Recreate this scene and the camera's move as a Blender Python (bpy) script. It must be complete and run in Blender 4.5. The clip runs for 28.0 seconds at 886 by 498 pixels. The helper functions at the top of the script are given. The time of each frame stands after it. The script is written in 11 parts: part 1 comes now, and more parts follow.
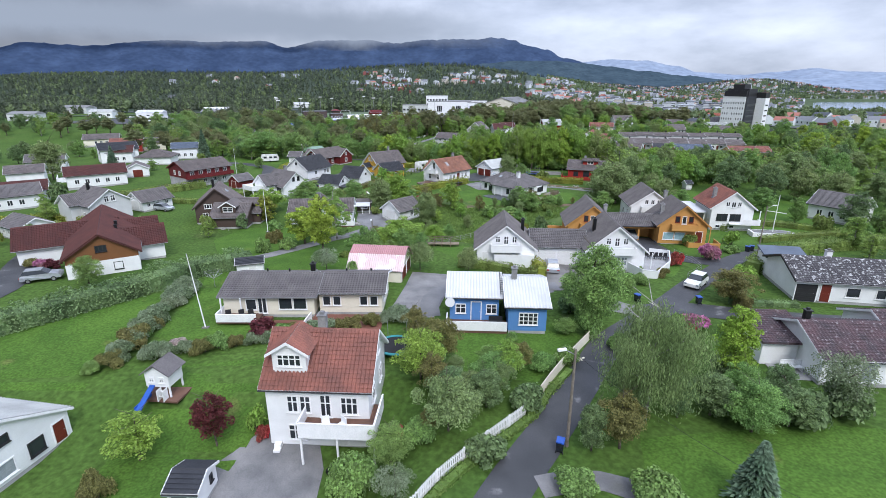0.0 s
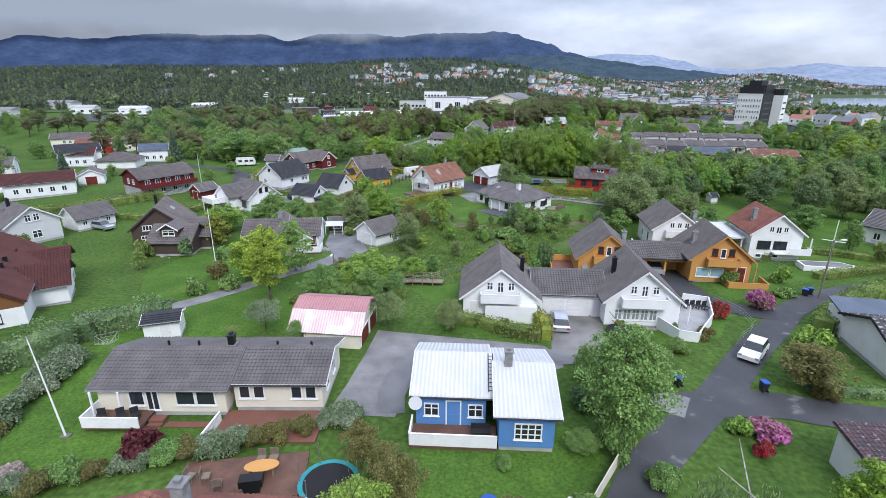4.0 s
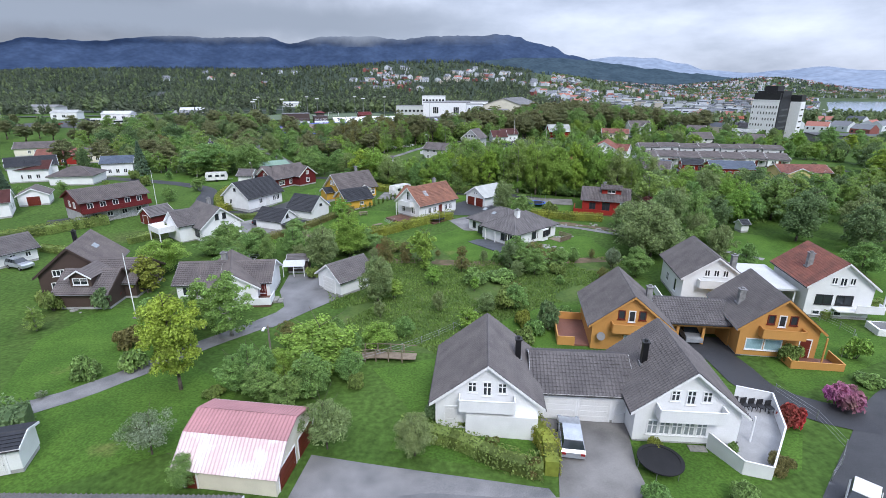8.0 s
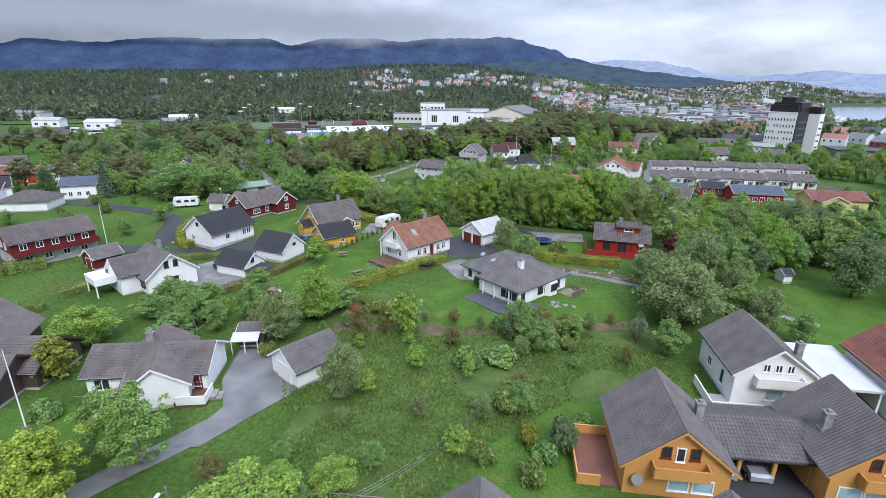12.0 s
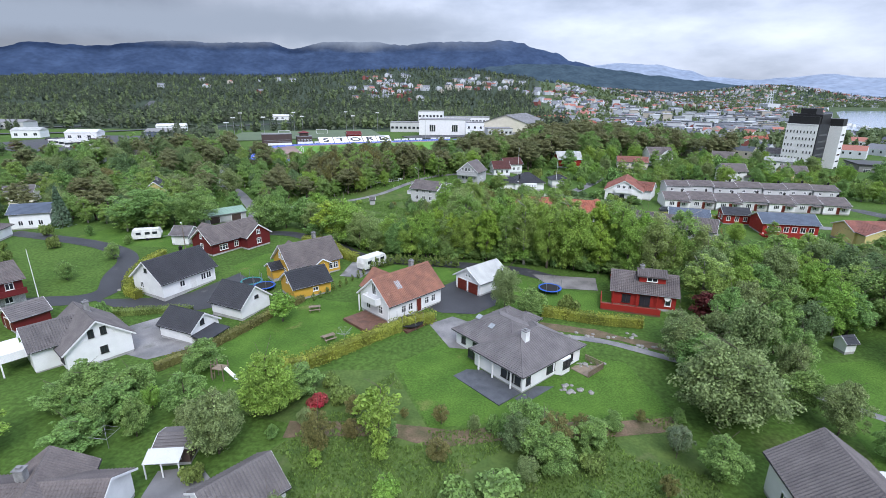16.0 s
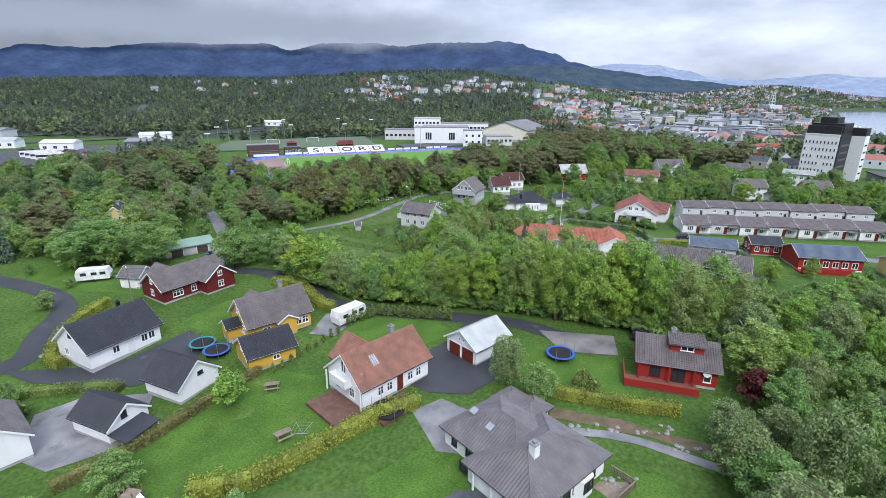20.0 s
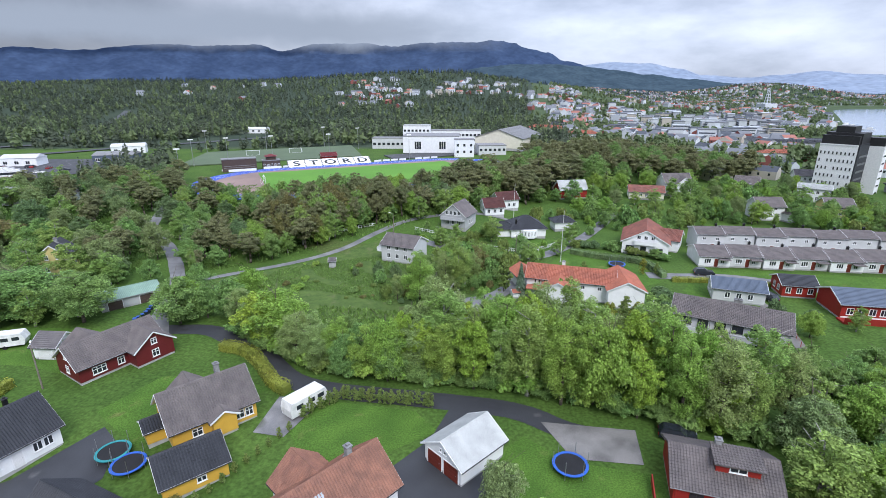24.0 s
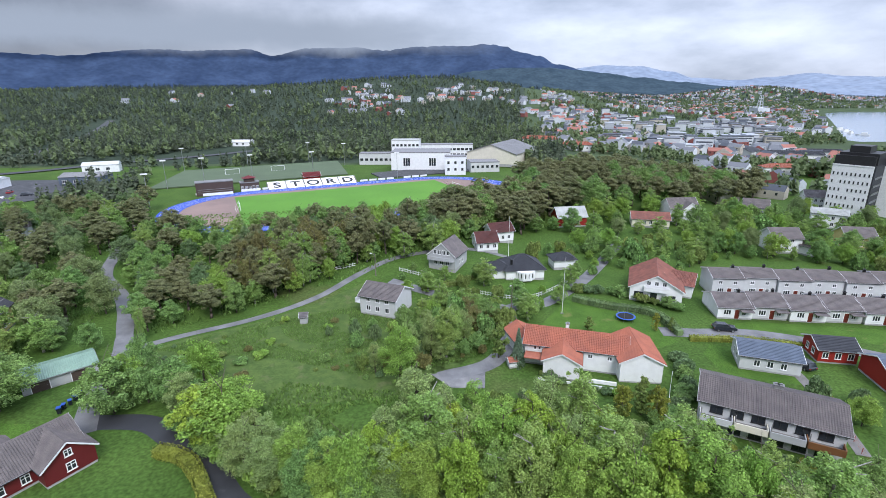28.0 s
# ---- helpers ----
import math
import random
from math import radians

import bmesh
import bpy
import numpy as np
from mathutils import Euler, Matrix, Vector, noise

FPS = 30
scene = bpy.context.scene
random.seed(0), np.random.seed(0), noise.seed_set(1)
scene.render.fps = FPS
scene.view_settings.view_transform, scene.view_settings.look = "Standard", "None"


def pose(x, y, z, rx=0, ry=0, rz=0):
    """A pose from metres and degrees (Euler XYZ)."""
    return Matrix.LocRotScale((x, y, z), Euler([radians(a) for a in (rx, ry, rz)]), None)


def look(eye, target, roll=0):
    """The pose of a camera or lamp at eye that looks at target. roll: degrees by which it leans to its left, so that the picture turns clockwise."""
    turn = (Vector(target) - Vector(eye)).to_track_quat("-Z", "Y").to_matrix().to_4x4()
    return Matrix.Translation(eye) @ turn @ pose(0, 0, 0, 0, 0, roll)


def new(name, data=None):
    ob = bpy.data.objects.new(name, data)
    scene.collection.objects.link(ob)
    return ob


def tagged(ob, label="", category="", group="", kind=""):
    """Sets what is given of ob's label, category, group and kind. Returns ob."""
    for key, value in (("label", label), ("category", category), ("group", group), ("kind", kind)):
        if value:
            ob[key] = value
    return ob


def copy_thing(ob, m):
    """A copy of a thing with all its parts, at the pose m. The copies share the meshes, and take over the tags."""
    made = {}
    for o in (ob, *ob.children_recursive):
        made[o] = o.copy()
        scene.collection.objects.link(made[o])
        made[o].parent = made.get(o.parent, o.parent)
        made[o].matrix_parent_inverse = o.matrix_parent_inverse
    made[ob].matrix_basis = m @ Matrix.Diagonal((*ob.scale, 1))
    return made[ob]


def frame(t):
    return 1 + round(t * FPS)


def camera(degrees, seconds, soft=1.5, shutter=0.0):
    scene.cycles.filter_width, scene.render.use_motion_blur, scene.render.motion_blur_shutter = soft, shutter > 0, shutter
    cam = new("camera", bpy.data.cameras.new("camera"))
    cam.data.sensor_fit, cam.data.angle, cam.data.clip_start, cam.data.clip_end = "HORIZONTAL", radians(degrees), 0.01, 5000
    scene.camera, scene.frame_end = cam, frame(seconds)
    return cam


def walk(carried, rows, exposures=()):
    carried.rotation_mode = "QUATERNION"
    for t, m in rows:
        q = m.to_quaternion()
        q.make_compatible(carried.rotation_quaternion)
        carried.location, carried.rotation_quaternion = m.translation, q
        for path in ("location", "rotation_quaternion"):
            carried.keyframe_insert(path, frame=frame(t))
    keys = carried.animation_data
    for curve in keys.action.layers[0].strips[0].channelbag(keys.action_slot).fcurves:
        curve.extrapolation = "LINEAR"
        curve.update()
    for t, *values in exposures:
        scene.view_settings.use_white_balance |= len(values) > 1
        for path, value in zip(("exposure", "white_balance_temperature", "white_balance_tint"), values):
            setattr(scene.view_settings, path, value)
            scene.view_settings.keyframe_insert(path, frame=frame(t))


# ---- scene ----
cam = camera(84.0, 28.0, soft=0.3)
METRES, EYE, TILT, LEAN, TURN = 110.0, 25.0, -18.2, 0.0, 0.0
ROWS = [
    (0, 0.0000, 0.0000, 0.0000, 0.00, 0.00, -0.00),
    (0.5, 0.0031, 0.0160, 0.0058, 0.03, -0.13, -0.04),
    (1, 0.0064, 0.0328, 0.0119, 0.04, -0.27, -0.08),
    (1.5, 0.0096, 0.0505, 0.0187, 0.06, -0.37, -0.11),
    (2, 0.0125, 0.0684, 0.0257, 0.09, -0.47, -0.14),
    (2.5, 0.0157, 0.0868, 0.0328, 0.12, -0.55, -0.16),
    (3, 0.0187, 0.1055, 0.0397, 0.15, -0.60, -0.20),
    (3.5, 0.0219, 0.1240, 0.0467, 0.17, -0.62, -0.21),
    (5.5, 0.0355, 0.1951, 0.0728, 0.33, -0.48, -0.22),
    (6, 0.0388, 0.2131, 0.0796, 0.34, -0.46, -0.25),
    (6.5, 0.0420, 0.2309, 0.0866, 0.38, -0.44, -0.27),
    (7, 0.0453, 0.2486, 0.0938, 0.40, -0.39, -0.29),
    (7.5, 0.0484, 0.2654, 0.1022, 0.42, -0.38, -0.33),
    (8, 0.0511, 0.2807, 0.1104, 0.42, -0.34, -0.36),
    (8.5, 0.0533, 0.2967, 0.1195, 0.39, -0.30, -0.40),
    (9, 0.0553, 0.3123, 0.1289, 0.39, -0.29, -0.41),
    (9.5, 0.0568, 0.3283, 0.1384, 0.39, -0.26, -0.45),
    (10, 0.0583, 0.3441, 0.1482, 0.41, -0.22, -0.50),
    (10.5, 0.0598, 0.3600, 0.1577, 0.42, -0.19, -0.54),
    (11, 0.0616, 0.3759, 0.1671, 0.44, -0.16, -0.59),
    (11.5, 0.0633, 0.3918, 0.1764, 0.47, -0.13, -0.61),
    (12, 0.0650, 0.4080, 0.1856, 0.51, -0.13, -0.64),
    (12.5, 0.0667, 0.4240, 0.1948, 0.54, -0.11, -0.64),
    (14.5, 0.0737, 0.4907, 0.2317, 0.62, 0.05, -0.67),
    (15, 0.0760, 0.5065, 0.2412, 0.65, 0.10, -0.68),
    (15.5, 0.0778, 0.5222, 0.2501, 0.65, 0.14, -0.69),
    (16, 0.0798, 0.5378, 0.2591, 0.66, 0.18, -0.68),
    (16.5, 0.0813, 0.5536, 0.2680, 0.66, 0.21, -0.67),
    (17, 0.0829, 0.5692, 0.2771, 0.67, 0.23, -0.67),
    (17.5, 0.0842, 0.5855, 0.2863, 0.67, 0.25, -0.65),
    (18, 0.0855, 0.6017, 0.2957, 0.66, 0.27, -0.64),
    (18.5, 0.0871, 0.6185, 0.3052, 0.66, 0.25, -0.64),
    (19, 0.0889, 0.6358, 0.3142, 0.67, 0.24, -0.61),
    (19.5, 0.0905, 0.6531, 0.3236, 0.63, 0.25, -0.56),
    (20, 0.0923, 0.6706, 0.3333, 0.61, 0.25, -0.50),
    (20.5, 0.0943, 0.6884, 0.3429, 0.58, 0.23, -0.44),
    (21, 0.0967, 0.7065, 0.3526, 0.53, 0.21, -0.36),
    (21.5, 0.0994, 0.7249, 0.3626, 0.49, 0.18, -0.28),
    (23.5, 0.1084, 0.7954, 0.4067, 0.17, 0.16, 0.03),
    (24, 0.1115, 0.8133, 0.4189, 0.06, 0.19, 0.14),
    (24.5, 0.1140, 0.8311, 0.4308, -0.05, 0.22, 0.23),
    (25, 0.1165, 0.8481, 0.4431, -0.13, 0.26, 0.33),
    (25.5, 0.1187, 0.8643, 0.4558, -0.22, 0.30, 0.39),
    (26, 0.1209, 0.8803, 0.4676, -0.30, 0.36, 0.47),
    (26.5, 0.1226, 0.8955, 0.4795, -0.40, 0.39, 0.54),
    (27, 0.1243, 0.9104, 0.4911, -0.48, 0.44, 0.60),
    (27.5, 0.1257, 0.9246, 0.5030, -0.56, 0.47, 0.63),
    (28, 0.1272, 0.9384, 0.5152, -0.64, 0.51, 0.67),
]
EXPOSURES = [(0.0, 0.53), (6.0, 0.51), (11.0, 0.57), (16.0, 0.6), (28.0, 0.59)]  # the film brightens a little on the way
walk(cam, [(t, pose(0, 0, EYE, TILT, LEAN, TURN) @ pose(METRES * x, METRES * y, METRES * z, 90 + pitch, roll, yaw)) for t, x, y, z, yaw, pitch, roll in ROWS], EXPOSURES)

# ---- world and light ----
world = bpy.data.worlds.new("overcast_world")
scene.world = world
world.use_nodes = True
wn, wl = world.node_tree.nodes, world.node_tree.links
wn.clear()
w_out = wn.new("ShaderNodeOutputWorld")
w_bg = wn.new("ShaderNodeBackground")
w_bg.inputs["Strength"].default_value = 1.0
sky = wn.new("ShaderNodeTexSky")
sky.sky_type = "NISHITA"
sky.sun_disc = False
sky.sun_elevation = radians(47)
sky.sun_rotation = radians(167)
w_sky = wn.new("ShaderNodeVectorMath")
w_sky.operation = "SCALE"
w_sky.inputs["Scale"].default_value = 0.09
wl.new(sky.outputs["Color"], w_sky.inputs[0])
w_co = wn.new("ShaderNodeTexCoord")
w_map = wn.new("ShaderNodeMapping")
w_map.inputs["Scale"].default_value = (2.1, 2.1, 6.0)
w_map.inputs["Location"].default_value = (0.35, 0.2, 0.0)
wl.new(w_co.outputs["Generated"], w_map.inputs["Vector"])
w_n = wn.new("ShaderNodeTexNoise")
w_n.inputs["Scale"].default_value = 1.7
w_n.inputs["Detail"].default_value = 9
w_n.inputs["Roughness"].default_value = 0.55
wl.new(w_map.outputs["Vector"], w_n.inputs["Vector"])
w_r = wn.new("ShaderNodeValToRGB")
w_r.color_ramp.elements[0].position, w_r.color_ramp.elements[0].color = 0.33, (0.268, 0.315, 0.43, 1)
w_r.color_ramp.elements[1].position, w_r.color_ramp.elements[1].color = 0.7, (0.62, 0.68, 0.85, 1)
wl.new(w_n.outputs["Fac"], w_r.inputs["Fac"])
w_mix = wn.new("ShaderNodeMixRGB")
w_mix.inputs["Fac"].default_value = 0.88
wl.new(w_sky.outputs["Vector"], w_mix.inputs["Color1"])
wl.new(w_r.outputs["Color"], w_mix.inputs["Color2"])
w_sep = wn.new("ShaderNodeSeparateXYZ")
wl.new(w_co.outputs["Generated"], w_sep.inputs["Vector"])
w_up = wn.new("ShaderNodeMapRange")  # an overcast sky is brightest overhead
w_up.inputs["From Min"].default_value, w_up.inputs["From Max"].default_value = 0.2, 0.75
w_up.inputs["To Min"].default_value, w_up.inputs["To Max"].default_value = 1.0, 3.1
wl.new(w_sep.outputs["Z"], w_up.inputs["Value"])
w_east = wn.new("ShaderNodeMapRange")  # the cloud thins towards the fjord
w_east.inputs["From Min"].default_value, w_east.inputs["From Max"].default_value = -0.62, 0.06
w_east.inputs["To Min"].default_value, w_east.inputs["To Max"].default_value = 0.42, 1.05
wl.new(w_sep.outputs["X"], w_east.inputs["Value"])
w_mul = wn.new("ShaderNodeMath")
w_mul.operation = "MULTIPLY"
wl.new(w_up.outputs["Result"], w_mul.inputs[0]), wl.new(w_east.outputs["Result"], w_mul.inputs[1])
w_sc = wn.new("ShaderNodeVectorMath")
w_sc.operation = "SCALE"
wl.new(w_mix.outputs["Color"], w_sc.inputs[0]), wl.new(w_mul.outputs["Value"], w_sc.inputs["Scale"])
wl.new(w_sc.outputs["Vector"], w_bg.inputs["Color"])
wl.new(w_bg.outputs["Background"], w_out.inputs["Surface"])

sun = new("sun", bpy.data.lights.new("sun", "SUN"))
sun.data.energy, sun.data.angle, sun.data.color = 1.6, radians(22), (1.0, 0.98, 0.95)
sun.matrix_world = look((22, -95, 105), (0, 0, 0))


# ---- materials ----
def material(name, base, other=None, rough=0.7, scale=1.0, detail=4.0, bump=0.0, bump_scale=20.0, metal=0.0, per="", per_amount=0.25, lines=None, spec=0.3, spots=None, grain=0.15):
    """A surface with broad stains (scale) and fine grain (bump_scale). per: "object" or "island" varies the value piece by piece.
    lines: (axis, spacing in metres, depth): board or seam relief. spots: (colour, scale, threshold)."""
    m = bpy.data.materials.new(name)
    m.use_nodes = True
    n, l = m.node_tree.nodes, m.node_tree.links
    b = n["Principled BSDF"]
    b.inputs["Roughness"].default_value, b.inputs["Metallic"].default_value = rough, metal
    b.inputs["Specular IOR Level"].default_value = spec
    co = n.new("ShaderNodeTexCoord")
    at = co.outputs["Object"]
    t1 = n.new("ShaderNodeTexNoise")
    t1.inputs["Scale"].default_value, t1.inputs["Detail"].default_value = scale, detail
    l.new(at, t1.inputs["Vector"])
    r1 = n.new("ShaderNodeValToRGB")
    r1.color_ramp.elements[0].position, r1.color_ramp.elements[1].position = 0.32, 0.68
    o = other or tuple(c * 0.72 for c in base)
    r1.color_ramp.elements[0].color, r1.color_ramp.elements[1].color = (*o, 1), (*base, 1)
    l.new(t1.outputs["Fac"], r1.inputs["Fac"])
    col = r1.outputs["Color"]
    t2 = n.new("ShaderNodeTexNoise")
    t2.inputs["Scale"].default_value, t2.inputs["Detail"].default_value = bump_scale, 3.0
    l.new(at, t2.inputs["Vector"])
    g2 = n.new("ShaderNodeMapRange")
    g2.inputs["From Min"].default_value, g2.inputs["From Max"].default_value = 0.3, 0.7
    g2.inputs["To Min"].default_value, g2.inputs["To Max"].default_value = 1 - grain, 1 + 0.9 * grain
    l.new(t2.outputs["Fac"], g2.inputs["Value"])
    factor = g2.outputs["Result"]
    if per:
        if per == "object":
            rnd = n.new("ShaderNodeObjectInfo").outputs["Random"]
        else:
            rnd = n.new("ShaderNodeNewGeometry").outputs["Random Per Island"]
        g3 = n.new("ShaderNodeMapRange")
        g3.inputs["To Min"].default_value, g3.inputs["To Max"].default_value = 1 - per_amount, 1 + per_amount
        l.new(rnd, g3.inputs["Value"])
        mu = n.new("ShaderNodeMath")
        mu.operation = "MULTIPLY"
        l.new(factor, mu.inputs[0]), l.new(g3.outputs["Result"], mu.inputs[1])
        factor = mu.outputs["Value"]
    if spots:
        t4 = n.new("ShaderNodeTexNoise")
        t4.inputs["Scale"].default_value, t4.inputs["Detail"].default_value = spots[1], 5.0
        l.new(at, t4.inputs["Vector"])
        r4 = n.new("ShaderNodeMapRange")
        r4.inputs["From Min"].default_value, r4.inputs["From Max"].default_value = spots[2], spots[2] + 0.1
        l.new(t4.outputs["Fac"], r4.inputs["Value"])
        m4 = n.new("ShaderNodeMixRGB")
        m4.inputs["Color2"].default_value = (*spots[0], 1)
        l.new(r4.outputs["Result"], m4.inputs["Fac"]), l.new(col, m4.inputs["Color1"])
        col = m4.outputs["Color"]
    sc = n.new("ShaderNodeVectorMath")
    sc.operation = "SCALE"
    l.new(col, sc.inputs[0]), l.new(factor, sc.inputs["Scale"])
    l.new(sc.outputs["Vector"], b.inputs["Base Color"])
    height = t2.outputs["Fac"]
    if lines:
        axis, spacing, depth = lines
        sep = n.new("ShaderNodeSeparateXYZ")
        l.new(at, sep.inputs["Vector"])
        if axis == "XY":
            ad = n.new("ShaderNodeMath")
            ad.operation = "ADD"
            l.new(sep.outputs["X"], ad.inputs[0]), l.new(sep.outputs["Y"], ad.inputs[1])
            src = ad.outputs["Value"]
        else:
            src = sep.outputs[axis]
        dv = n.new("ShaderNodeMath")
        dv.operation = "DIVIDE"
        dv.inputs[1].default_value = spacing
        l.new(src, dv.inputs[0])
        fr = n.new("ShaderNodeMath")
        fr.operation = "FRACT"
        l.new(dv.outputs["Value"], fr.inputs[0])
        ma = n.new("ShaderNodeMath")
        ma.operation = "MULTIPLY_ADD"
        ma.inputs[1].default_value = depth
        l.new(fr.outputs["Value"], ma.inputs[0]), l.new(height, ma.inputs[2])
        height = ma.outputs["Value"]
    if bump:
        bp = n.new("ShaderNodeBump")
        bp.inputs["Strength"].default_value, bp.inputs["Distance"].default_value = bump, 0.05
        l.new(height, bp.inputs["Height"])
        l.new(bp.outputs["Normal"], b.inputs["Normal"])
    return m


def leaf(name, base, other, spread=0.35, scale=0.35):
    """Leaves: some light passes through, each clump and each tree differs."""
    m = material(name, base, other, rough=0.6, scale=scale, bump_scale=3.0, per="island", per_amount=spread, spec=0.2)
    n, l = m.node_tree.nodes, m.node_tree.links
    b = n["Principled BSDF"]
    src = b.inputs["Base Color"].links[0].from_socket
    oi = n.new("ShaderNodeObjectInfo")
    hs = n.new("ShaderNodeHueSaturation")
    mr = n.new("ShaderNodeMapRange")
    mr.inputs["To Min"].default_value, mr.inputs["To Max"].default_value = 0.488, 0.512
    l.new(oi.outputs["Random"], mr.inputs["Value"]), l.new(mr.outputs["Result"], hs.inputs["Hue"])
    l.new(src, hs.inputs["Color"])
    l.new(hs.outputs["Color"], b.inputs["Base Color"])
    tr = n.new("ShaderNodeBsdfTranslucent")
    l.new(hs.outputs["Color"], tr.inputs["Color"])
    mx = n.new("ShaderNodeMixShader")
    mx.inputs["Fac"].default_value = 0.38
    l.new(b.outputs["BSDF"], mx.inputs[1]), l.new(tr.outputs["BSDF"], mx.inputs[2])
    l.new(mx.outputs["Shader"], n["Material Output"].inputs["Surface"])
    return m


def paint(name, c, **k):
    return material(name, c, tuple(v * 0.9 for v in c), rough=0.55, scale=0.8, bump=0.2, bump_scale=12, grain=0.035, **k)


M_GRASS = material("meadow_grass", (0.068, 0.120, 0.025), (0.046, 0.090, 0.018), rough=0.9, scale=0.09, detail=8, bump=0.9, grain=0.34, bump_scale=2.2, spec=0.1, spots=((0.085, 0.098, 0.035), 0.03, 0.62))
M_LAWN = material("mown_lawn", (0.074, 0.142, 0.024), (0.050, 0.104, 0.018), rough=0.9, scale=0.28, detail=9, bump=0.5, bump_scale=5, grain=0.32, spec=0.1, spots=((0.115, 0.140, 0.040), 0.25, 0.63))
M_ROUGHGRASS = material("rough_grass", (0.088, 0.132, 0.036), (0.054, 0.092, 0.026), rough=0.95, scale=0.5, detail=8, bump=1.0, bump_scale=3, spec=0.1, spots=((0.10, 0.12, 0.05), 0.35, 0.6))
M_EARTH = material("bare_earth", (0.15, 0.105, 0.07), (0.075, 0.07, 0.035), rough=0.95, scale=0.8, detail=8, bump=0.8, bump_scale=5)
M_ASPHALT = material("asphalt", (0.070, 0.071, 0.077), (0.042, 0.044, 0.048), rough=0.72, scale=0.3, detail=10, bump=0.25, bump_scale=14, grain=0.2, spots=((0.17, 0.17, 0.175), 0.6, 0.62))
M_GREYASPHALT = material("worn_grey_asphalt", (0.205, 0.205, 0.212), (0.115, 0.115, 0.12), rough=0.75, scale=0.3, detail=8, bump=0.25, bump_scale=25, spots=((0.18, 0.18, 0.18), 0.5, 0.64))
M_DARKASPHALT = material("dark_asphalt", (0.046, 0.048, 0.053), (0.034, 0.035, 0.04), rough=0.62, scale=0.25, detail=8, bump=0.25, bump_scale=25, spots=((0.09, 0.09, 0.092), 0.35, 0.66))
M_GRAVEL = material("gravel", (0.245, 0.24, 0.24), (0.12, 0.12, 0.125), rough=0.9, scale=0.35, detail=10, bump=0.6, bump_scale=16, grain=0.2, spots=((0.10, 0.105, 0.085), 0.2, 0.64))
M_CONCRETE = material("concrete", (0.225, 0.215, 0.205), (0.11, 0.105, 0.10), rough=0.85, scale=0.3, detail=8, bump=0.2, bump_scale=14)
M_FOUNDATION = material("foundation_plaster", (0.42, 0.42, 0.42), (0.3, 0.3, 0.3), rough=0.85, scale=0.7, bump=0.2)
M_STONE = material("stone", (0.3, 0.29, 0.27), (0.15, 0.15, 0.14), rough=0.9, scale=1.2, bump=0.7, bump_scale=5)
M_WATER = material("fjord_water", (0.20, 0.26, 0.33), (0.17, 0.225, 0.29), rough=0.12, scale=0.01, bump=0.05, bump_scale=0.4, spec=0.6)
M_WHITE = paint("white_painted_boards", (0.78, 0.79, 0.80), lines=("Z", 0.16, 0.6))
M_CREAM = paint("cream_painted_boards", (0.72, 0.68, 0.57), lines=("XY", 0.16, 0.6))
M_BLUE = paint("blue_painted_boards", (0.10, 0.245, 0.52), lines=("XY", 0.16, 0.7))
M_ORANGE = paint("orange_stained_boards", (0.54, 0.275, 0.085), lines=("XY", 0.16, 0.7))
M_YELLOW = paint("yellow_painted_boards", (0.60, 0.36, 0.06), lines=("Z", 0.16, 0.6))
M_PALEYELLOW = paint("pale_yellow_boards", (0.64, 0.54, 0.24), lines=("Z", 0.16, 0.6))
M_RED = paint("red_painted_boards", (0.30, 0.026, 0.02), lines=("XY", 0.16, 0.6))
M_DARKRED = paint("oxblood_boards", (0.125, 0.016, 0.018), lines=("XY", 0.16, 0.6))
M_BROWN = paint("dark_brown_boards", (0.075, 0.052, 0.045), lines=("XY", 0.16, 0.6))
M_WOODBROWN = paint("stained_brown_boards", (0.19, 0.085, 0.035), lines=("XY", 0.16, 0.6))
M_GREYWALL = paint("grey_painted_boards", (0.42, 0.43, 0.44), lines=("XY", 0.16, 0.6))
M_PALEGREY = paint("pale_grey_boards", (0.56, 0.57, 0.58), lines=("XY", 0.16, 0.6))
M_TRIM = material("white_trim", (0.8, 0.8, 0.81), (0.72, 0.73, 0.74), rough=0.5, scale=1.5)
M_BLACKTRIM = material("black_trim", (0.03, 0.03, 0.033), rough=0.5)
M_GREYTRIM = material("grey_trim", (0.22, 0.22, 0.225), rough=0.6)
M_REDDOOR = material("red_brown_door", (0.16, 0.03, 0.02), rough=0.45)
M_WHITEDOOR = material("white_door_panels", (0.72, 0.72, 0.72), (0.66, 0.66, 0.66), rough=0.5, lines=("Z", 0.45, 1.0), bump=0.3)
M_TEAL = material("pale_blue_blind", (0.33, 0.5, 0.56), rough=0.4)
M_GREYTILE = material("grey_concrete_tiles", (0.142, 0.130, 0.130), (0.098, 0.090, 0.092), rough=0.75, scale=0.7, detail=8, bump=0.3, bump_scale=10)
M_BROWNGREYTILE = material("brown_grey_tiles", (0.150, 0.130, 0.126), (0.100, 0.088, 0.088), rough=0.78, scale=0.6, detail=8, bump=0.3, bump_scale=9)
M_HIPTILE = material("worn_grey_tiles", (0.165, 0.155, 0.158), (0.115, 0.108, 0.112), rough=0.75, scale=0.6, detail=8, bump=0.3, bump_scale=9)
M_SLATE = material("slate_paving", (0.085, 0.092, 0.105), (0.055, 0.06, 0.07), rough=0.6, scale=0.9, bump=0.3, bump_scale=8)
M_DARKTILE = material("charcoal_tiles", (0.036, 0.038, 0.045), (0.026, 0.028, 0.034), rough=0.6, scale=0.6, bump=0.3, bump_scale=9)
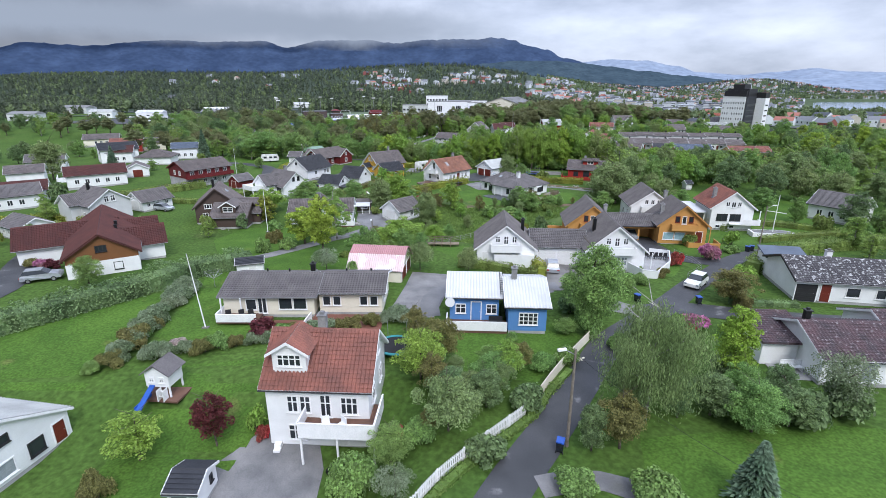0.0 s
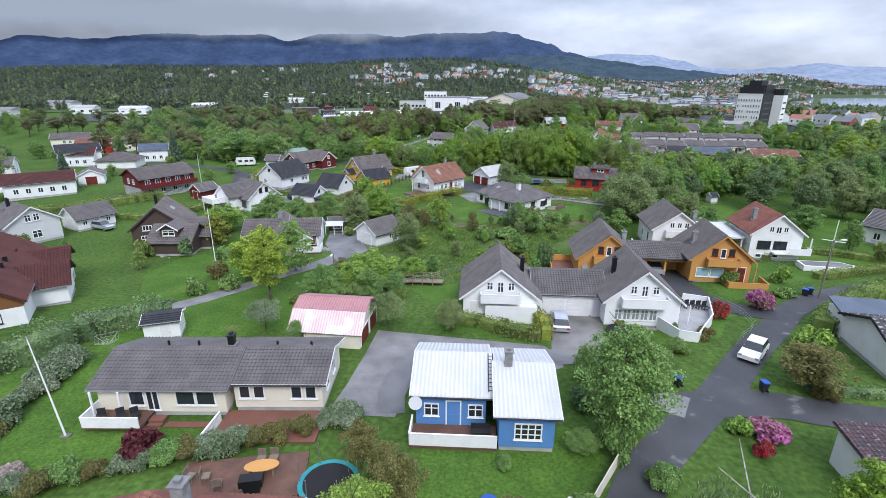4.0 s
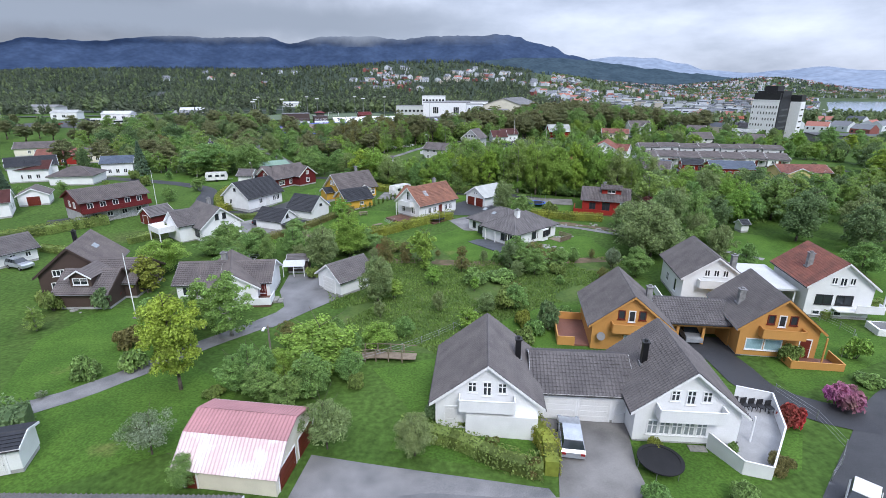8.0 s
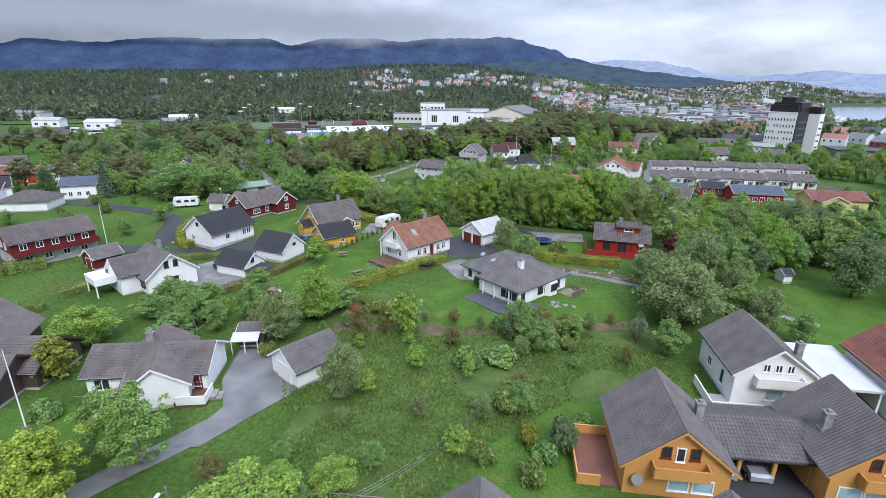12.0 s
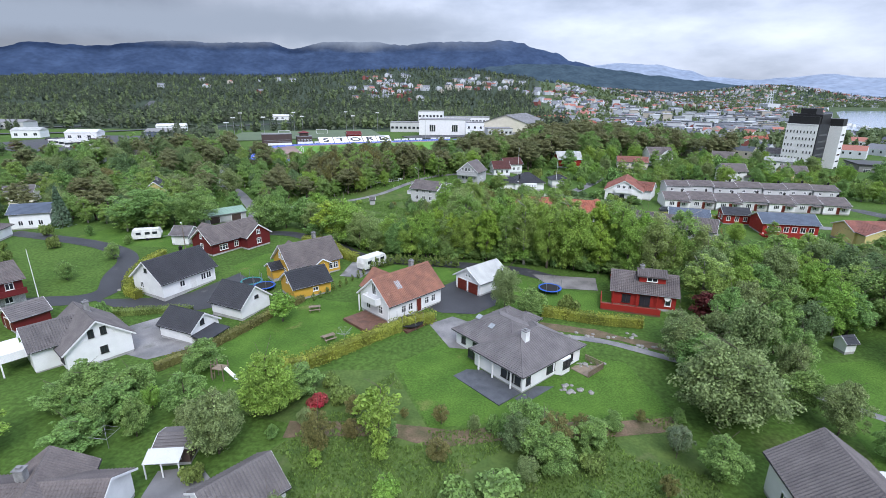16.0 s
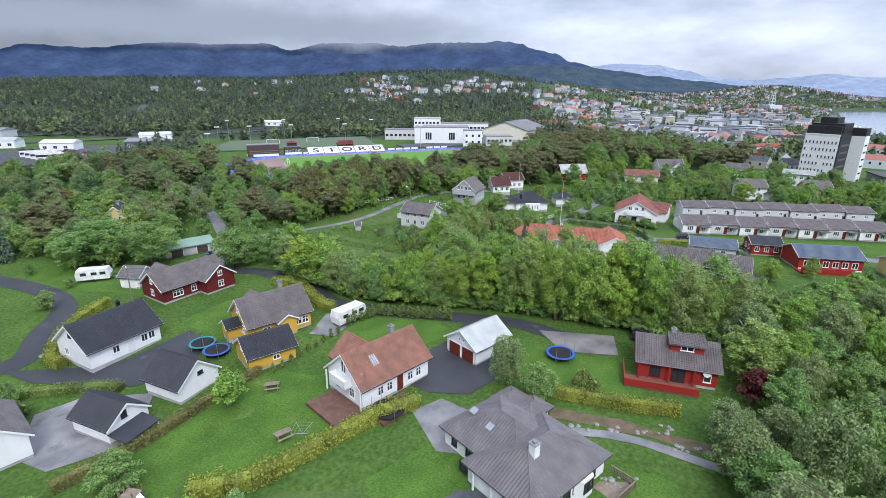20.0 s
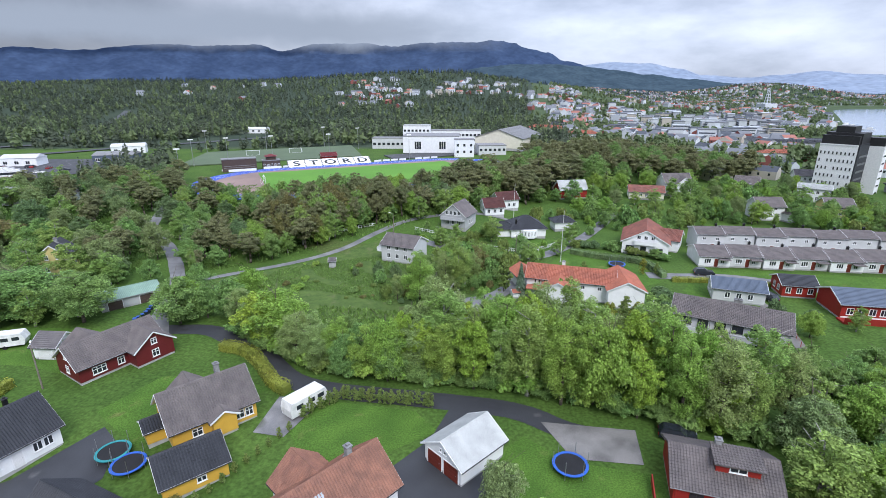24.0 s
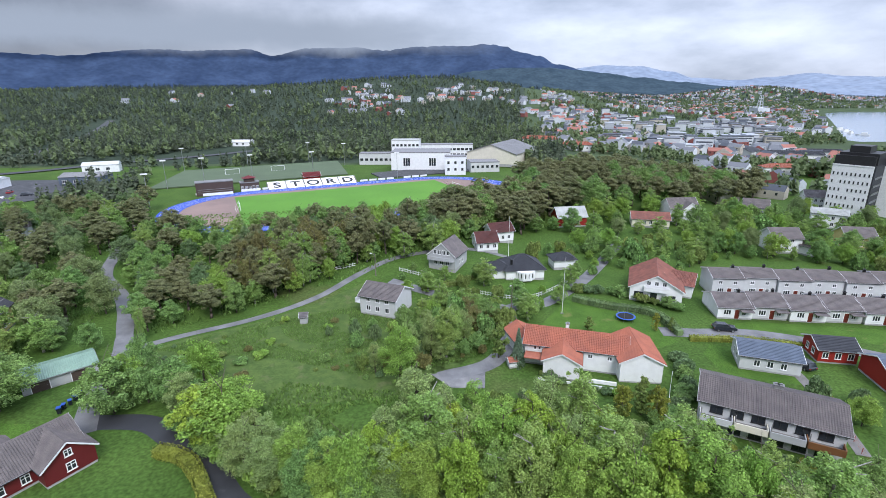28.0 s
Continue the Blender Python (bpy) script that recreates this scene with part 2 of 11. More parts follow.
M_REDTILE = material("weathered_red_tiles", (0.25, 0.098, 0.074), (0.15, 0.068, 0.056), rough=0.75, scale=0.8, detail=8, bump=0.3, bump_scale=9, spots=((0.33, 0.15, 0.12), 1.1, 0.66))
M_BRICKTILE = material("brick_brown_tiles", (0.27, 0.128, 0.088), (0.17, 0.086, 0.064), rough=0.75, scale=0.8, detail=8, bump=0.3, bump_scale=9, spots=((0.33, 0.18, 0.13), 1.1, 0.66))
M_ORANGETILE = material("orange_red_tiles", (0.37, 0.125, 0.078), (0.26, 0.095, 0.065), rough=0.75, scale=0.5, detail=8, bump=0.3, bump_scale=9)
M_BROWNTILE = material("dark_red_brown_tiles", (0.085, 0.028, 0.024), (0.06, 0.022, 0.02), rough=0.7, scale=0.6, bump=0.3, bump_scale=9)
M_LICHENTILE = material("lichen_covered_tiles", (0.10, 0.095, 0.1), (0.065, 0.06, 0.066), rough=0.8, scale=0.7, detail=8, bump=0.3, bump_scale=9, spots=((0.5, 0.5, 0.5), 3.2, 0.55))
M_PURPLETILE = material("purplish_weathered_tiles", (0.12, 0.075, 0.082), (0.07, 0.058, 0.065), rough=0.8, scale=0.9, detail=8, bump=0.3, bump_scale=9, spots=((0.27, 0.24, 0.25), 3.6, 0.59))
M_WHITEMETAL = material("white_corrugated_metal", (0.53, 0.54, 0.55), (0.46, 0.47, 0.485), rough=0.5, scale=0.5, bump=0.1)
M_PINKMETAL = material("faded_pink_metal", (0.62, 0.52, 0.525), (0.58, 0.4, 0.41), rough=0.5, scale=0.45, detail=8, bump=0.1, spots=((0.68, 0.64, 0.64), 0.7, 0.5))
M_PINKTOP = material("pink_red_metal", (0.4, 0.2, 0.21), (0.34, 0.17, 0.18), rough=0.5, scale=0.6, bump=0.1)
M_GREENMETAL = material("green_corrugated_metal", (0.2, 0.3, 0.235), (0.16, 0.245, 0.195), rough=0.5, scale=0.4, bump=0.1)
M_BLUETILE = material("blue_grey_sheet", (0.10, 0.125, 0.17), (0.075, 0.095, 0.13), rough=0.6, scale=0.5, bump=0.2)
M_PALEROOF = material("pale_grey_sheet", (0.42, 0.43, 0.42), (0.3, 0.31, 0.3), rough=0.6, scale=0.5, detail=8, bump=0.2)
M_GLASS = material("dark_window_glass", (0.035, 0.042, 0.05), (0.02, 0.025, 0.03), rough=0.06, scale=0.6, spec=0.6)
M_CURTAIN = material("pale_curtained_glass", (0.33, 0.36, 0.38), (0.2, 0.23, 0.25), rough=0.12, scale=1.5, spec=0.6)
M_CHIMNEY = material("chimney_plaster", (0.3, 0.3, 0.3), (0.17, 0.17, 0.17), rough=0.85, scale=2, bump=0.3)
M_BLACKMETAL = material("black_metal", (0.02, 0.02, 0.022), rough=0.4, metal=0.3)
M_STEEL = material("galvanised_steel", (0.42, 0.43, 0.44), rough=0.45, metal=0.7)
M_DECK = material("brown_deck_boards", (0.16, 0.085, 0.06), (0.1, 0.055, 0.042), rough=0.7, scale=1, bump=0.4, lines=("X", 0.14, 1.0))
M_REDDECK = material("red_brown_deck", (0.2, 0.085, 0.06), (0.15, 0.07, 0.052), rough=0.7, scale=0.7, bump=0.4, lines=("X", 0.14, 1.0))
M_GREYDECK = material("grey_slab_terrace", (0.33, 0.33, 0.33), (0.26, 0.26, 0.26), rough=0.8, scale=0.7, bump=0.3)
M_WOOD = material("weathered_wood", (0.24, 0.19, 0.14), (0.15, 0.12, 0.09), rough=0.8, scale=2, bump=0.4)
M_POLEWOOD = material("grey_pole_wood", (0.22, 0.19, 0.16), (0.14, 0.12, 0.1), rough=0.85, scale=3, bump=0.3)
M_BARK = material("grey_brown_bark", (0.14, 0.115, 0.09), (0.06, 0.05, 0.04), rough=0.95, scale=3, bump=0.8, bump_scale=8)
M_BIRCHBARK = material("white_birch_bark", (0.45, 0.43, 0.4), (0.17, 0.16, 0.15), rough=0.85, scale=4, bump=0.4)
M_BLUEPLASTIC = material("blue_plastic", (0.02, 0.09, 0.42), rough=0.4)
M_BLACKNET = material("black_mesh", (0.018, 0.018, 0.02), rough=0.8)
M_TEALPAD = material("teal_padding", (0.03, 0.25, 0.27), rough=0.5)
M_BLUEPAD = material("blue_padding", (0.03, 0.11, 0.45), rough=0.5)
M_SILVERCAR = material("silver_car_paint", (0.5, 0.53, 0.57), rough=0.25, metal=0.5, spec=0.6)
M_WHITECAR = material("white_vehicle_paint", (0.78, 0.78, 0.77), rough=0.25, spec=0.6)
M_DARKCAR = material("dark_car_paint", (0.02, 0.024, 0.032), rough=0.2, spec=0.6)
M_REDCAR = material("red_car_paint", (0.3, 0.02, 0.02), rough=0.25, spec=0.6)
M_TYRE = material("tyre_rubber", (0.015, 0.015, 0.016), rough=0.85)
M_TRACK = material("blue_running_track", (0.04, 0.09, 0.42), (0.032, 0.075, 0.36), rough=0.8, scale=0.1)
M_INFILL = material("reddish_infill", (0.27, 0.19, 0.165), (0.2, 0.145, 0.13), rough=0.9, scale=0.08, bump=0.2)
M_PITCH = material("sports_turf", (0.10, 0.24, 0.03), (0.08, 0.2, 0.025), rough=0.9, scale=0.05, bump=0.2)
M_OLDPITCH = material("artificial_turf", (0.095, 0.13, 0.075), (0.08, 0.11, 0.065), rough=0.9, scale=0.08, bump=0.2)

M_GREENFELT = material("green_roofing_felt", (0.1, 0.135, 0.12), (0.075, 0.1, 0.09), rough=0.9, scale=1.5, bump=0.2)
M_SCRUB = material("scrubland", (0.070, 0.098, 0.045), (0.045, 0.068, 0.034), rough=0.95, scale=0.03, detail=8, bump=0.6, bump_scale=0.8, spec=0.1)
M_FORESTFLOOR = material("forest_floor", (0.045, 0.062, 0.04), (0.03, 0.045, 0.03), rough=0.95, scale=0.05, detail=8, bump=0.6, bump_scale=1.0, spec=0.1)

L_BIRCH = leaf("birch_leaves", (0.300, 0.425, 0.118), (0.200, 0.305, 0.084), 0.5)
L_MAPLE = leaf("maple_leaves", (0.290, 0.440, 0.090), (0.195, 0.320, 0.066), 0.46)
L_LIME = leaf("lime_yellow_leaves", (0.345, 0.470, 0.075), (0.235, 0.340, 0.058), 0.46)
L_WILLOW = leaf("grey_green_leaves", (0.275, 0.355, 0.148), (0.175, 0.240, 0.098), 0.5)
L_ASH = leaf("ash_leaves", (0.300, 0.445, 0.094), (0.195, 0.315, 0.068), 0.5)
L_ASPEN = leaf("aspen_leaves", (0.310, 0.400, 0.145), (0.200, 0.275, 0.098), 0.5)
L_DARK = leaf("dark_green_leaves", (0.193, 0.281, 0.121), (0.120, 0.190, 0.084), 0.48)
L_BUSH = leaf("bush_leaves", (0.250, 0.390, 0.118), (0.155, 0.262, 0.084), 0.52)
L_HEDGE = leaf("clipped_hedge_leaves", (0.237, 0.304, 0.083), (0.146, 0.210, 0.059), 0.48)
L_GOLDHEDGE = leaf("golden_hedge_leaves", (0.320, 0.335, 0.060), (0.185, 0.222, 0.048), 0.48)
L_PINE = leaf("pine_needles", (0.255, 0.270, 0.128), (0.160, 0.178, 0.086), 0.48)
L_SPRUCE = leaf("spruce_needles", (0.185, 0.265, 0.175), (0.11, 0.18, 0.115), 0.48)
L_WEED = leaf("weed_leaves", (0.185, 0.290, 0.072), (0.120, 0.200, 0.050), 0.3)
L_BLOSSOM = leaf("blossoming_leaves", (0.330, 0.380, 0.270), (0.130, 0.190, 0.085), 0.45)
L_COPPER = leaf("copper_leaves", (0.153, 0.041, 0.041), (0.095, 0.026, 0.029), 0.48)
L_OLIVE = leaf("olive_brown_leaves", (0.232, 0.219, 0.08), (0.152, 0.15, 0.055), 0.48)
L_PINK = leaf("pink_flowers", (0.600, 0.174, 0.478), (0.290, 0.174, 0.145), 0.4)
L_PALEPINK = leaf("pale_pink_flowers", (0.600, 0.478, 0.522), (0.290, 0.232, 0.174), 0.4)
L_REDFLOWER = leaf("red_flowers", (0.600, 0.043, 0.087), (0.174, 0.087, 0.058), 0.4)


# ---- building helpers ----
def step(a, b, v):
    u = min(1.0, max(0.0, (v - a) / (b - a)))
    return u * u * (3 - 2 * u)


def bell(x, y, cx, cy, rx, ry):
    return math.exp(-(((x - cx) / rx) ** 2) - ((y - cy) / ry) ** 2)


def ground_z(x, y):
    """The lie of the land: a gentle dip past the first gardens, far hills, the fjord to the north-east."""
    z = 1.3 - 1.7 * step(60, 88, y) + 0.8 * step(112, 142, y) - 0.4 * step(160, 210, y)
    z -= 1.3 * bell(x, y, -36, 134, 22, 18)
    z -= 2.2 * (1 - step(29, 38, y)) * (1 - step(-6, 0, x))
    z -= 0.7 * bell(x, y, 24, 66, 14, 8)
    west = 1 - step(15, 45, x)
    z += 4.5 * (step(215, 266, y) * west + step(240, 340, y) * (1 - west)) * (1 - step(90, 150, x))
    far, side = step(420, 900, y), x / max(y, 1)
    z += far * (64 * bell(x, y, 30, 1480, 430, 420) + 52 * bell(x, y, -900, 1500, 700, 600) + 58 * bell(x, y, -450, 2300, 900, 500))
    z += far * (58 * bell(x, y, 1480, 2450, 300, 280) + 26 * bell(x, y, 600, 2300, 500, 500))
    z -= 13 * step(350, 750, y) * step(0.22, 0.42, side) * (1 - step(1900, 2600, y))
    z -= 16 * step(680, 800, y) * step(0.69, 0.76, side) * (1 - step(1500, 1700, y))
    return z


def mesh(name, verts, faces, mats, smooth=False, index=None):
    me = bpy.data.meshes.new(name)
    me.from_pydata([tuple(v) for v in verts], [], [tuple(f) for f in faces])
    for m in mats if isinstance(mats, (list, tuple)) else [mats]:
        me.materials.append(m)
    if index is not None:
        me.polygons.foreach_set("material_index", index)
    if smooth:
        me.polygons.foreach_set("use_smooth", [True] * len(me.polygons))
    me.update()
    return me


def part(name, data, parent, label=""):
    ob = new(name, data)
    ob.parent = parent
    if label:
        ob["label"] = label
    return ob


def thing(name, x, y, yaw=0, z=None, label="", category="", group="", kind=""):
    ob = new(name)
    ob.empty_display_size = 0.3
    ob.matrix_world = pose(x, y, ground_z(x, y) if z is None else z, 0, 0, yaw)
    return tagged(ob, label, category, group, kind)


class Solid:
    """Gathers boxes, prisms and tubes into one mesh."""

    def __init__(self):
        self.v, self.f = [], []

    def add(self, verts, faces):
        n = len(self.v)
        self.v += [tuple(v) for v in verts]
        self.f += [tuple(i + n for i in f) for f in faces]
        return self

    def box(self, x0, y0, z0, x1, y1, z1):
        v = [(x, y, z) for z in (z0, z1) for y in (y0, y1) for x in (x0, x1)]
        return self.add(v, [(0, 2, 3, 1), (4, 5, 7, 6), (0, 1, 5, 4), (1, 3, 7, 5), (3, 2, 6, 7), (2, 0, 4, 6)])

    def prism(self, outline, z0, z1):
        """An upright prism over a counter-clockwise outline."""
        n = len(outline)
        v = [(x, y, z0) for x, y in outline] + [(x, y, z1) for x, y in outline]
        return self.add(v, [tuple(range(n - 1, -1, -1)), tuple(range(n, 2 * n))] + [(i, (i + 1) % n, n + (i + 1) % n, n + i) for i in range(n)])

    def slab(self, quad, thick):
        """A board under four corner points (counter-clockwise from above)."""
        q = [Vector(p) for p in quad]
        nrm = (q[1] - q[0]).cross(q[3] - q[0]).normalized() * thick
        v = q + [p - nrm for p in q]
        return self.add(v, [(0, 1, 2, 3), (7, 6, 5, 4), (0, 4, 5, 1), (1, 5, 6, 2), (2, 6, 7, 3), (3, 7, 4, 0)])

    def tube(self, a, b, r0, r1=None, n=8):
        a, b = Vector(a), Vector(b)
        r1 = r0 if r1 is None else r1
        turn = (b - a).to_track_quat("Z", "Y")
        ring = [Vector((math.cos(6.28319 * i / n), math.sin(6.28319 * i / n), 0)) for i in range(n)]
        v = [a + turn @ (p * r0) for p in ring] + [b + turn @ (p * r1) for p in ring]
        return self.add(v, [tuple(range(n - 1, -1, -1)), tuple(range(n, 2 * n))] + [(i, (i + 1) % n, n + (i + 1) % n, n + i) for i in range(n)])

    def made(self, name, mats, smooth=False):
        return mesh(name, self.v, self.f, mats, smooth)


def drape(name, outline, mat, lift=0.03, cell=1.5, label="", kind="structure", category=""):
    """A thin sheet that follows the ground inside an outline."""
    xs, ys = [p[0] for p in outline], [p[1] for p in outline]
    bm = bmesh.new()
    fv = [bm.verts.new((x, y, 0)) for x, y in outline]
    bm.faces.new(fv)
    bmesh.ops.triangulate(bm, faces=bm.faces[:])
    for axis, lo, hi in ((0, min(xs), max(xs)), (1, min(ys), max(ys))):
        c = math.ceil(lo / cell) * cell
        while c < hi:
            nrm = (1, 0, 0) if axis == 0 else (0, 1, 0)
            bmesh.ops.bisect_plane(bm, geom=bm.verts[:] + bm.edges[:] + bm.faces[:], plane_co=(c if axis == 0 else 0, c if axis == 1 else 0, 0), plane_no=nrm, dist=1e-4)
            c += cell
    for v in bm.verts:
        v.co.z = ground_z(v.co.x, v.co.y) + lift
    bmesh.ops.recalc_face_normals(bm, faces=bm.faces[:])
    if bm.faces and sum(f.normal.z for f in bm.faces) < 0:
        bmesh.ops.reverse_faces(bm, faces=bm.faces[:])
    me = bpy.data.meshes.new(name)
    bm.to_mesh(me)
    bm.free()
    me.materials.append(mat)
    return tagged(new(name, me), label, category or name.replace("_", " "), "", kind)


def smooth_line(points, every=1.6):
    """A curve through points, resampled."""
    p = [Vector((*q, 0)) for q in points]
    p = [p[0] * 2 - p[1]] + p + [p[-1] * 2 - p[-2]]
    out = []
    for i in range(1, len(p) - 2):
        a, b, c, d = p[i - 1 : i + 3]
        n = max(1, int((c - b).length / every))
        for k in range(n):
            t = k / n
            out.append(0.5 * ((2 * b) + (c - a) * t + (2 * a - 5 * b + 4 * c - d) * t * t + (3 * b - a - 3 * c + d) * t**3))
    out.append(p[-2])
    return out


def road(name, points, width, mat, lift=0.05, label="", kind="structure", wobble=0.0, category="road"):
    """A strip along a curve that follows the ground."""
    line, v, f = smooth_line(points), [], []
    cols = 4
    for i, c in enumerate(line):
        d = (line[min(i + 1, len(line) - 1)] - line[max(i - 1, 0)]).normalized()
        s = Vector((-d.y, d.x, 0))
        w = width * (1 + wobble * noise.noise(c * 0.35))
        for k in range(cols + 1):
            q = c + s * w * (k / cols - 0.5)
            v.append((q.x, q.y, ground_z(q.x, q.y) + lift))
        if i:
            a, b = (i - 1) * (cols + 1), i * (cols + 1)
            f += [(a + k, b + k, b + k + 1, a + k + 1)[::-1] for k in range(cols)]
    me = mesh(name, v, f, mat)
    if sum(p.normal.z for p in me.polygons) < 0:
        me.flip_normals()
    return tagged(new(name, me), label, category, "", kind)


# ---- the ground ----
def ground():
    def ticks(lo, hi, fine_lo, fine_hi, fine):
        out, v, s = [], fine_lo, fine
        while v > lo:
            out.append(v)
            v -= s
            s *= 1.13
        out = [lo] + out[::-1]
        v = fine_lo + fine
        while v < fine_hi:
            out.append(v)
            v += fine
        s = fine
        while v < hi:
            out.append(v)
            v += s
            s *= 1.045
        return out + [hi]

    xs, ys = ticks(-4300, 4300, -120, 150, 1.5), ticks(-1500, 4600, -10, 260, 1.5)
    v = [(x, y, ground_z(x, y)) for y in ys for x in xs]
    n = len(xs)
    f = [(j * n + i, j * n + i + 1, (j + 1) * n + i + 1, (j + 1) * n + i) for j in range(len(ys) - 1) for i in range(n - 1)]
    def woods(q):
        (xa, ya, _), (xb, yb, _) = v[q[0]], v[q[2]]
        x, y = (xa + xb) / 2, (ya + yb) / 2
        return 1 if y > 430 and x < 0.17 * y else 2 if y > 420 else 0
    tagged(new("ground", mesh("ground", v, f, [M_GRASS, M_FORESTFLOOR, M_SCRUB], True, [woods(q) for q in f])), "rolling green land of gardens and meadows", "ground", "", "structure")


ground()


# ---- houses ----
def tiles(so, a, b, c, d, course=0.34, roll=0.3, rise=0.055, fine=True):
    """Roof covering on the slope a-b (eave) to d-c (ridge): overlapping courses of rolled tiles."""
    a, b, c, d = (Vector(p) for p in (a, b, c, d))
    nrm = (b - a).cross(d - a).normalized()
    rows = max(2, int(round((d - a).length / course)))
    cols = max(2, int(round((b - a).length / roll))) if fine else 1
    sub = 3 if fine else 1
    width, along = (b - a).length, (b - a).normalized()
    v, f = [], []
    for j in range(rows):
        for e in (0, 1):
            t = (j + e) / rows
            lift = rise if e == 0 else 0.004
            p, q = a.lerp(d, t), b.lerp(c, t)
            lo, hi = (p - a).dot(along), (q - a).dot(along)
            for i in range(cols * sub + 1):
                wave = rise * 0.95 * math.cos(6.28319 * i / sub) if fine else 0
                u = min(max(width * i / (cols * sub), lo), hi)
                v.append(p + along * (u - lo) + nrm * (lift + wave + 0.03))
    w = cols * sub + 1
    for j in range(rows):
        for k in (0, 1):
            r0 = (2 * j + k) * w
            if 2 * j + k + 1 >= 2 * rows:
                continue
            f += [(r0 + i, r0 + i + 1, r0 + w + i + 1, r0 + w + i) for i in range(w - 1)]
    so.add(v, f)


def ribs(so, a, b, c, d, pitch=0.3, rise=0.06):
    """Ribbed metal sheet on a slope: ribs run from eave to ridge."""
    a, b, c, d = (Vector(p) for p in (a, b, c, d))
    nrm = (b - a).cross(d - a).normalized()
    n = max(2, int((b - a).length / pitch)) * 2
    v, f = [], []
    for i in range(n + 1):
        up = nrm * (0.03 + (rise if i % 2 else 0))
        v += [a.lerp(b, i / n) + up, d.lerp(c, i / n) + up]
    f = [(2 * i, 2 * i + 2, 2 * i + 3, 2 * i + 1) for i in range(n)]
    so.add(v, f)


def cover(so, quad, style):
    if style == "metal":
        ribs(so, *quad)
    elif style == "flat":
        so.slab([Vector(p) + Vector((0, 0, 0.03)) for p in quad], 0.03)
    else:
        tiles(so, *quad, fine=(style == "tile"))


WINDOW_MESHES = {}


def window_meshes(w, h, nx, ny, kind):
    key = (round(w, 2), round(h, 2), nx, ny, kind)
    if key in WINDOW_MESHES:
        return WINDOW_MESHES[key]
    frame_m, glass_m = {"w": (M_TRIM, M_GLASS), "c": (M_TRIM, M_CURTAIN), "b": (M_BLACKTRIM, M_GLASS), "t": (M_TRIM, M_TEAL), "r": (M_REDDOOR, M_GLASS), "g": (M_GREYTRIM, M_GLASS)}[kind]
    so, t, m = Solid(), 0.09, 0.045
    so.box(-w / 2, -0.06, 0, w / 2, 0.02, t).box(-w / 2, -0.06, h - t, w / 2, 0.02, h)
    so.box(-w / 2, -0.06, t, -w / 2 + t, 0.02, h - t).box(w / 2 - t, -0.06, t, w / 2, 0.02, h - t)
    for i in range(1, nx):
        x = -w / 2 + w * i / nx
        so.box(x - m, -0.045, t, x + m, 0.02, h - t)
    for j in range(1, ny):
        z = h * (j / ny if ny > 2 else 0.62)
        so.box(-w / 2 + t, -0.04, z - m * 0.7, w / 2 - t, 0.02, z + m * 0.7)
    pane = Solid().box(-w / 2 + t * 0.6, -0.012, t * 0.6, w / 2 - t * 0.6, 0.01, h - t * 0.6)
    so.box(-w / 2 - 0.06, -0.12, -0.05, w / 2 + 0.06, 0.0, -0.01)
    WINDOW_MESHES[key] = (so.made("window", frame_m), pane.made("pane", glass_m))
    return WINDOW_MESHES[key]


DOOR_MESHES = {}


def door_meshes(w, h, mat):
    key = (round(w, 2), round(h, 2), mat.name)
    if key not in DOOR_MESHES:
        so = Solid().box(-w / 2, -0.04, 0, w / 2, 0.02, h)
        for k in range(4 if w > 1.6 else 2):
            z0 = h * (0.06 + k * (0.235 if w > 1.6 else 0.47))
            so.box(-w / 2 + 0.12, -0.06, z0, w / 2 - 0.12, -0.03, z0 + h * (0.19 if w > 1.6 else 0.4))
        fr = Solid().box(-w / 2 - 0.1, -0.05, 0, -w / 2, 0.02, h + 0.1).box(w / 2, -0.05, 0, w / 2 + 0.1, 0.02, h + 0.1).box(-w / 2, -0.05, h, w / 2, 0.02, h + 0.1)
        kn = Solid().tube((w * 0.36, -0.12, h * 0.48), (w * 0.36, -0.04, h * 0.48), 0.03)
        DOOR_MESHES[key] = (so.made("door", mat), fr.made("door_frame", M_TRIM), kn.made("door_handle", M_STEEL))
    return DOOR_MESHES[key]


def opening(parent, side, u, z, w, h, nx, ny, kind, L, W, doors=None, setback=0.0):
    """A window or door on wall side "a" (front, -y), "b" (back), "1" (-x gable), "2" (+x gable), u metres from its middle."""
    m = {"a": pose(u, -W / 2 + setback, z), "b": pose(-u, W / 2 - setback, z, 0, 0, 180), "1": pose(-L / 2 + setback, -u, z, 0, 0, -90), "2": pose(L / 2 - setback, u, z, 0, 0, 90)}[side]
    if doors:
        d, fr, kn = door_meshes(w, h, doors)
        o = part("door", d, parent)
        o.matrix_basis = m
        part("door_frame", fr, o), part("door_handle", kn, o)
    else:
        a, p = window_meshes(w, h, nx, ny, kind)
        o = part("window", a, parent)
        o.matrix_basis = m
        part("pane", p, o)
    return o


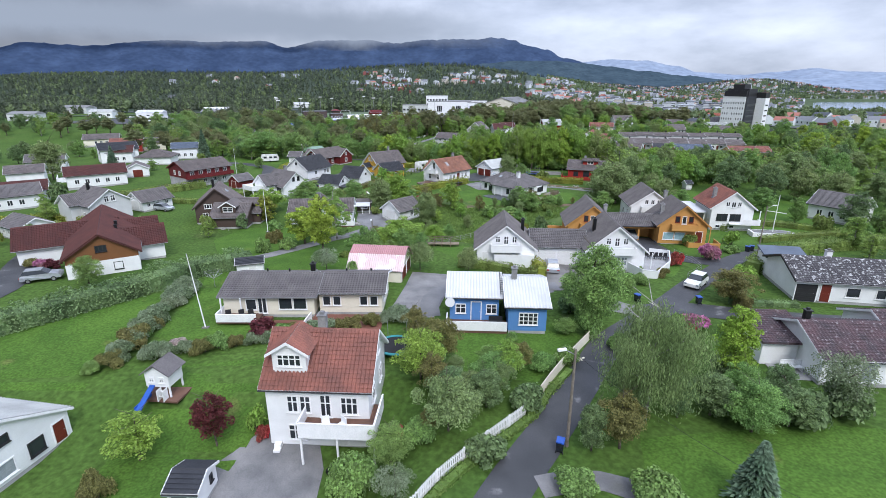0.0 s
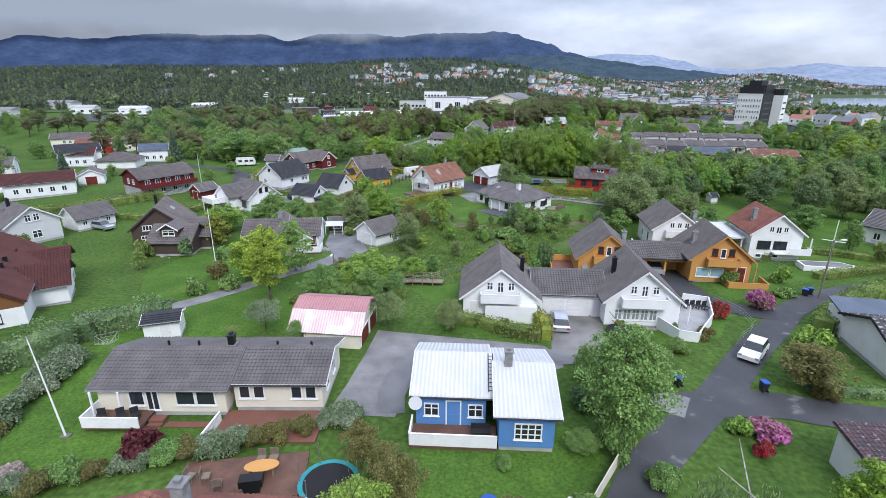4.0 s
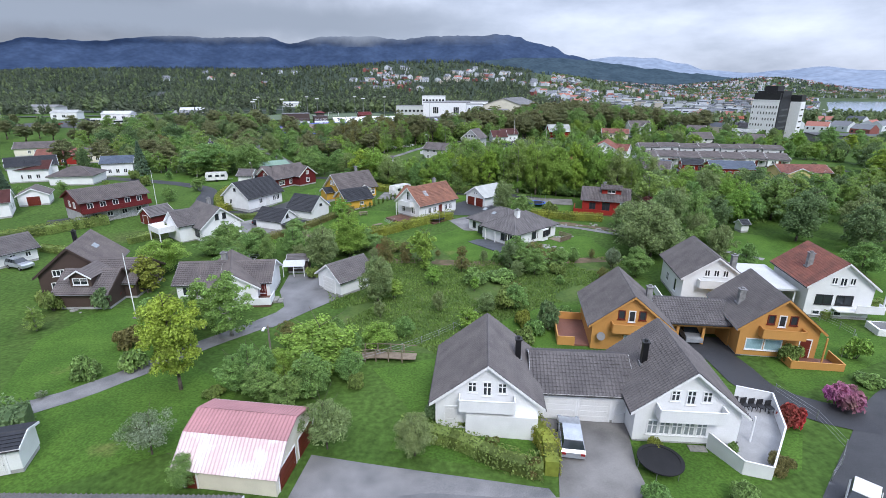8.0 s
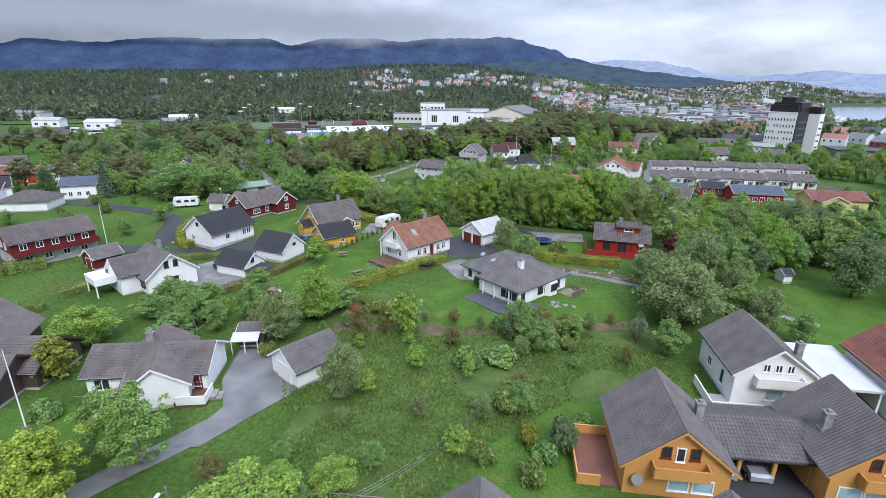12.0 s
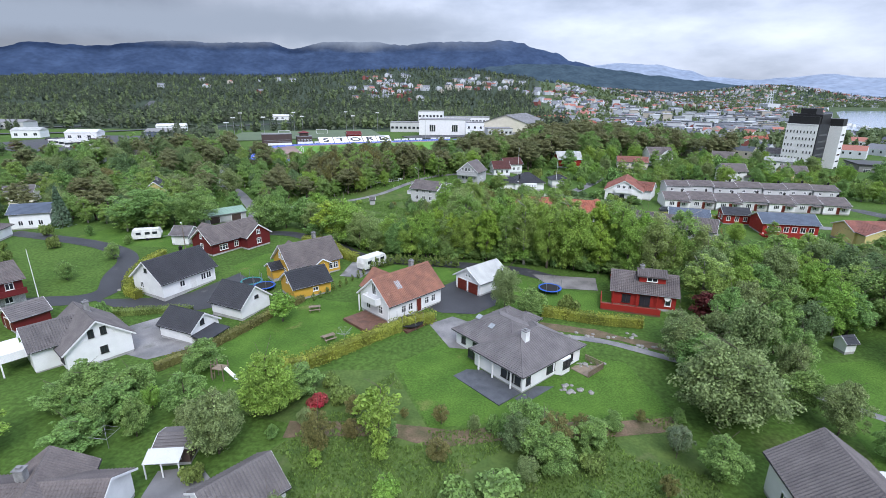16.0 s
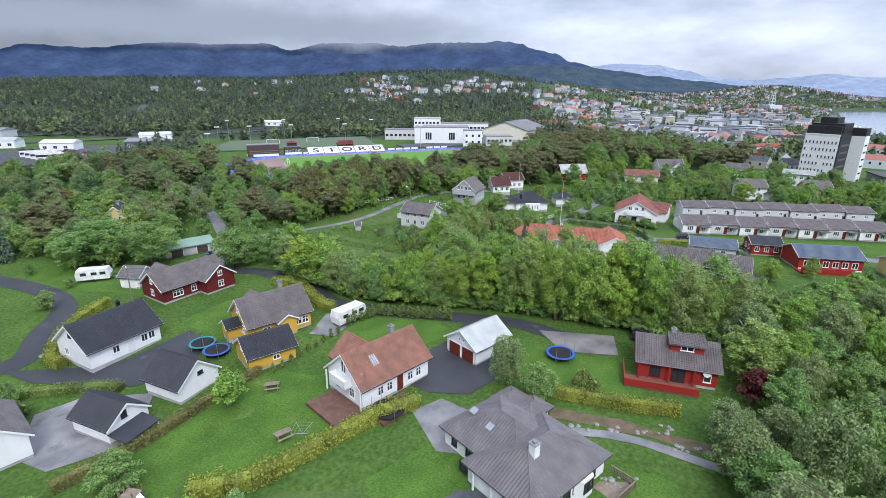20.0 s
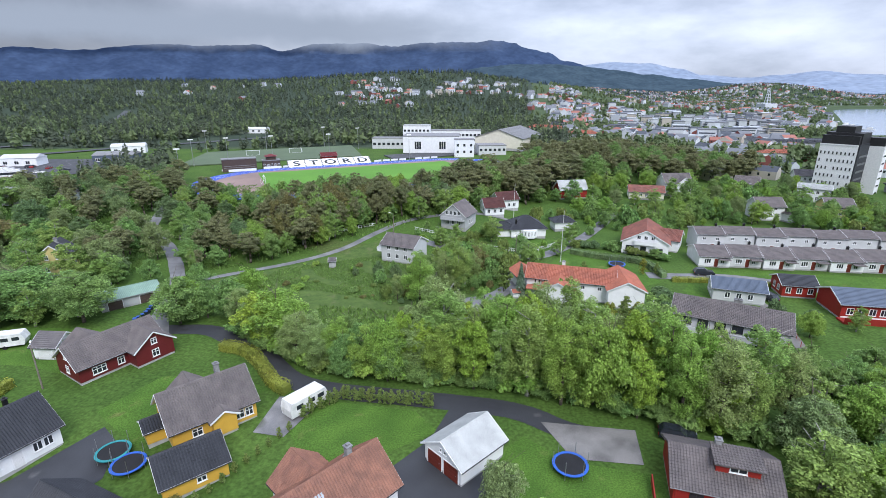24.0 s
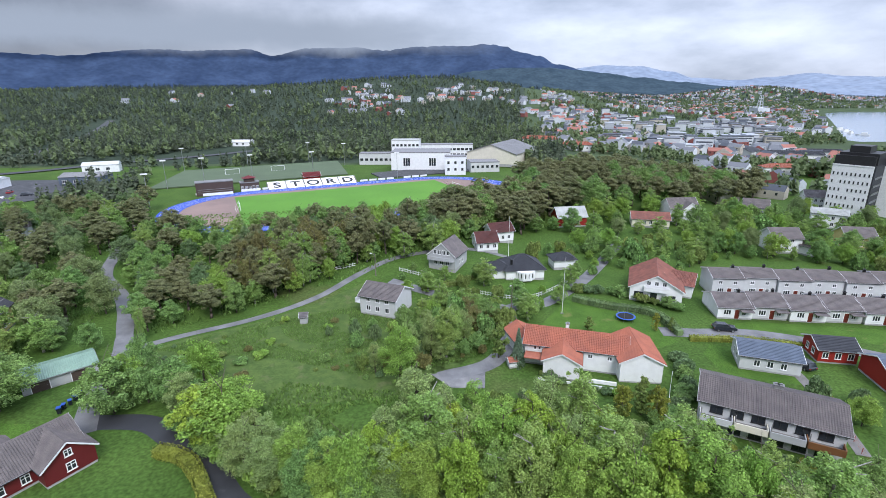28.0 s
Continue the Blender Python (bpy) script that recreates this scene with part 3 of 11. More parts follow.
def chimney(parent, x, y, z0, z1, w=0.6, d=0.6, mat=None, cap=True):
    mat = mat or M_CHIMNEY
    o = part("chimney", Solid().box(x - w / 2, y - d / 2, z0, x + w / 2, y + d / 2, z1).made("chimney", mat), parent)
    if cap:
        part("cap", Solid().box(x - w / 2 - 0.08, y - d / 2 - 0.08, z1, x + w / 2 + 0.08, y + d / 2 + 0.08, z1 + 0.08).box(x - w / 4, y - d / 4, z1 + 0.08, x + w / 4, y + d / 4, z1 + 0.28).made("cap", M_BLACKTRIM if mat is M_BLACKMETAL else M_GREYTRIM), o)
    part("flashing", Solid().box(x - w / 2 - 0.12, y - d / 2 - 0.12, z0 + 0.1, x + w / 2 + 0.12, y + d / 2 + 0.12, z0 + 0.3).made("flashing", M_GREYTRIM), o)
    return o


def gable_body(parent, L, W, he, slope, wall, roof, ov=0.45, style="tile", trim=None, x=0.0, y=0.0, yaw=0.0, base=0.35, z=0.0, gable_wall=None, asym=0.0):
    """Walls, foundation and a saddle roof, ridge along x. L and W are over the eaves. Returns the ridge height."""
    trim = trim or M_TRIM
    l, w = L - 2 * ov, W - 2 * ov
    t = he + slope * ov  # wall plate height where the roof's underside crosses the wall
    zr = he + slope * W / 2
    m = pose(x, y, z, 0, 0, yaw)

    def put(name, so, mat, label=""):
        o = part(name, so.made(name, mat), parent, label)
        o.matrix_basis = m
        return o

    put("foundation", Solid().box(-l / 2 + 0.05, -w / 2 + 0.05, -1.2, l / 2 - 0.05, w / 2 - 0.05, base), M_FOUNDATION)
    top, prof = t - 0.02, he + slope * W / 2 - 0.02
    v = []
    for sx in (-l / 2, l / 2):
        v += [(sx, -w / 2, base), (sx, w / 2, base), (sx, w / 2, top), (sx, 0, prof), (sx, -w / 2, top)]
    put("wall", Solid().add(v, [(4, 3, 2, 1, 0), (5, 6, 7, 8, 9), (0, 5, 9, 4), (1, 2, 7, 6), (3, 4, 9, 8), (2, 3, 8, 7), (0, 1, 6, 5)]), wall)
    a, b, c, d = (-L / 2, -W / 2, he), (L / 2, -W / 2, he), (L / 2, 0, zr), (-L / 2, 0, zr)
    e, f = (-L / 2, W / 2, he), (L / 2, W / 2, he)
    deck = Solid().slab([Vector(p) + Vector((0, 0, 0.04)) for p in (a, b, c, d)], 0.14).slab([Vector(p) + Vector((0, 0, 0.04)) for p in (f, e, d, c)], 0.14)
    put("roof_deck", deck, trim)
    so = Solid()
    up = Vector((0, 0, 0.05))
    cover(so, [Vector(p) + up for p in (a, b, c, d)], style)
    r = put("roof", so, roof)
    so = Solid()
    cover(so, [Vector(p) + up for p in (f, e, d, c)], style)
    put("roof", so, roof)
    put("ridge_cap", Solid().add([(-L / 2, -0.16, zr - 0.02), (-L / 2, 0, zr + 0.15), (-L / 2, 0.16, zr - 0.02), (L / 2, -0.16, zr - 0.02), (L / 2, 0, zr + 0.15), (L / 2, 0.16, zr - 0.02)], [(0, 3, 4, 1), (1, 4, 5, 2), (0, 1, 2), (5, 4, 3)]), roof)
    for s in (-1, 1):
        for k in (-1, 1):
            xx = s * L / 2
            q = [(xx - s * 0.02, k * (W / 2 + 0.02), he - 0.08), (xx + s * 0.03, k * (W / 2 + 0.02), he - 0.08), (xx + s * 0.03, 0, zr - 0.08), (xx - s * 0.02, 0, zr - 0.08)]
            put("verge_board", Solid().add(q + [(p[0], p[1], p[2] + 0.2) for p in q], [(0, 1, 2, 3), (7, 6, 5, 4), (0, 4, 5, 1), (1, 5, 6, 2), (2, 6, 7, 3), (3, 7, 4, 0)]), trim)
    for k in (-1, 1):
        put("gutter", Solid().tube((-L / 2, k * (W / 2 + 0.05), he), (L / 2, k * (W / 2 + 0.05), he), 0.06, n=6), M_GREYTRIM if trim is not M_TRIM else M_BLACKTRIM)
    return zr


def house(name, x, y, yaw, L, W, he, slope, wall, roof, label, category="house", gz=None, ov=0.45, style="tile", trim=None, base=0.35, windows=(), group="", chimneys=()):
    """A plain saddle-roofed house with its windows. windows: (side, u, z, w, h, nx, ny, kind) or (side, u, z, w, h, material) for a door."""
    root = thing(name, x, y, yaw, gz, label, category, group)
    gable_body(root, L, W, he, slope, wall, roof, ov, style, trim, base=base)
    for o in windows:
        if len(o) == 6:
            opening(root, *o[:5], 1, 1, "w", L - 2 * ov, W - 2 * ov, doors=o[5])
        else:
            opening(root, *o, L - 2 * ov, W - 2 * ov)
    for c in chimneys:
        cx, cy, top, mat = c
        z = he + slope * (W / 2 - abs(cy))
        chimney(root, cx, cy, z - 0.3, z + top, 0.6 if mat is not M_BLACKMETAL else 0.45, 0.6 if mat is not M_BLACKMETAL else 0.45, mat)
    return root


def dormer(root, x, side, w, sill, h, wall, roof, he, slope, W, nx=2, style="tile", kind="w"):
    """A gabled dormer on the slope towards side (-1 front, +1 back)."""
    y0 = -(W / 2) * 0.72
    zf = he + slope * (W / 2 + y0)
    rise = w * 0.32
    top = zf + sill + h + 0.25
    depth = (top + rise - zf) / slope
    m = pose(x, 0, 0, 0, 0, 0 if side < 0 else 180)
    d = part("dormer", Solid().add(
        [(-w / 2, y0, zf - 0.3), (w / 2, y0, zf - 0.3), (w / 2, y0, top), (0, y0, top + rise), (-w / 2, y0, top), (-w / 2, y0 + depth, zf - 0.3), (w / 2, y0 + depth, zf - 0.3), (w / 2, y0 + depth, top), (0, y0 + depth, top + rise), (-w / 2, y0 + depth, top)],
        [(0, 1, 2, 3, 4), (9, 8, 7, 6, 5), (1, 6, 7, 2), (5, 0, 4, 9), (2, 7, 8, 3), (3, 8, 9, 4), (0, 5, 6, 1)]).made("dormer", wall), root)
    d.matrix_basis = m
    o, so = 0.35, Solid()
    k = rise / (w / 2)
    zl = top - k * o
    cover(so, [(-w / 2 - o, y0 + depth, zl), (-w / 2 - o, y0 - o, zl), (0, y0 - o, top + rise), (0, y0 + depth, top + rise)], style)
    cover(so, [(w / 2 + o, y0 - o, zl), (w / 2 + o, y0 + depth, zl), (0, y0 + depth, top + rise), (0, y0 - o, top + rise)], style)
    part("dormer_roof", so.made("dormer_roof", roof), d)
    vb = Solid()
    for s in (-1, 1):
        vb.slab([(s * (w / 2 + o), y0 - o - 0.03, zl + 0.1), (0, y0 - o - 0.03, top + rise + 0.1), (0, y0 - o - 0.03, top + rise - 0.12), (s * (w / 2 + o), y0 - o - 0.03, zl - 0.12)], 0.05)
    part("dormer_verge", vb.made("dormer_verge", M_TRIM), d)
    a, p = window_meshes(w * 0.72, h, nx, 2, kind)
    wo = part("window", a, d)
    wo.matrix_basis = pose(0, y0, zf + sill)
    part("dormer_pane", p, d).matrix_basis = pose(0, y0, zf + sill)
    return d


def railing(parent, points, z, h=0.95, mat=None, solid=True, name="balcony_rail"):
    """A solid or slatted parapet along points."""
    mat = mat or M_TRIM
    for (x0, y0), (x1, y1) in zip(points, points[1:]):
        d = Vector((x1 - x0, y1 - y0, 0))
        n = Vector((-d.y, d.x, 0)).normalized() * 0.04
        so = Solid()
        if solid:
            so.prism([(x0 - n.x, y0 - n.y), (x1 - n.x, y1 - n.y), (x1 + n.x, y1 + n.y), (x0 + n.x, y0 + n.y)], z, z + h)
        else:
            k = max(1, int(d.length / 0.16))
            for i in range(k + 1):
                px, py = x0 + d.x * i / k, y0 + d.y * i / k
                so.box(px - 0.035, py - 0.035, z, px + 0.035, py + 0.035, z + h - 0.06)
        so.prism([(x0 - 1.6 * n.x, y0 - 1.6 * n.y), (x1 - 1.6 * n.x, y1 - 1.6 * n.y), (x1 + 1.6 * n.x, y1 + 1.6 * n.y), (x0 + 1.6 * n.x, y0 + 1.6 * n.y)], z + h, z + h + 0.05)
        part(name, so.made(name, mat), parent)


def slab_part(parent, name, x0, y0, x1, y1, z0, z1, mat, label=""):
    return part(name, Solid().box(x0, y0, z0, x1, y1, z1).made(name, mat), parent, label)


# ---- trees and bushes ----
def leaf_cloud(rs, centres, radii, count, size, flat=0.0, droop=0.0):
    """Leaf clumps on the shells of lobes, most of them turned to the sky: arrays of vertices and faces."""
    k = len(centres)
    vol = np.array([r[0] * r[1] for r in radii])
    pick = rs.choice(k, count, p=vol / vol.sum())
    d = rs.normal(size=(count, 3))
    d /= np.linalg.norm(d, axis=1)[:, None]
    d[:, 2] = np.where((d[:, 2] < -0.35), -d[:, 2] * 0.6, d[:, 2])
    shell = rs.uniform(0.5, 1.1, size=(count, 1)) ** 0.7
    c = np.array(centres)[pick] + d * np.array(radii)[pick] * shell
    nrm = d * 0.7 + np.array([(0, 0, 0.5)]) + rs.normal(size=(count, 3)) * 0.5
    nrm /= np.linalg.norm(nrm, axis=1)[:, None] + 1e-9
    s = size * rs.uniform(0.6, 1.35, size=(count, 1))
    u = np.cross(rs.normal(size=(count, 3)), nrm)
    if droop:  # hanging twigs
        u = np.array([(0, 0, -1.0)]) + rs.normal(size=(count, 3)) * 0.3
        nrm[:, 2] *= 0.4
        s *= 1.5
        c[:, 2] -= droop * rs.uniform(0, 1, count) ** 2
    u /= np.linalg.norm(u, axis=1)[:, None] + 1e-9
    w = np.cross(nrm, u)
    w /= np.linalg.norm(w, axis=1)[:, None] + 1e-9
    wide = (0.2, 0.34) if droop else (0.45, 0.8)
    a, b = u * s, w * s * rs.uniform(*wide, size=(count, 1))
    dip = nrm * 0.22 * s
    v = np.stack([c - a, c - b + dip, c + a, c + b + dip], 1).reshape(-1, 3)
    f = np.arange(count * 4).reshape(-1, 4)
    return v, f


def crown_lobes(rs, n, h0, h1, r, power=0.8, tall=1.0):
    """Many small lobes that fill an uneven egg from h0 to h1, some of them stray twigs."""
    out_c, out_r = [], []
    n = int(n * 3.4)
    for i in range(n):
        t = (i + 0.5) / n
        z = h0 + (h1 - h0) * t
        wide = r * (math.sin(math.pi * (0.12 + 0.83 * t)) ** power)
        a = i * 2.399 + rs.uniform(-0.5, 0.5)
        stray = rs.uniform() < 0.22
        q = wide * (rs.uniform(0.75, 1.0) if stray else rs.uniform(0.2, 0.78))
        lr = max(0.19 * r, wide * 0.32) * (rs.uniform(0.45, 0.65) if stray else rs.uniform(0.7, 1.15))
        out_c.append((q * math.cos(a), q * math.sin(a), z + rs.uniform(-0.05, 0.05) * (h1 - h0)))
        out_r.append((lr, lr, lr * rs.uniform(0.8, 1.25) * tall))
    return out_c, out_r


def trunk_solid(rs, h, r, limbs, spread):
    so = Solid()
    p, bend = Vector((0, 0, -0.3)), Vector((rs.uniform(-0.06, 0.06), rs.uniform(-0.06, 0.06), 1))
    segs = 5
    for i in range(segs):
        q = p + bend * ((h + 0.3) / segs) + Vector((rs.uniform(-0.05, 0.05), rs.uniform(-0.05, 0.05), 0)) * h * 0.1
        so.tube(p, q, r * (1 - 0.8 * i / segs), r * (1 - 0.8 * (i + 1) / segs), 7)
        if i > 0:
            for k in range(limbs):
                a = rs.uniform(0, 6.28)
                tip = q + Vector((math.cos(a), math.sin(a), rs.uniform(0.5, 1.1))) * spread * rs.uniform(0.5, 1.0)
                so.tube(q, tip, r * (0.5 - 0.08 * i), r * 0.1, 5)
        p = q
    return so


def tree_proto(name, seed, h, r, leaves, bark, count, size, h0=0.22, lobes=14, power=0.8, limbs=2, trunk=0.02, label="", category="tree", flat=0.0, droop=0.0, tall=1.0):
    rs = np.random.RandomState(seed)
    root = new(name)
    tagged(root, label, category)
    c, rad = crown_lobes(rs, lobes, h * h0 + r * 0.25, h - r * 0.35, r, power, tall)
    part("trunk", trunk_solid(rs, h * 0.86, h * trunk, limbs, r * 0.7).made("trunk", bark, True), root)
    v, f = leaf_cloud(rs, c, rad, count, size, flat, droop)
    part("crown", mesh("crown", v, f, leaves), root)
    return root


def conifer_proto(name, seed, h, r, leaves, count, size, label="", category="tree", skirt=0.1):
    rs = np.random.RandomState(seed)
    root = new(name)
    tagged(root, label, category)
    part("trunk", Solid().tube((0, 0, -0.3), (0, 0, h * 0.95), h * 0.02, 0.02).made("trunk", M_BARK), root)
    t = rs.uniform(0, 1, count) ** 0.75
    tier = np.floor(t * 13) / 13 + rs.uniform(0, 0.05, count)
    a = rs.uniform(0, 6.283, count)
    spoke = np.round(a / 0.62 + tier * 9) * 0.62 + rs.normal(size=count) * 0.17
    out = r * (1 - tier) * np.sqrt(rs.uniform(0.06, 1, count))
    z = h * (skirt + (1 - skirt) * tier) - out * 0.32 + rs.normal(size=count) * h * 0.008
    c = np.stack([out * np.cos(spoke), out * np.sin(spoke), z], 1)
    d = np.stack([np.cos(spoke), np.sin(spoke), -0.3 + 0 * a], 1)
    w = np.stack([-np.sin(spoke), np.cos(spoke), rs.normal(size=count) * 0.5], 1)
    s = size * rs.uniform(0.6, 1.3, (count, 1))
    v = np.stack([c - d * s, c - w * s * 0.4, c + d * s, c + w * s * 0.4], 1).reshape(-1, 3)
    part("crown", mesh("crown", v, np.arange(count * 4).reshape(-1, 4), leaves), root)
    return root


PROTO = {}


def make_protos():
    def bush(seed, leaves, label, count=1300, size=0.13, name="bush", category="bush"):
        rs = np.random.RandomState(seed)
        c, rad = [], []
        for i in range(11):
            a, q = i * 2.4, 0.66 * math.sqrt(i / 11)
            c.append((q * math.cos(a), q * math.sin(a), 0.55 + rs.uniform(-0.16, 0.34) - 0.35 * q))
            lr = rs.uniform(0.3, 0.46)
            rad.append((lr, lr, lr))
        st = Solid()
        for i in range(6):
            a = i * 1.05
            st.tube((0, 0, -0.2), (0.5 * math.cos(a), 0.5 * math.sin(a), 0.8), 0.03, 0.01, 5)
        v, f = leaf_cloud(rs, c, rad, int(count * 1.5), size * 0.84)
        n = len(st.v)
        faces = st.f + [tuple(int(k) + n for k in q) for q in f]
        return tagged(new(name, mesh(name, st.v + [tuple(p) for p in v], faces, [M_BARK, leaves], index=[0] * len(st.f) + [1] * len(f))), label, category)

    P = PROTO
    for kind, name, seed, h, r, lv, bk, count, size, h0, lobes, power, label in (
            ("apple", "fruit_tree", 295, 4.2, 2.3, L_WILLOW, M_BARK, 9000, 0.075, 0.16, 16, 0.55, "spreading fruit tree with pale green leaves"),
            ("maple", "maple_tree", 221, 9, 3.8, L_MAPLE, M_BARK, 12000, 0.13, 0.14, 20, 0.6, "broad maple tree in bright fresh leaf"),
            ("mid", "leafy_tree", 261, 8.5, 3.1, L_BUSH, M_BARK, 17000, 0.088, 0.1, 20, 0.65, "leafy green tree in full leaf"),
            ("dark", "leafy_tree", 251, 8, 3.0, L_DARK, M_BARK, 11000, 0.115, 0.08, 17, 0.65, "dark green leafy garden tree"),
            ("olive", "budding_tree", 276, 8, 2.8, L_OLIVE, M_BARK, 9000, 0.1, 0.12, 16, 0.7, "tree with brownish budding leaves"),
            ("birch", "birch_tree", 211, 10, 2.7, L_BIRCH, M_BIRCHBARK, 13000, 0.078, 0.2, 19, 0.7, "tall airy birch tree in spring leaf"),
            ("lime", "lime_tree", 231, 8, 2.5, L_LIME, M_BARK, 10000, 0.105, 0.06, 17, 0.6, "young tree with yellow-green spring leaves"),
            ("blossom", "fruit_tree", 291, 4, 2.1, L_BLOSSOM, M_BARK, 5000, 0.065, 0.2, 15, 0.55, "fruit tree in white blossom"),
            ("copper", "copper_maple", 281, 4, 1.6, L_COPPER, M_BARK, 5000, 0.075, 0.16, 14, 0.6, "small copper-red maple tree"),
            ("sapling", "young_tree", 297, 4.5, 1.5, L_MAPLE, M_BARK, 3800, 0.07, 0.12, 14, 0.7, "slender young tree with fresh leaves"),
            ("willow", "willow_tree", 241, 8, 3.6, L_WILLOW, M_BARK, 12000, 0.11, 0.05, 20, 0.55, "dense tree with grey-green leaves")):
        P["near_" + kind] = [tree_proto(name, seed, h, r, lv, bk, count, size, h0, lobes, power, label=label)]
    P["near_bush"] = [bush(221, L_BUSH, "rounded leafy green garden bush", 4200, 0.065)]
    P["near_whitebush"] = P["whitebush"] = [bush(222, L_BLOSSOM, "garden bush with white flowers", 3000, 0.07)]
    P["near_olivebush"] = [bush(224, L_OLIVE, "brownish garden bush in bud", 4200, 0.065)]
    P["birch"] = [tree_proto("birch_tree", 11 + i, 10, 2.7, L_BIRCH, M_BIRCHBARK, 9500, 0.115, 0.05, 17, 0.6, label="tall birch tree with light spring leaves") for i in range(3)]
    P["maple"] = [tree_proto("maple_tree", 21 + i, 9, 3.8, L_MAPLE, M_BARK, 12000, 0.138, 0.05, 19, 0.55, label="broad maple tree in bright fresh leaf") for i in range(3)]
    P["tallbirch"] = [tree_proto("birch_tree", 311 + i, 13, 2.4, L_BIRCH, M_BIRCHBARK, 13000, 0.1, 0.12, 17, 0.5, label="tall slender birch in light spring leaf", tall=1.9) for i in range(2)]
    P["ash"] = [tree_proto("ash_tree", 321 + i, 13, 3.0, L_ASH, M_BARK, 16000, 0.105, 0.05, 18, 0.5, label="tall leafy tree with fresh green leaves", tall=1.6) for i in range(2)]
    P["aspen"] = [tree_proto("aspen_tree", 331 + i, 12, 2.6, L_ASPEN, M_BARK, 11000, 0.092, 0.08, 17, 0.5, label="tall airy tree with grey-green leaves", tall=1.8) for i in range(2)]
    P["lime"] = [tree_proto("lime_tree", 31 + i, 8, 2.5, L_LIME, M_BARK, 9000, 0.112, 0.12, 15, 0.7, label="young tree with yellow-green spring leaves") for i in range(2)]
    P["willow"] = [tree_proto("willow_tree", 41 + i, 8, 3.6, L_WILLOW, M_BARK, 12000, 0.125, 0.05, 18, 0.55, label="dense tree with grey-green leaves") for i in range(2)]
    P["weeping"] = [tree_proto("weeping_birch", 47, 9, 3.8, L_WILLOW, M_BIRCHBARK, 30000, 0.066, 0.16, 18, 0.55, label="weeping birch with drooping pale leaves", droop=1.3)]
    P["dark"] = [tree_proto("leafy_tree", 51 + i, 8, 3.0, L_DARK, M_BARK, 10000, 0.122, 0.03, 16, 0.6, label="dark green leafy garden tree") for i in range(2)]
    P["mid"] = [tree_proto(("deciduous_tree", "broadleaf_tree", "garden_tree")[i], 61 + i, 8.5, 3.1, L_BUSH, M_BARK, 10500, 0.124, 0.03, 17, 0.6, label="leafy green tree in full leaf") for i in range(3)]
    P["pine"] = [tree_proto("pine_tree", 71 + i, 12, 2.6, L_PINE, M_BARK, 8500, 0.142, 0.3, 14, 0.6, label="tall dark pine tree with bare lower trunk") for i in range(3)]
    P["olive"] = [tree_proto("budding_tree", 76, 8, 2.8, L_OLIVE, M_BARK, 7000, 0.112, 0.12, 14, 0.7, label="tree with brownish budding leaves")]
    P["copper"] = [tree_proto("copper_maple", 81, 4, 1.6, L_COPPER, M_BARK, 1700, 0.14, 0.16, 12, 0.6, label="small copper-red maple tree")]
    P["blossom"] = [tree_proto("fruit_tree", 91, 4, 2.1, L_BLOSSOM, M_BARK, 2100, 0.12, 0.2, 13, 0.55, label="fruit tree in white blossom")]
    P["apple"] = [tree_proto("fruit_tree", 95, 4.2, 2.3, L_WILLOW, M_BARK, 2600, 0.14, 0.16, 13, 0.55, label="spreading fruit tree with pale green leaves")]
    P["sapling"] = [tree_proto("young_tree", 97, 4.5, 1.5, L_MAPLE, M_BARK, 1500, 0.13, 0.12, 12, 0.7, label="slender young tree with fresh leaves")]
    P["spruce"] = [conifer_proto("spruce_tree", 101, 6, 2.2, L_SPRUCE, 3600, 0.24, "bluish spruce tree with tiered branches")]
    P["thuja"] = [tree_proto("thuja", 111, 3.4, 0.8, L_HEDGE, M_BARK, 1500, 0.1, 0.0, 10, 0.5, label="narrow green evergreen thuja shrub")]
    P["goldthuja"] = [tree_proto("thuja", 112, 3.4, 1.15, L_GOLDHEDGE, M_BARK, 1900, 0.1, 0.0, 11, 0.45, label="golden-green conical evergreen thuja shrub")]
    P["bush"] = [bush(121, L_BUSH, "rounded leafy green garden bush"), bush(122, L_HEDGE, "rounded leafy green garden bush")]
    P["darkbush"] = [bush(123, L_DARK, "dark green leafy garden bush")]
    P["olivebush"] = [bush(124, L_OLIVE, "brownish garden bush in bud")]
    P["goldbush"] = [bush(125, L_GOLDHEDGE, "golden-green neatly clipped garden bush")]
    P["pinkbush"] = [bush(126, L_PINK, "rhododendron covered in pink flowers", name="rhododendron")]
    P["palebush"] = [bush(127, L_PALEPINK, "bush with pale pink flowers", name="rhododendron")]
    P["redbush"] = [bush(128, L_REDFLOWER, "bush with red flowers", name="flowering_bush")]
    P["copperbush"] = [bush(129, L_COPPER, "low bush with copper leaves")]
    P["limebush"] = [bush(130, L_MAPLE, "bright green leafy garden bush")]
    for some in P.values():
        for o in some:
            o.matrix_world = pose(0, 0, 0)


make_protos()
USED = set()
NATIVE = {"birch": (10, 2.7), "maple": (9, 3.8), "lime": (8, 2.5), "willow": (8, 3.6), "weeping": (9, 3.8), "dark": (8, 3.0), "mid": (8.5, 3.1), "pine": (12, 2.6), "olive": (8, 2.8), "copper": (4, 1.6), "blossom": (4, 2.1), "apple": (4.2, 2.3), "sapling": (4.5, 1.5), "spruce": (6, 2.2), "tallbirch": (13, 2.4), "ash": (13, 3.0), "aspen": (12, 2.6), "thuja": (3.4, 0.8), "goldthuja": (3.4, 1.15)}
plant_rs = random.Random(5)


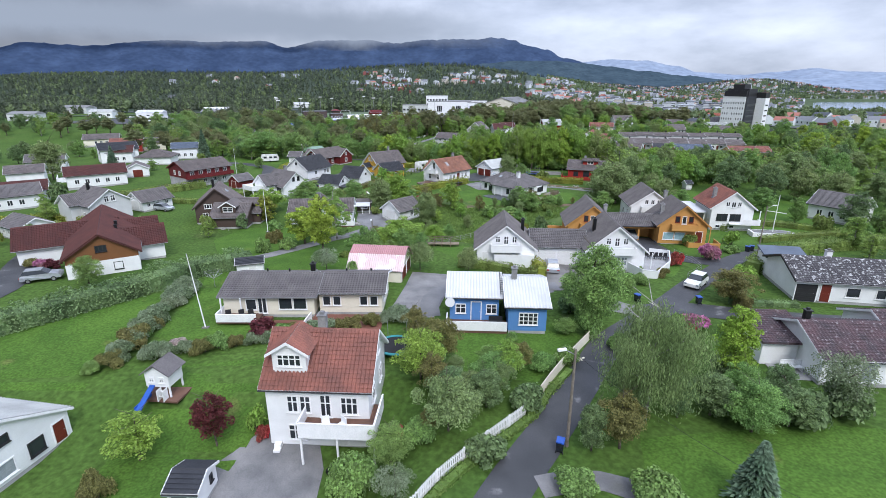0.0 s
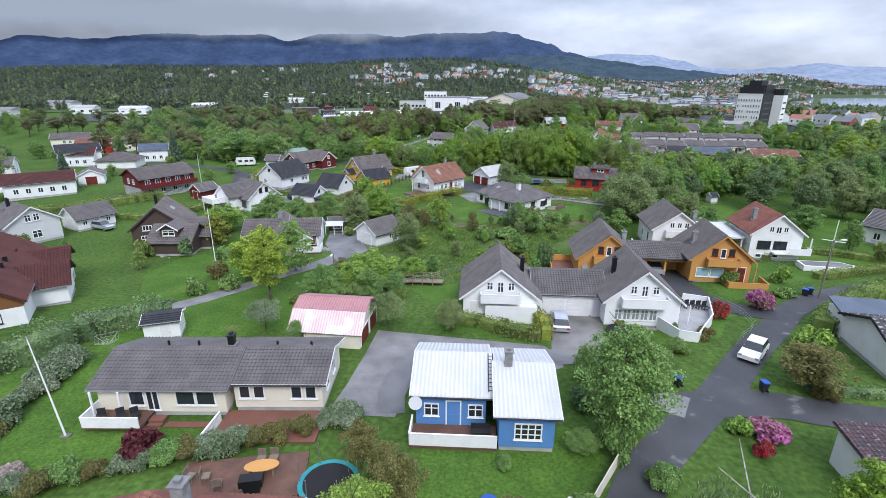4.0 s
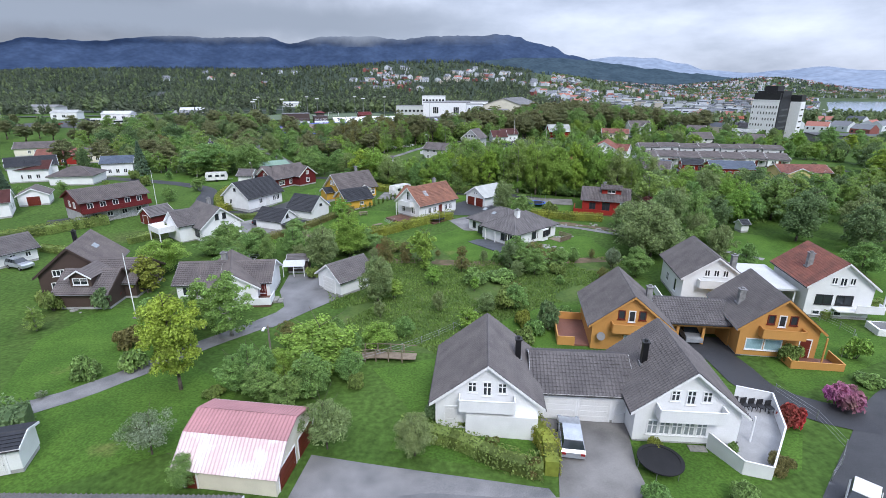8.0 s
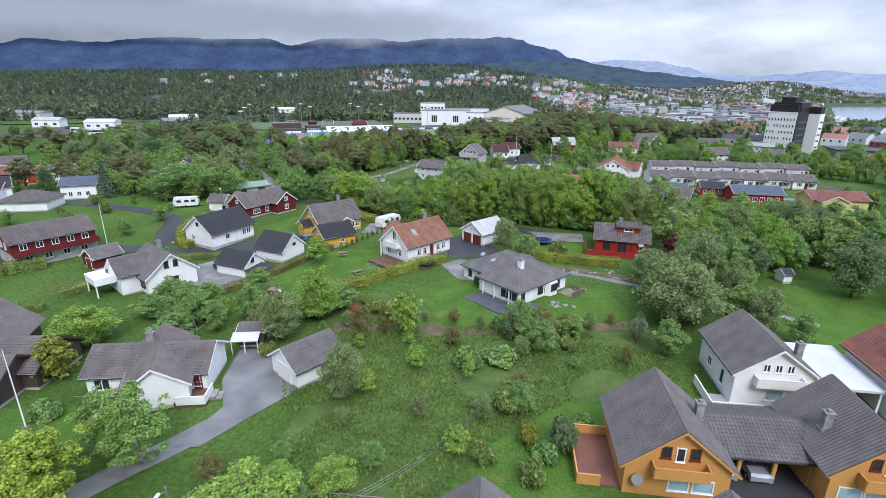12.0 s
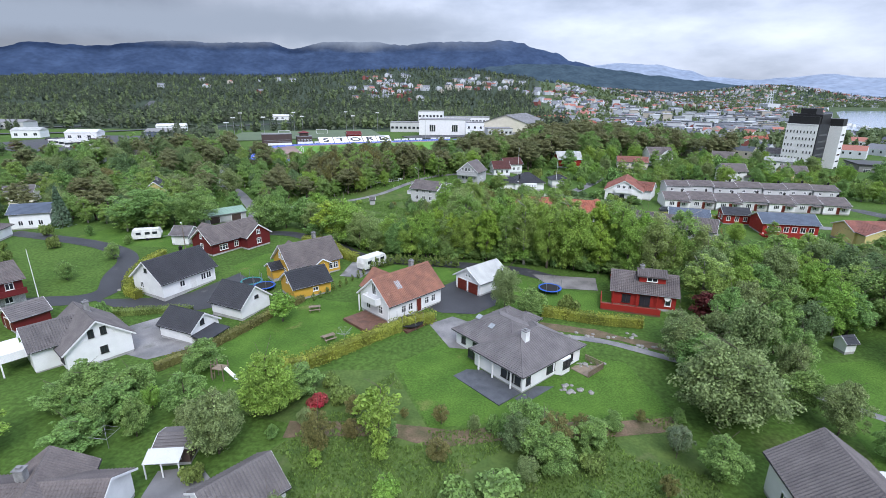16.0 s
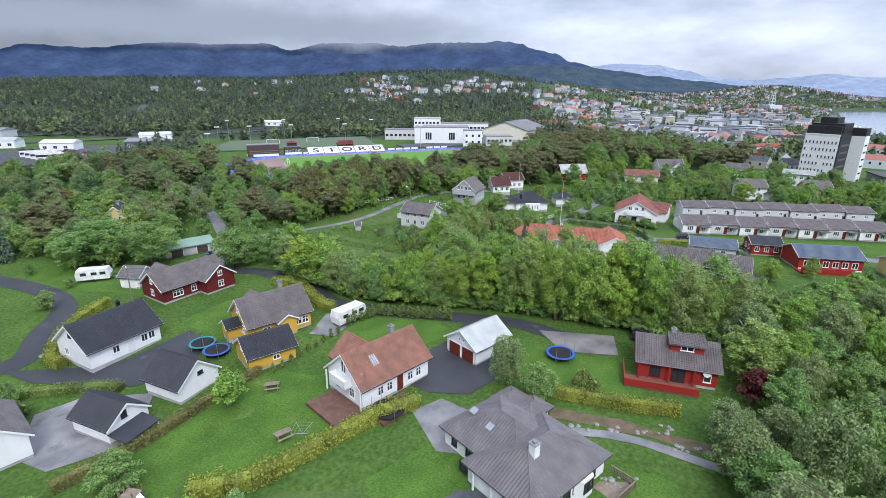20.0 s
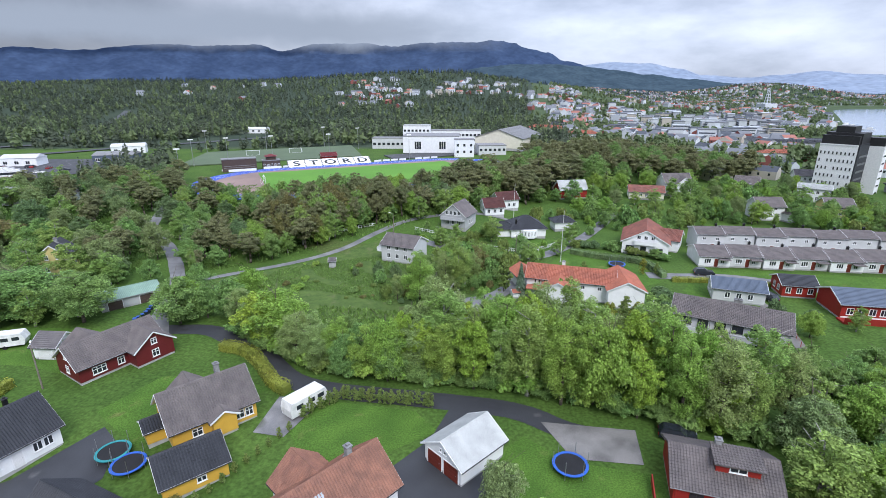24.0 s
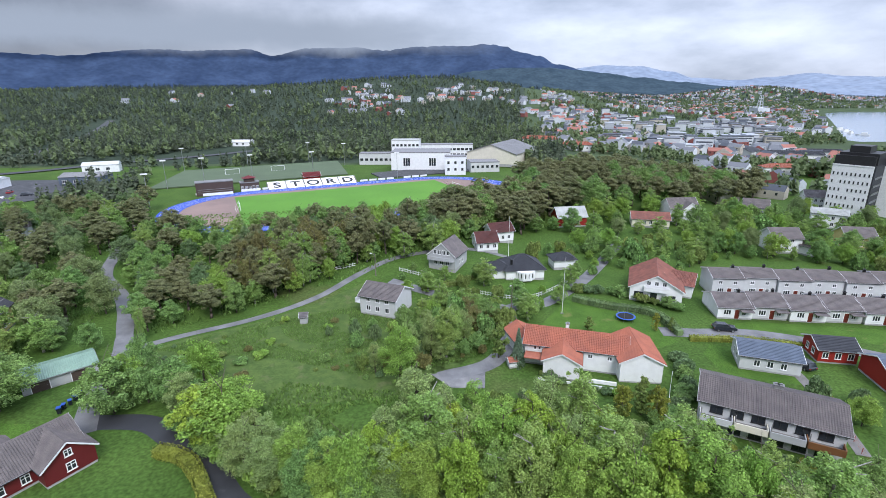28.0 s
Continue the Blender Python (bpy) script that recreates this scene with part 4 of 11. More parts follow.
def plant(kind, x, y, h, r, group=""):
    """A plant of height h and crown radius r at a place: the prototype itself the first time, then copies."""
    nh, nr = NATIVE.get(kind, (1.25, 1.0))
    if (y < 64 or r > 5) and "near_" + kind in PROTO:
        kind = "near_" + kind
    some = PROTO[kind]
    i = plant_rs.randrange(len(some))
    m = pose(x, y, ground_z(x, y) - 0.05, 0, 0, plant_rs.uniform(0, 360)) @ Matrix.Diagonal((r / nr, r / nr, h / nh, 1))
    if (kind, i) in USED:
        o = copy_thing(some[i], m)
        o.matrix_basis = m
    else:
        USED.add((kind, i))
        o = some[i]
        o.matrix_basis = m
    if group:
        o["group"] = group
    return o


def hedge(name, points, width, height, leaves, label, density=70, size=0.11, wobble=0.12):
    """A hedge along points: a dark woody core under leaf clumps."""
    rs = np.random.RandomState(int(abs(points[0][0] * 13 + points[0][1] * 7)) + 3)
    line = smooth_line(points, 0.8)
    core, vs, fs, n = Solid(), [], [], 0
    for i in range(len(line) - 1):
        a, b = line[i], line[i + 1]
        d = b - a
        if d.length < 1e-3:
            continue
        s = Vector((-d.y, d.x, 0)).normalized()
        za = ground_z(a.x, a.y)
        w = width * 0.36
        core.add([(*(a - s * w).xy, za - 0.2), (*(a + s * w).xy, za - 0.2), (*(b + s * w).xy, za - 0.2), (*(b - s * w).xy, za - 0.2), (*(a - s * w).xy, za + height * 0.8), (*(a + s * w).xy, za + height * 0.8), (*(b + s * w).xy, za + height * 0.8), (*(b - s * w).xy, za + height * 0.8)], [(4, 7, 6, 5), (0, 4, 5, 1), (1, 5, 6, 2), (2, 6, 7, 3), (3, 7, 4, 0)])
        k = max(4, int(1.7 * d.length * density * (width + 2 * height) / 3))
        t, side = rs.uniform(-0.1, 1.1, k), rs.uniform(0, 1, k)
        top = side < width / (width + 2 * height)
        swell = 1 + wobble * noise.noise(a * 0.7) + wobble * 0.5 * noise.noise(a * 2.1)
        off = np.where(top, rs.uniform(-0.5, 0.5, k), np.where(rs.uniform(size=k) < 0.5, -0.5, 0.5) * rs.uniform(0.9, 1.05, k)) * width * swell
        up = np.where(top, height * swell * rs.uniform(0.95, 1.06, k), rs.uniform(0.02, 1.0, k) * height * swell)
        c = np.array(a)[None] + np.array(d)[None] * t[:, None] + np.array(s)[None] * off[:, None]
        c[:, 2] = za + up
        nr = rs.normal(size=(k, 3)) * 0.5 + np.array([(0, 0, 0.7)]) + np.where(top, 0, np.sign(off))[:, None] * np.array(s)[None]
        u = np.cross(rs.normal(size=(k, 3)), nr)
        u /= np.linalg.norm(u, axis=1)[:, None] + 1e-9
        w2 = np.cross(nr, u)
        w2 /= np.linalg.norm(w2, axis=1)[:, None] + 1e-9
        sz = size * rs.uniform(0.6, 1.3, (k, 1))
        vs.append(np.stack([c - u * sz, c - w2 * sz * 0.6, c + u * sz, c + w2 * sz * 0.6], 1).reshape(-1, 3))
        n += k
    x0, y0 = line[0].x, line[0].y
    root = tagged(new(name), label, "hedge")
    part("inner_growth", core.made("inner_growth", leaves), root)
    part("foliage", mesh("foliage", np.concatenate(vs), np.arange(n * 4).reshape(-1, 4), leaves), root)
    return root


# ---- roads, yards and lawns ----
road("road", [(-2.0, 14.0), (1.0, 19.0), (3.8, 24.0), (6.5, 28.0), (8.2, 30.5), (10.4, 34.0), (13.5, 38.8), (16.3, 42.9), (20.8, 47.2), (26.0, 51.9), (31.6, 57.8), (37.8, 63.6), (43.6, 68.9), (52.6, 74.2), (66.3, 78.5), (90, 84)], 3.05, M_ASPHALT, label="narrow grey asphalt residential road", wobble=0.05)
road("road", [(21.5, 49.8), (27.9, 50.2), (32.8, 48.9), (38.9, 47.6), (55, 45)], 3.6, M_ASPHALT, 0.06, "asphalt side road to the bungalows", wobble=0.08)
road("driveway", [(18.0, 53.2), (20.0, 50.8), (22.0, 49.5)], 3.0, M_GRAVEL, 0.075, "short gravel turning beside the road", category="driveway")
road("driveway", [(6.0, 24.5), (10.0, 25.0), (15.0, 22.6), (22.0, 21.0)], 1.7, M_GRAVEL, 0.06, "narrow gravel drive through the garden", wobble=0.2, category="driveway")
drape("driveway", [(12.6, 55.8), (19.2, 56.2), (19.4, 62.0), (20.6, 67.4), (13.4, 67.4), (13.8, 62.0)], M_CONCRETE, 0.05, label="pale concrete driveway before the garage", category="driveway")
road("driveway", [(33.2, 82.7), (34.2, 77.5), (34.4, 72.0), (37.5, 68.4), (40.5, 67.2)], 3.6, M_DARKASPHALT, 0.06, "dark asphalt drive to the open garages", wobble=0.1, category="driveway")
drape("driveway", [(29.0, 79.5), (36.5, 78.6), (36.8, 83.0), (30.0, 84.0)], M_DARKASPHALT, 0.07, label="dark asphalt forecourt of the open garages", category="driveway")
road("driveway", [(14.5, 57.6), (9.0, 57.4), (3.0, 57.4), (-0.6, 55.2), (-1.6, 51.5), (-1.4, 48.6)], 2.3, M_GREYASPHALT, 0.055, "worn asphalt lane across the gravel yard", wobble=0.15, category="driveway")
drape("gravel_yard", [(-6.3, 48.6), (-1.0, 48.2), (0.0, 53.0), (0.4, 54.6), (11.4, 54.2), (13.6, 55.4), (13.4, 57.6), (12.6, 59.4), (4.8, 60.6), (0.0, 61.4), (-4.1, 62.2), (-4.7, 57.4), (-5.5, 52.5)], M_GRAVEL, 0.04, label="pale gravel yard between the bungalows")
road("path", [(-37.5, 64.6), (-34, 65.6), (-30.9, 66.7), (-27.4, 69.5), (-24.0, 74.5), (-20.5, 80.5), (-17.0, 85.0), (-14.5, 88.4)], 2.6, M_GRAVEL, 0.05, "narrow grey lane between lawns", wobble=0.1, category="path")
drape("driveway", [(-15.2, 90.7), (-17.4, 95.5), (-18.0, 101.8), (-14.4, 102.6), (-11.6, 100.0), (-8.4, 93.8), (-12.0, 89.0), (-14.8, 84.8), (-17.0, 84.6)], M_GREYASPHALT, 0.06, label="patched grey asphalt court before the garage", category="driveway")
drape("driveway", [(-20.8, 21.3), (-8.1, 20.5), (-8.5, 28.4), (-9.8, 32.2), (-13.9, 32.2), (-16.4, 29.0)], M_GRAVEL, 0.05, label="grey gravel driveway beside the white house", category="driveway")
road("road", [(-54.7, 51.6), (-54.3, 55.7), (-56.5, 60.4), (-60.8, 67.5), (-64.0, 74.1), (-65.9, 79.5)], 4.0, M_ASPHALT, 0.05, "grey asphalt road past the brown house", wobble=0.08)
road("road", [(-75, 128), (-61.2, 137.0), (-52.9, 139.5), (-50.4, 143.0), (-53.4, 150.0), (-57.2, 159.8), (-70, 168), (-95, 176)], 3.8, M_DARKASPHALT, 0.05, "dark asphalt lane between hedges", wobble=0.08)
drape("driveway", [(-51.0, 139.8), (-38.5, 142.0), (-36.2, 143.6), (-31.0, 152.0), (-27.4, 149.0), (-25.8, 143.6), (-29.1, 138.5), (-31.5, 137.4), (-45.5, 137.6)], M_DARKASPHALT, 0.06, label="dark asphalt court between white garages", category="driveway")
drape("driveway", [(-39.9, 131.5), (-36.5, 135.0), (-27.8, 135.9), (-25.8, 130.0), (-26.1, 125.7), (-31.2, 122.2), (-36.0, 124.0)], M_GRAVEL, 0.06, label="pale gravel court beside the garage", category="driveway")
road("road", [(-40.0, 178.0), (-30.0, 178.0), (-24.0, 174.6), (-16.0, 168.3), (-9.7, 161.8), (-2.4, 159.1), (7.6, 157.4), (21.1, 154.7), (27.5, 150.6), (34.5, 147.5)], 3.6, M_DARKASPHALT, 0.05, "dark asphalt road along the wood", wobble=0.05)
drape("driveway", [(6.0, 144.0), (10.6, 149.0), (13.6, 156.4), (17.5, 155.2), (18.8, 147.8), (16.4, 138.0), (13.0, 134.8), (7.8, 135.2), (4.6, 137.2)], M_DARKASPHALT, 0.06, label="dark asphalt court between house and garage", category="driveway")
drape("driveway", [(24.6, 152.2), (27.0, 145.6), (34.8, 144.6), (36.0, 150.5)], M_CONCRETE, 0.07, label="pale concrete parking place by the hedge", category="driveway")
drape("driveway", [(-10.5, 157.8), (-11.5, 150.5), (-7.4, 149.6), (-3.8, 158.0)], M_GRAVEL, 0.07, label="pale gravel drive with a caravan", category="driveway")
road("road", [(-37.0, 175.5), (-40.5, 182.2), (-42.9, 189.5), (-46.0, 199.3), (-54.0, 214.0), (-62.0, 226.0), (-73.4, 238.6), (-80, 262)], 3.2, M_GREYASPHALT, 0.06, "winding grey asphalt lane through the trees", wobble=0.08)
road("road", [(-46.0, 199.8), (-37.3, 206.2), (-25.9, 213.4), (-14.9, 223.7), (-6.0, 236.4), (4, 246), (24, 252), (34, 250)], 2.0, M_GREYASPHALT, 0.07, "narrow grey path into the wood", wobble=0.12)
road("road", [(14.3, 189.2), (23.6, 193.9), (28.8, 205.2), (30.0, 217.0), (38.2, 219.4), (50.4, 232.5), (59.2, 245.1), (70, 262)], 3.4, M_GREYASPHALT, 0.06, "grey asphalt lane past the white fence", wobble=0.06)
road("road", [(30.0, 217.0), (17.3, 222.7), (2, 232)], 3.0, M_GREYASPHALT, 0.07, "grey asphalt lane past the white fence", wobble=0.06)
drape("gravel_yard", [(12.6, 190.2), (22.2, 192.0), (21.5, 185.6), (16.0, 186.0)], M_GRAVEL, 0.05, label="pale gravel patch by the lane")
road("road", [(59.0, 205.0), (66.0, 204.2), (76.9, 203.4), (87.0, 199.2), (98, 192), (120, 184)], 3.8, M_GREYASPHALT, 0.06, "asphalt road below the terraced houses", wobble=0.05)
drape("driveway", [(127, 214), (133, 211), (139, 196), (132, 194)], M_ASPHALT, 0.06, label="asphalt drive beside the terraced houses", category="driveway")
road("path", [(76.0, 196.0), (75.0, 187.0), (73.0, 178.0), (70.0, 168.5)], 1.8, M_CONCRETE, 0.06, "pale concrete footpath beside the flats", category="path")

drape("lawn", [(-27.0, 62.5), (-33.5, 69.5), (-39.5, 81.0), (-38.0, 89.5), (-30.0, 90.5), (-25.0, 84.0), (-22.5, 76.5)], M_LAWN, 0.025, 3, "smooth green lawn with a flagpole")
drape("lawn", [(-30.5, 62.5), (-21.0, 76.5), (-13.0, 71.0), (-12.5, 63.5), (-24.0, 57.0), (-31.0, 57.5)], M_LAWN, 0.02, 3, "green lawn behind the bungalow")
drape("lawn", [(-29.0, 44.0), (-30.0, 56.5), (-22.8, 56.5), (-23.0, 47.5), (-12.5, 47.6), (-14.0, 44.5), (-22.0, 42.0)], M_LAWN, 0.02, 3, "green lawn beside the bungalow")
drape("lawn", [(-70.0, 20.0), (-29.5, 20.0), (-30.2, 38.0), (-31.5, 57.0), (-45.0, 46.5), (-62.0, 36.0)], M_LAWN, 0.015, 4, "wide mown grass field")
drape("lawn", [(-24.6, 24.0), (-15.8, 24.0), (-14.4, 32.8), (-13.2, 40.5), (-24.0, 38.5)], M_LAWN, 0.02, 3, "green garden lawn by the white house")
drape("lawn", [(1.0, 37.5), (8.0, 36.0), (13.8, 44.2), (12.4, 47.0), (1.2, 45.0)], M_LAWN, 0.02, 3, "garden lawn before the blue house")
drape("lawn", [(12.0, 21.5), (40.0, 18.0), (40.0, 29.0), (28.0, 30.5), (14.0, 29.0)], M_LAWN, 0.02, 3, "broad lawn below the hedge")
drape("lawn", [(2.5, 68.2), (-1.5, 75.0), (4.5, 77.5), (4.6, 66.0), (12.0, 65.5), (12.6, 60.2), (1.5, 62.8)], M_LAWN, 0.02, 3, "garden lawn before the white house")
drape("lawn", [(9.0, 78.0), (10.5, 85.0), (19.0, 92.0), (31.0, 92.0), (29.0, 79.0), (20.0, 76.5)], M_LAWN, 0.02, 3, "garden lawn with clipped bushes")
drape("lawn", [(19.8, 57.0), (25.2, 59.5), (31.0, 61.5), (34.5, 66.5), (26.0, 66.5), (20.0, 65.5)], M_LAWN, 0.02, 3, "small lawn with a trampoline")
drape("lawn", [(37.0, 71.0), (50.0, 77.5), (57.0, 81.0), (52.0, 87.5), (46.5, 86.0), (38.0, 77.0)], M_LAWN, 0.02, 3, "garden lawn with rhododendrons")
drape("lawn", [(52.0, 96.0), (62.0, 84.5), (100.0, 88.0), (100.0, 110.0), (70.0, 124.0), (56.0, 122.0), (50.0, 104.0)], M_LAWN, 0.02, 4, "wide garden lawn by the red-roofed house")
drape("lawn", [(7.0, 108.5), (16.0, 110.0), (24.0, 110.0), (34.0, 112.0), (32.0, 122.0), (10.0, 127.5), (2.0, 121.0)], M_LAWN, 0.02, 3, "lawn round the hip-roofed house")
drape("lawn", [(-22.0, 113.0), (-12.0, 118.5), (-6.0, 122.0), (6.5, 132.0), (-1.0, 134.0), (-6.0, 138.5), (-14.0, 140.5), (-19.0, 134.0), (-24.0, 124.0)], M_LAWN, 0.02, 3, "sloping garden lawn with a slide")
drape("lawn", [(19.0, 136.5), (23.5, 135.6), (34.5, 133.2), (36.0, 143.0), (26.5, 145.2), (22.0, 149.5), (18.6, 146.5)], M_LAWN, 0.02, 3, "lawn with a trampoline and hedge")
drape("lawn", [(-7.0, 150.5), (-4.0, 157.0), (8.5, 154.5), (11.5, 150.5), (4.5, 146.0), (-3.5, 144.5)], M_LAWN, 0.02, 3, "garden lawn inside a thuja hedge")
drape("lawn", [(-34.0, 155.0), (-29.5, 163.0), (-20.0, 163.5), (-12.0, 159.5), (-17.0, 157.0), (-25.0, 148.5), (-30.0, 152.0)], M_LAWN, 0.02, 3, "lawn behind the yellow house")
drape("lawn", [(-52.0, 166.0), (-40.0, 162.0), (-46.0, 178.0), (-75.0, 180.0), (-80.0, 168.0)], M_LAWN, 0.02, 3, "meadow lawn by the red house")
drape("lawn", [(33.0, 205.0), (44.0, 221.5), (57.0, 214.0), (60.5, 200.5), (54.0, 197.5)], M_LAWN, 0.02, 3, "garden lawn with flagpole and trampoline")
drape("lawn", [(26.0, 225.0), (33.0, 222.8), (37.5, 224.5), (47.0, 234.0), (30.0, 231.0)], M_LAWN, 0.02, 3, "lawn behind a white fence")
drape("lawn", [(74.0, 196.0), (66.0, 199.5), (63.0, 196.0), (63.0, 188.5), (76.0, 184.5)], M_LAWN, 0.02, 3, "small lawn beside the flats")
drape("lawn", [(66.0, 205.8), (88.0, 202.0), (125.0, 188.0), (128.0, 200.0), (80.0, 209.0)], M_LAWN, 0.02, 4, "strip of lawn before the terraced houses")
drape("rough_grass", [(-12.0, 100.0), (-6.0, 108.5), (-22.0, 112.5), (-6.0, 119.5), (2.0, 119.5), (7.0, 108.0), (34.0, 111.0), (33.0, 95.0), (20.0, 92.5), (10.0, 85.5), (6.0, 78.5), (-4.0, 79.0), (-8.0, 86.0), (-6.5, 94.0)], M_ROUGHGRASS, 0.018, 3, "rough meadow of tall weeds")
road("earth_bank", [(-8.0, 108.0), (2.0, 108.2), (9.0, 107.0), (17.0, 108.4), (26.0, 108.8), (34.0, 110.0)], 2.4, M_EARTH, 0.05, "bank of bare earth and dead weeds", wobble=0.5, category="bank")
road("path", [(24.5, 128.4), (31.0, 127.0), (40.0, 122.0), (50.0, 117.0), (58, 110)], 1.3, M_GRAVEL, 0.06, "trodden gravel footpath below the hedge", wobble=0.25, category="path")
road("earth_bank", [(22.5, 131.6), (30.0, 129.4), (38.0, 125.8), (44.0, 123.0)], 1.9, M_EARTH, 0.05, "bank of bare earth and stones", wobble=0.5, category="bank")
drape("gravel_yard", [(9.0, 125.0), (6.0, 131.5), (9.5, 134.0), (14.5, 130.5), (12.5, 124.5)], M_GRAVEL, 0.04, label="gravel yard beside the hip-roofed house")

# ---- the first white house ----
a = house("house", -9.0, 34.0, -3, 8.3, 7.5, 5.15, 0.82, M_WHITE, M_REDTILE, "white wooden house with weathered red tile roof", gz=-0.9, ov=0.35, base=0.3,
    windows=[("a", -1.85, 3.15, 0.85, 1.45, 2, 2, "w"), ("a", -0.9, 3.15, 0.85, 1.45, 2, 2, "w"), ("a", 0.6, 2.85, 0.85, 1.9, 2, 2, "w"), ("a", 2.35, 3.1, 1.3, 1.5, 3, 2, "w"), ("a", -1.6, 0.75, 1.5, 1.35, 3, 2, "w"), ("a", 1.6, 0.4, 0.95, 2.0, M_WHITEDOOR),
             ("2", -1.6, 3.2, 1.1, 1.3, 2, 2, "w"), ("2", 1.2, 3.2, 1.1, 1.3, 2, 2, "w"), ("2", -0.6, 5.9, 1.0, 1.1, 2, 2, "w"), ("2", 0.8, 5.9, 1.0, 1.1, 2, 2, "w"), ("1", 0.5, 3.2, 1.1, 1.3, 2, 2, "w"), ("b", 0, 3.2, 1.2, 1.3, 2, 2, "w")],
    chimneys=[(-0.3, 0.35, 1.35, M_CHIMNEY)])
dormer(a, -2.05, -1, 2.5, 0.55, 1.0, M_WHITE, M_REDTILE, 5.15, 0.82, 7.5, 4)
slab_part(a, "balcony_floor", -0.9, -5.3, 4.5, -3.4, 2.55, 2.75, M_DECK)
railing(a, [(-0.9, -3.45), (-0.9, -5.3), (4.5, -5.3), (4.5, -1.6)], 2.45, 1.2, M_TRIM)
slab_part(a, "balcony_floor", 3.8, -3.4, 4.5, -1.6, 2.55, 2.75, M_DECK)
for px in (-0.8, 1.8, 4.4):
    part("post", Solid().box(px - 0.07, -5.25, -0.6, px + 0.07, -5.1, 2.55).made("post", M_TRIM), a)
part("steps", Solid().box(-3.4, -4.2, 0, -2.9, -3.5, 0.3).box(-3.4, -3.9, 0.3, -2.9, -3.5, 0.6).made("steps", M_TRIM), a)
for k in (0, 1):
    ob = part("stair_rail", Solid().tube((-4.0, 0.4 + k, 3.2), (-5.6, 0.1 + k, 1.2), 0.06).made("stair_rail", M_TRIM), a)


def garden_chair(x, y, z, yaw, mat=None, gone=False):
    mat = mat or M_TRIM
    c = thing("garden_chair", x, y, yaw, z, "white garden chair on the balcony" if mat is M_TRIM else "dark garden chair with padded seat", "chair", "garden chairs")
    part("seat", Solid().box(-0.28, -0.28, 0.4, 0.28, 0.28, 0.46).made("seat", mat), c)
    part("backrest", Solid().box(-0.28, 0.22, 0.46, 0.28, 0.28, 0.95).made("backrest", mat), c)
    for sx in (-1, 1):
        for sy in (-1, 1):
            part("leg", Solid().box(sx * 0.24 - 0.02, sy * 0.24 - 0.02, 0, sx * 0.24 + 0.02, sy * 0.24 + 0.02, 0.4).made("leg", mat), c)
    return c


garden_chair(-8.3, 29.3, 1.86, 20)
garden_chair(-7.2, 29.2, 1.86, -40)

# ---- cream bungalow ----
b = thing("house", -15.0, 52.1, 0, None, "cream wooden bungalow with dark grey tiled roof", "house")
gable_body(b, 10.6, 7.9, 2.5, 0.33, M_CREAM, M_GREYTILE, 0.45, "tile", M_GREYTRIM, x=-3.7, y=-0.25)
gable_body(b, 7.7, 7.2, 2.62, 0.33, M_CREAM, M_GREYTILE, 0.45, "tile", M_TRIM, x=5.0, y=0.0)
for u, z, w, h, nx in ((-1.9, 0.95, 1.5, 1.5, 1), (-0.35, 0.95, 1.5, 1.5, 1), (-4.4, 0.5, 1.0, 2.0, 2), (-5.6, 0.9, 1.2, 1.3, 1)):
    o = opening(b, "a", u, z, w, h, nx, 1, "w", 0, 7.7)
    o.matrix_basis = pose(u, -3.76, z)
for u, w in ((2.4, 0.9), (3.5, 0.9), (6.4, 0.9), (7.5, 0.9)):
    opening(b, "a", u, 1.15, w, 1.15, 1, 1, "w", 0, 6.32)
for u in (-1.6, 0.6):
    o = opening(b, "2", u, 1.2, 1.0, 1.2, 2, 1, "w", 16.8, 6.5)
    o.matrix_basis = pose(8.41, u, 1.2, 0, 0, 90)
slab_part(b, "balcony_floor", -8.6, -5.8, -4.4, -3.7, 0.3, 0.5, M_DECK)
railing(b, [(-8.6, -2.5), (-8.6, -5.8), (-4.4, -5.8)], 0.45, 0.85, M_TRIM)
for px in (-8.5, -6.4):
    part("post", Solid().box(px - 0.06, -4.6, 0.45, px + 0.06, -4.48, 2.6).made("post", M_TRIM), b)
part("steps", Solid().box(-4.3, -5.2, 0, -3.2, -4.2, 0.2).box(-4.3, -4.9, 0.2, -3.2, -4.2, 0.4).made("steps", M_REDDECK), b)
slab_part(b, "terrace", 1.0, -6.8, 8.6, -3.3, -0.3, 0.16, M_REDDECK, "red-brown wooden terrace")
slab_part(b, "terrace", -3.0, -5.2, 1.0, -4.6, -0.3, 0.1, M_REDDECK)
railing(b, [(1.0, -4.6), (0.8, -7.2)], 0.1, 0.9, M_TRIM, False)
chimney(b, 0.2, 0.6, 3.5, 4.6, 0.5, 0.5, M_BLACKMETAL)
for px in (-5, -2.5, 4, 6.8):
    part("roof_vent", Solid().tube((px, 0.5, 3.5), (px, 0.5, 4.1), 0.1).made("roof_vent", M_BLACKMETAL), b)
for dx, dy in ((-22.6, 47.0), (-21.2, 47.1), (-20.2, 47.2)):
    garden_chair(dx, dy, 1.8, plant_rs.uniform(-60, 60), M_BLACKTRIM)

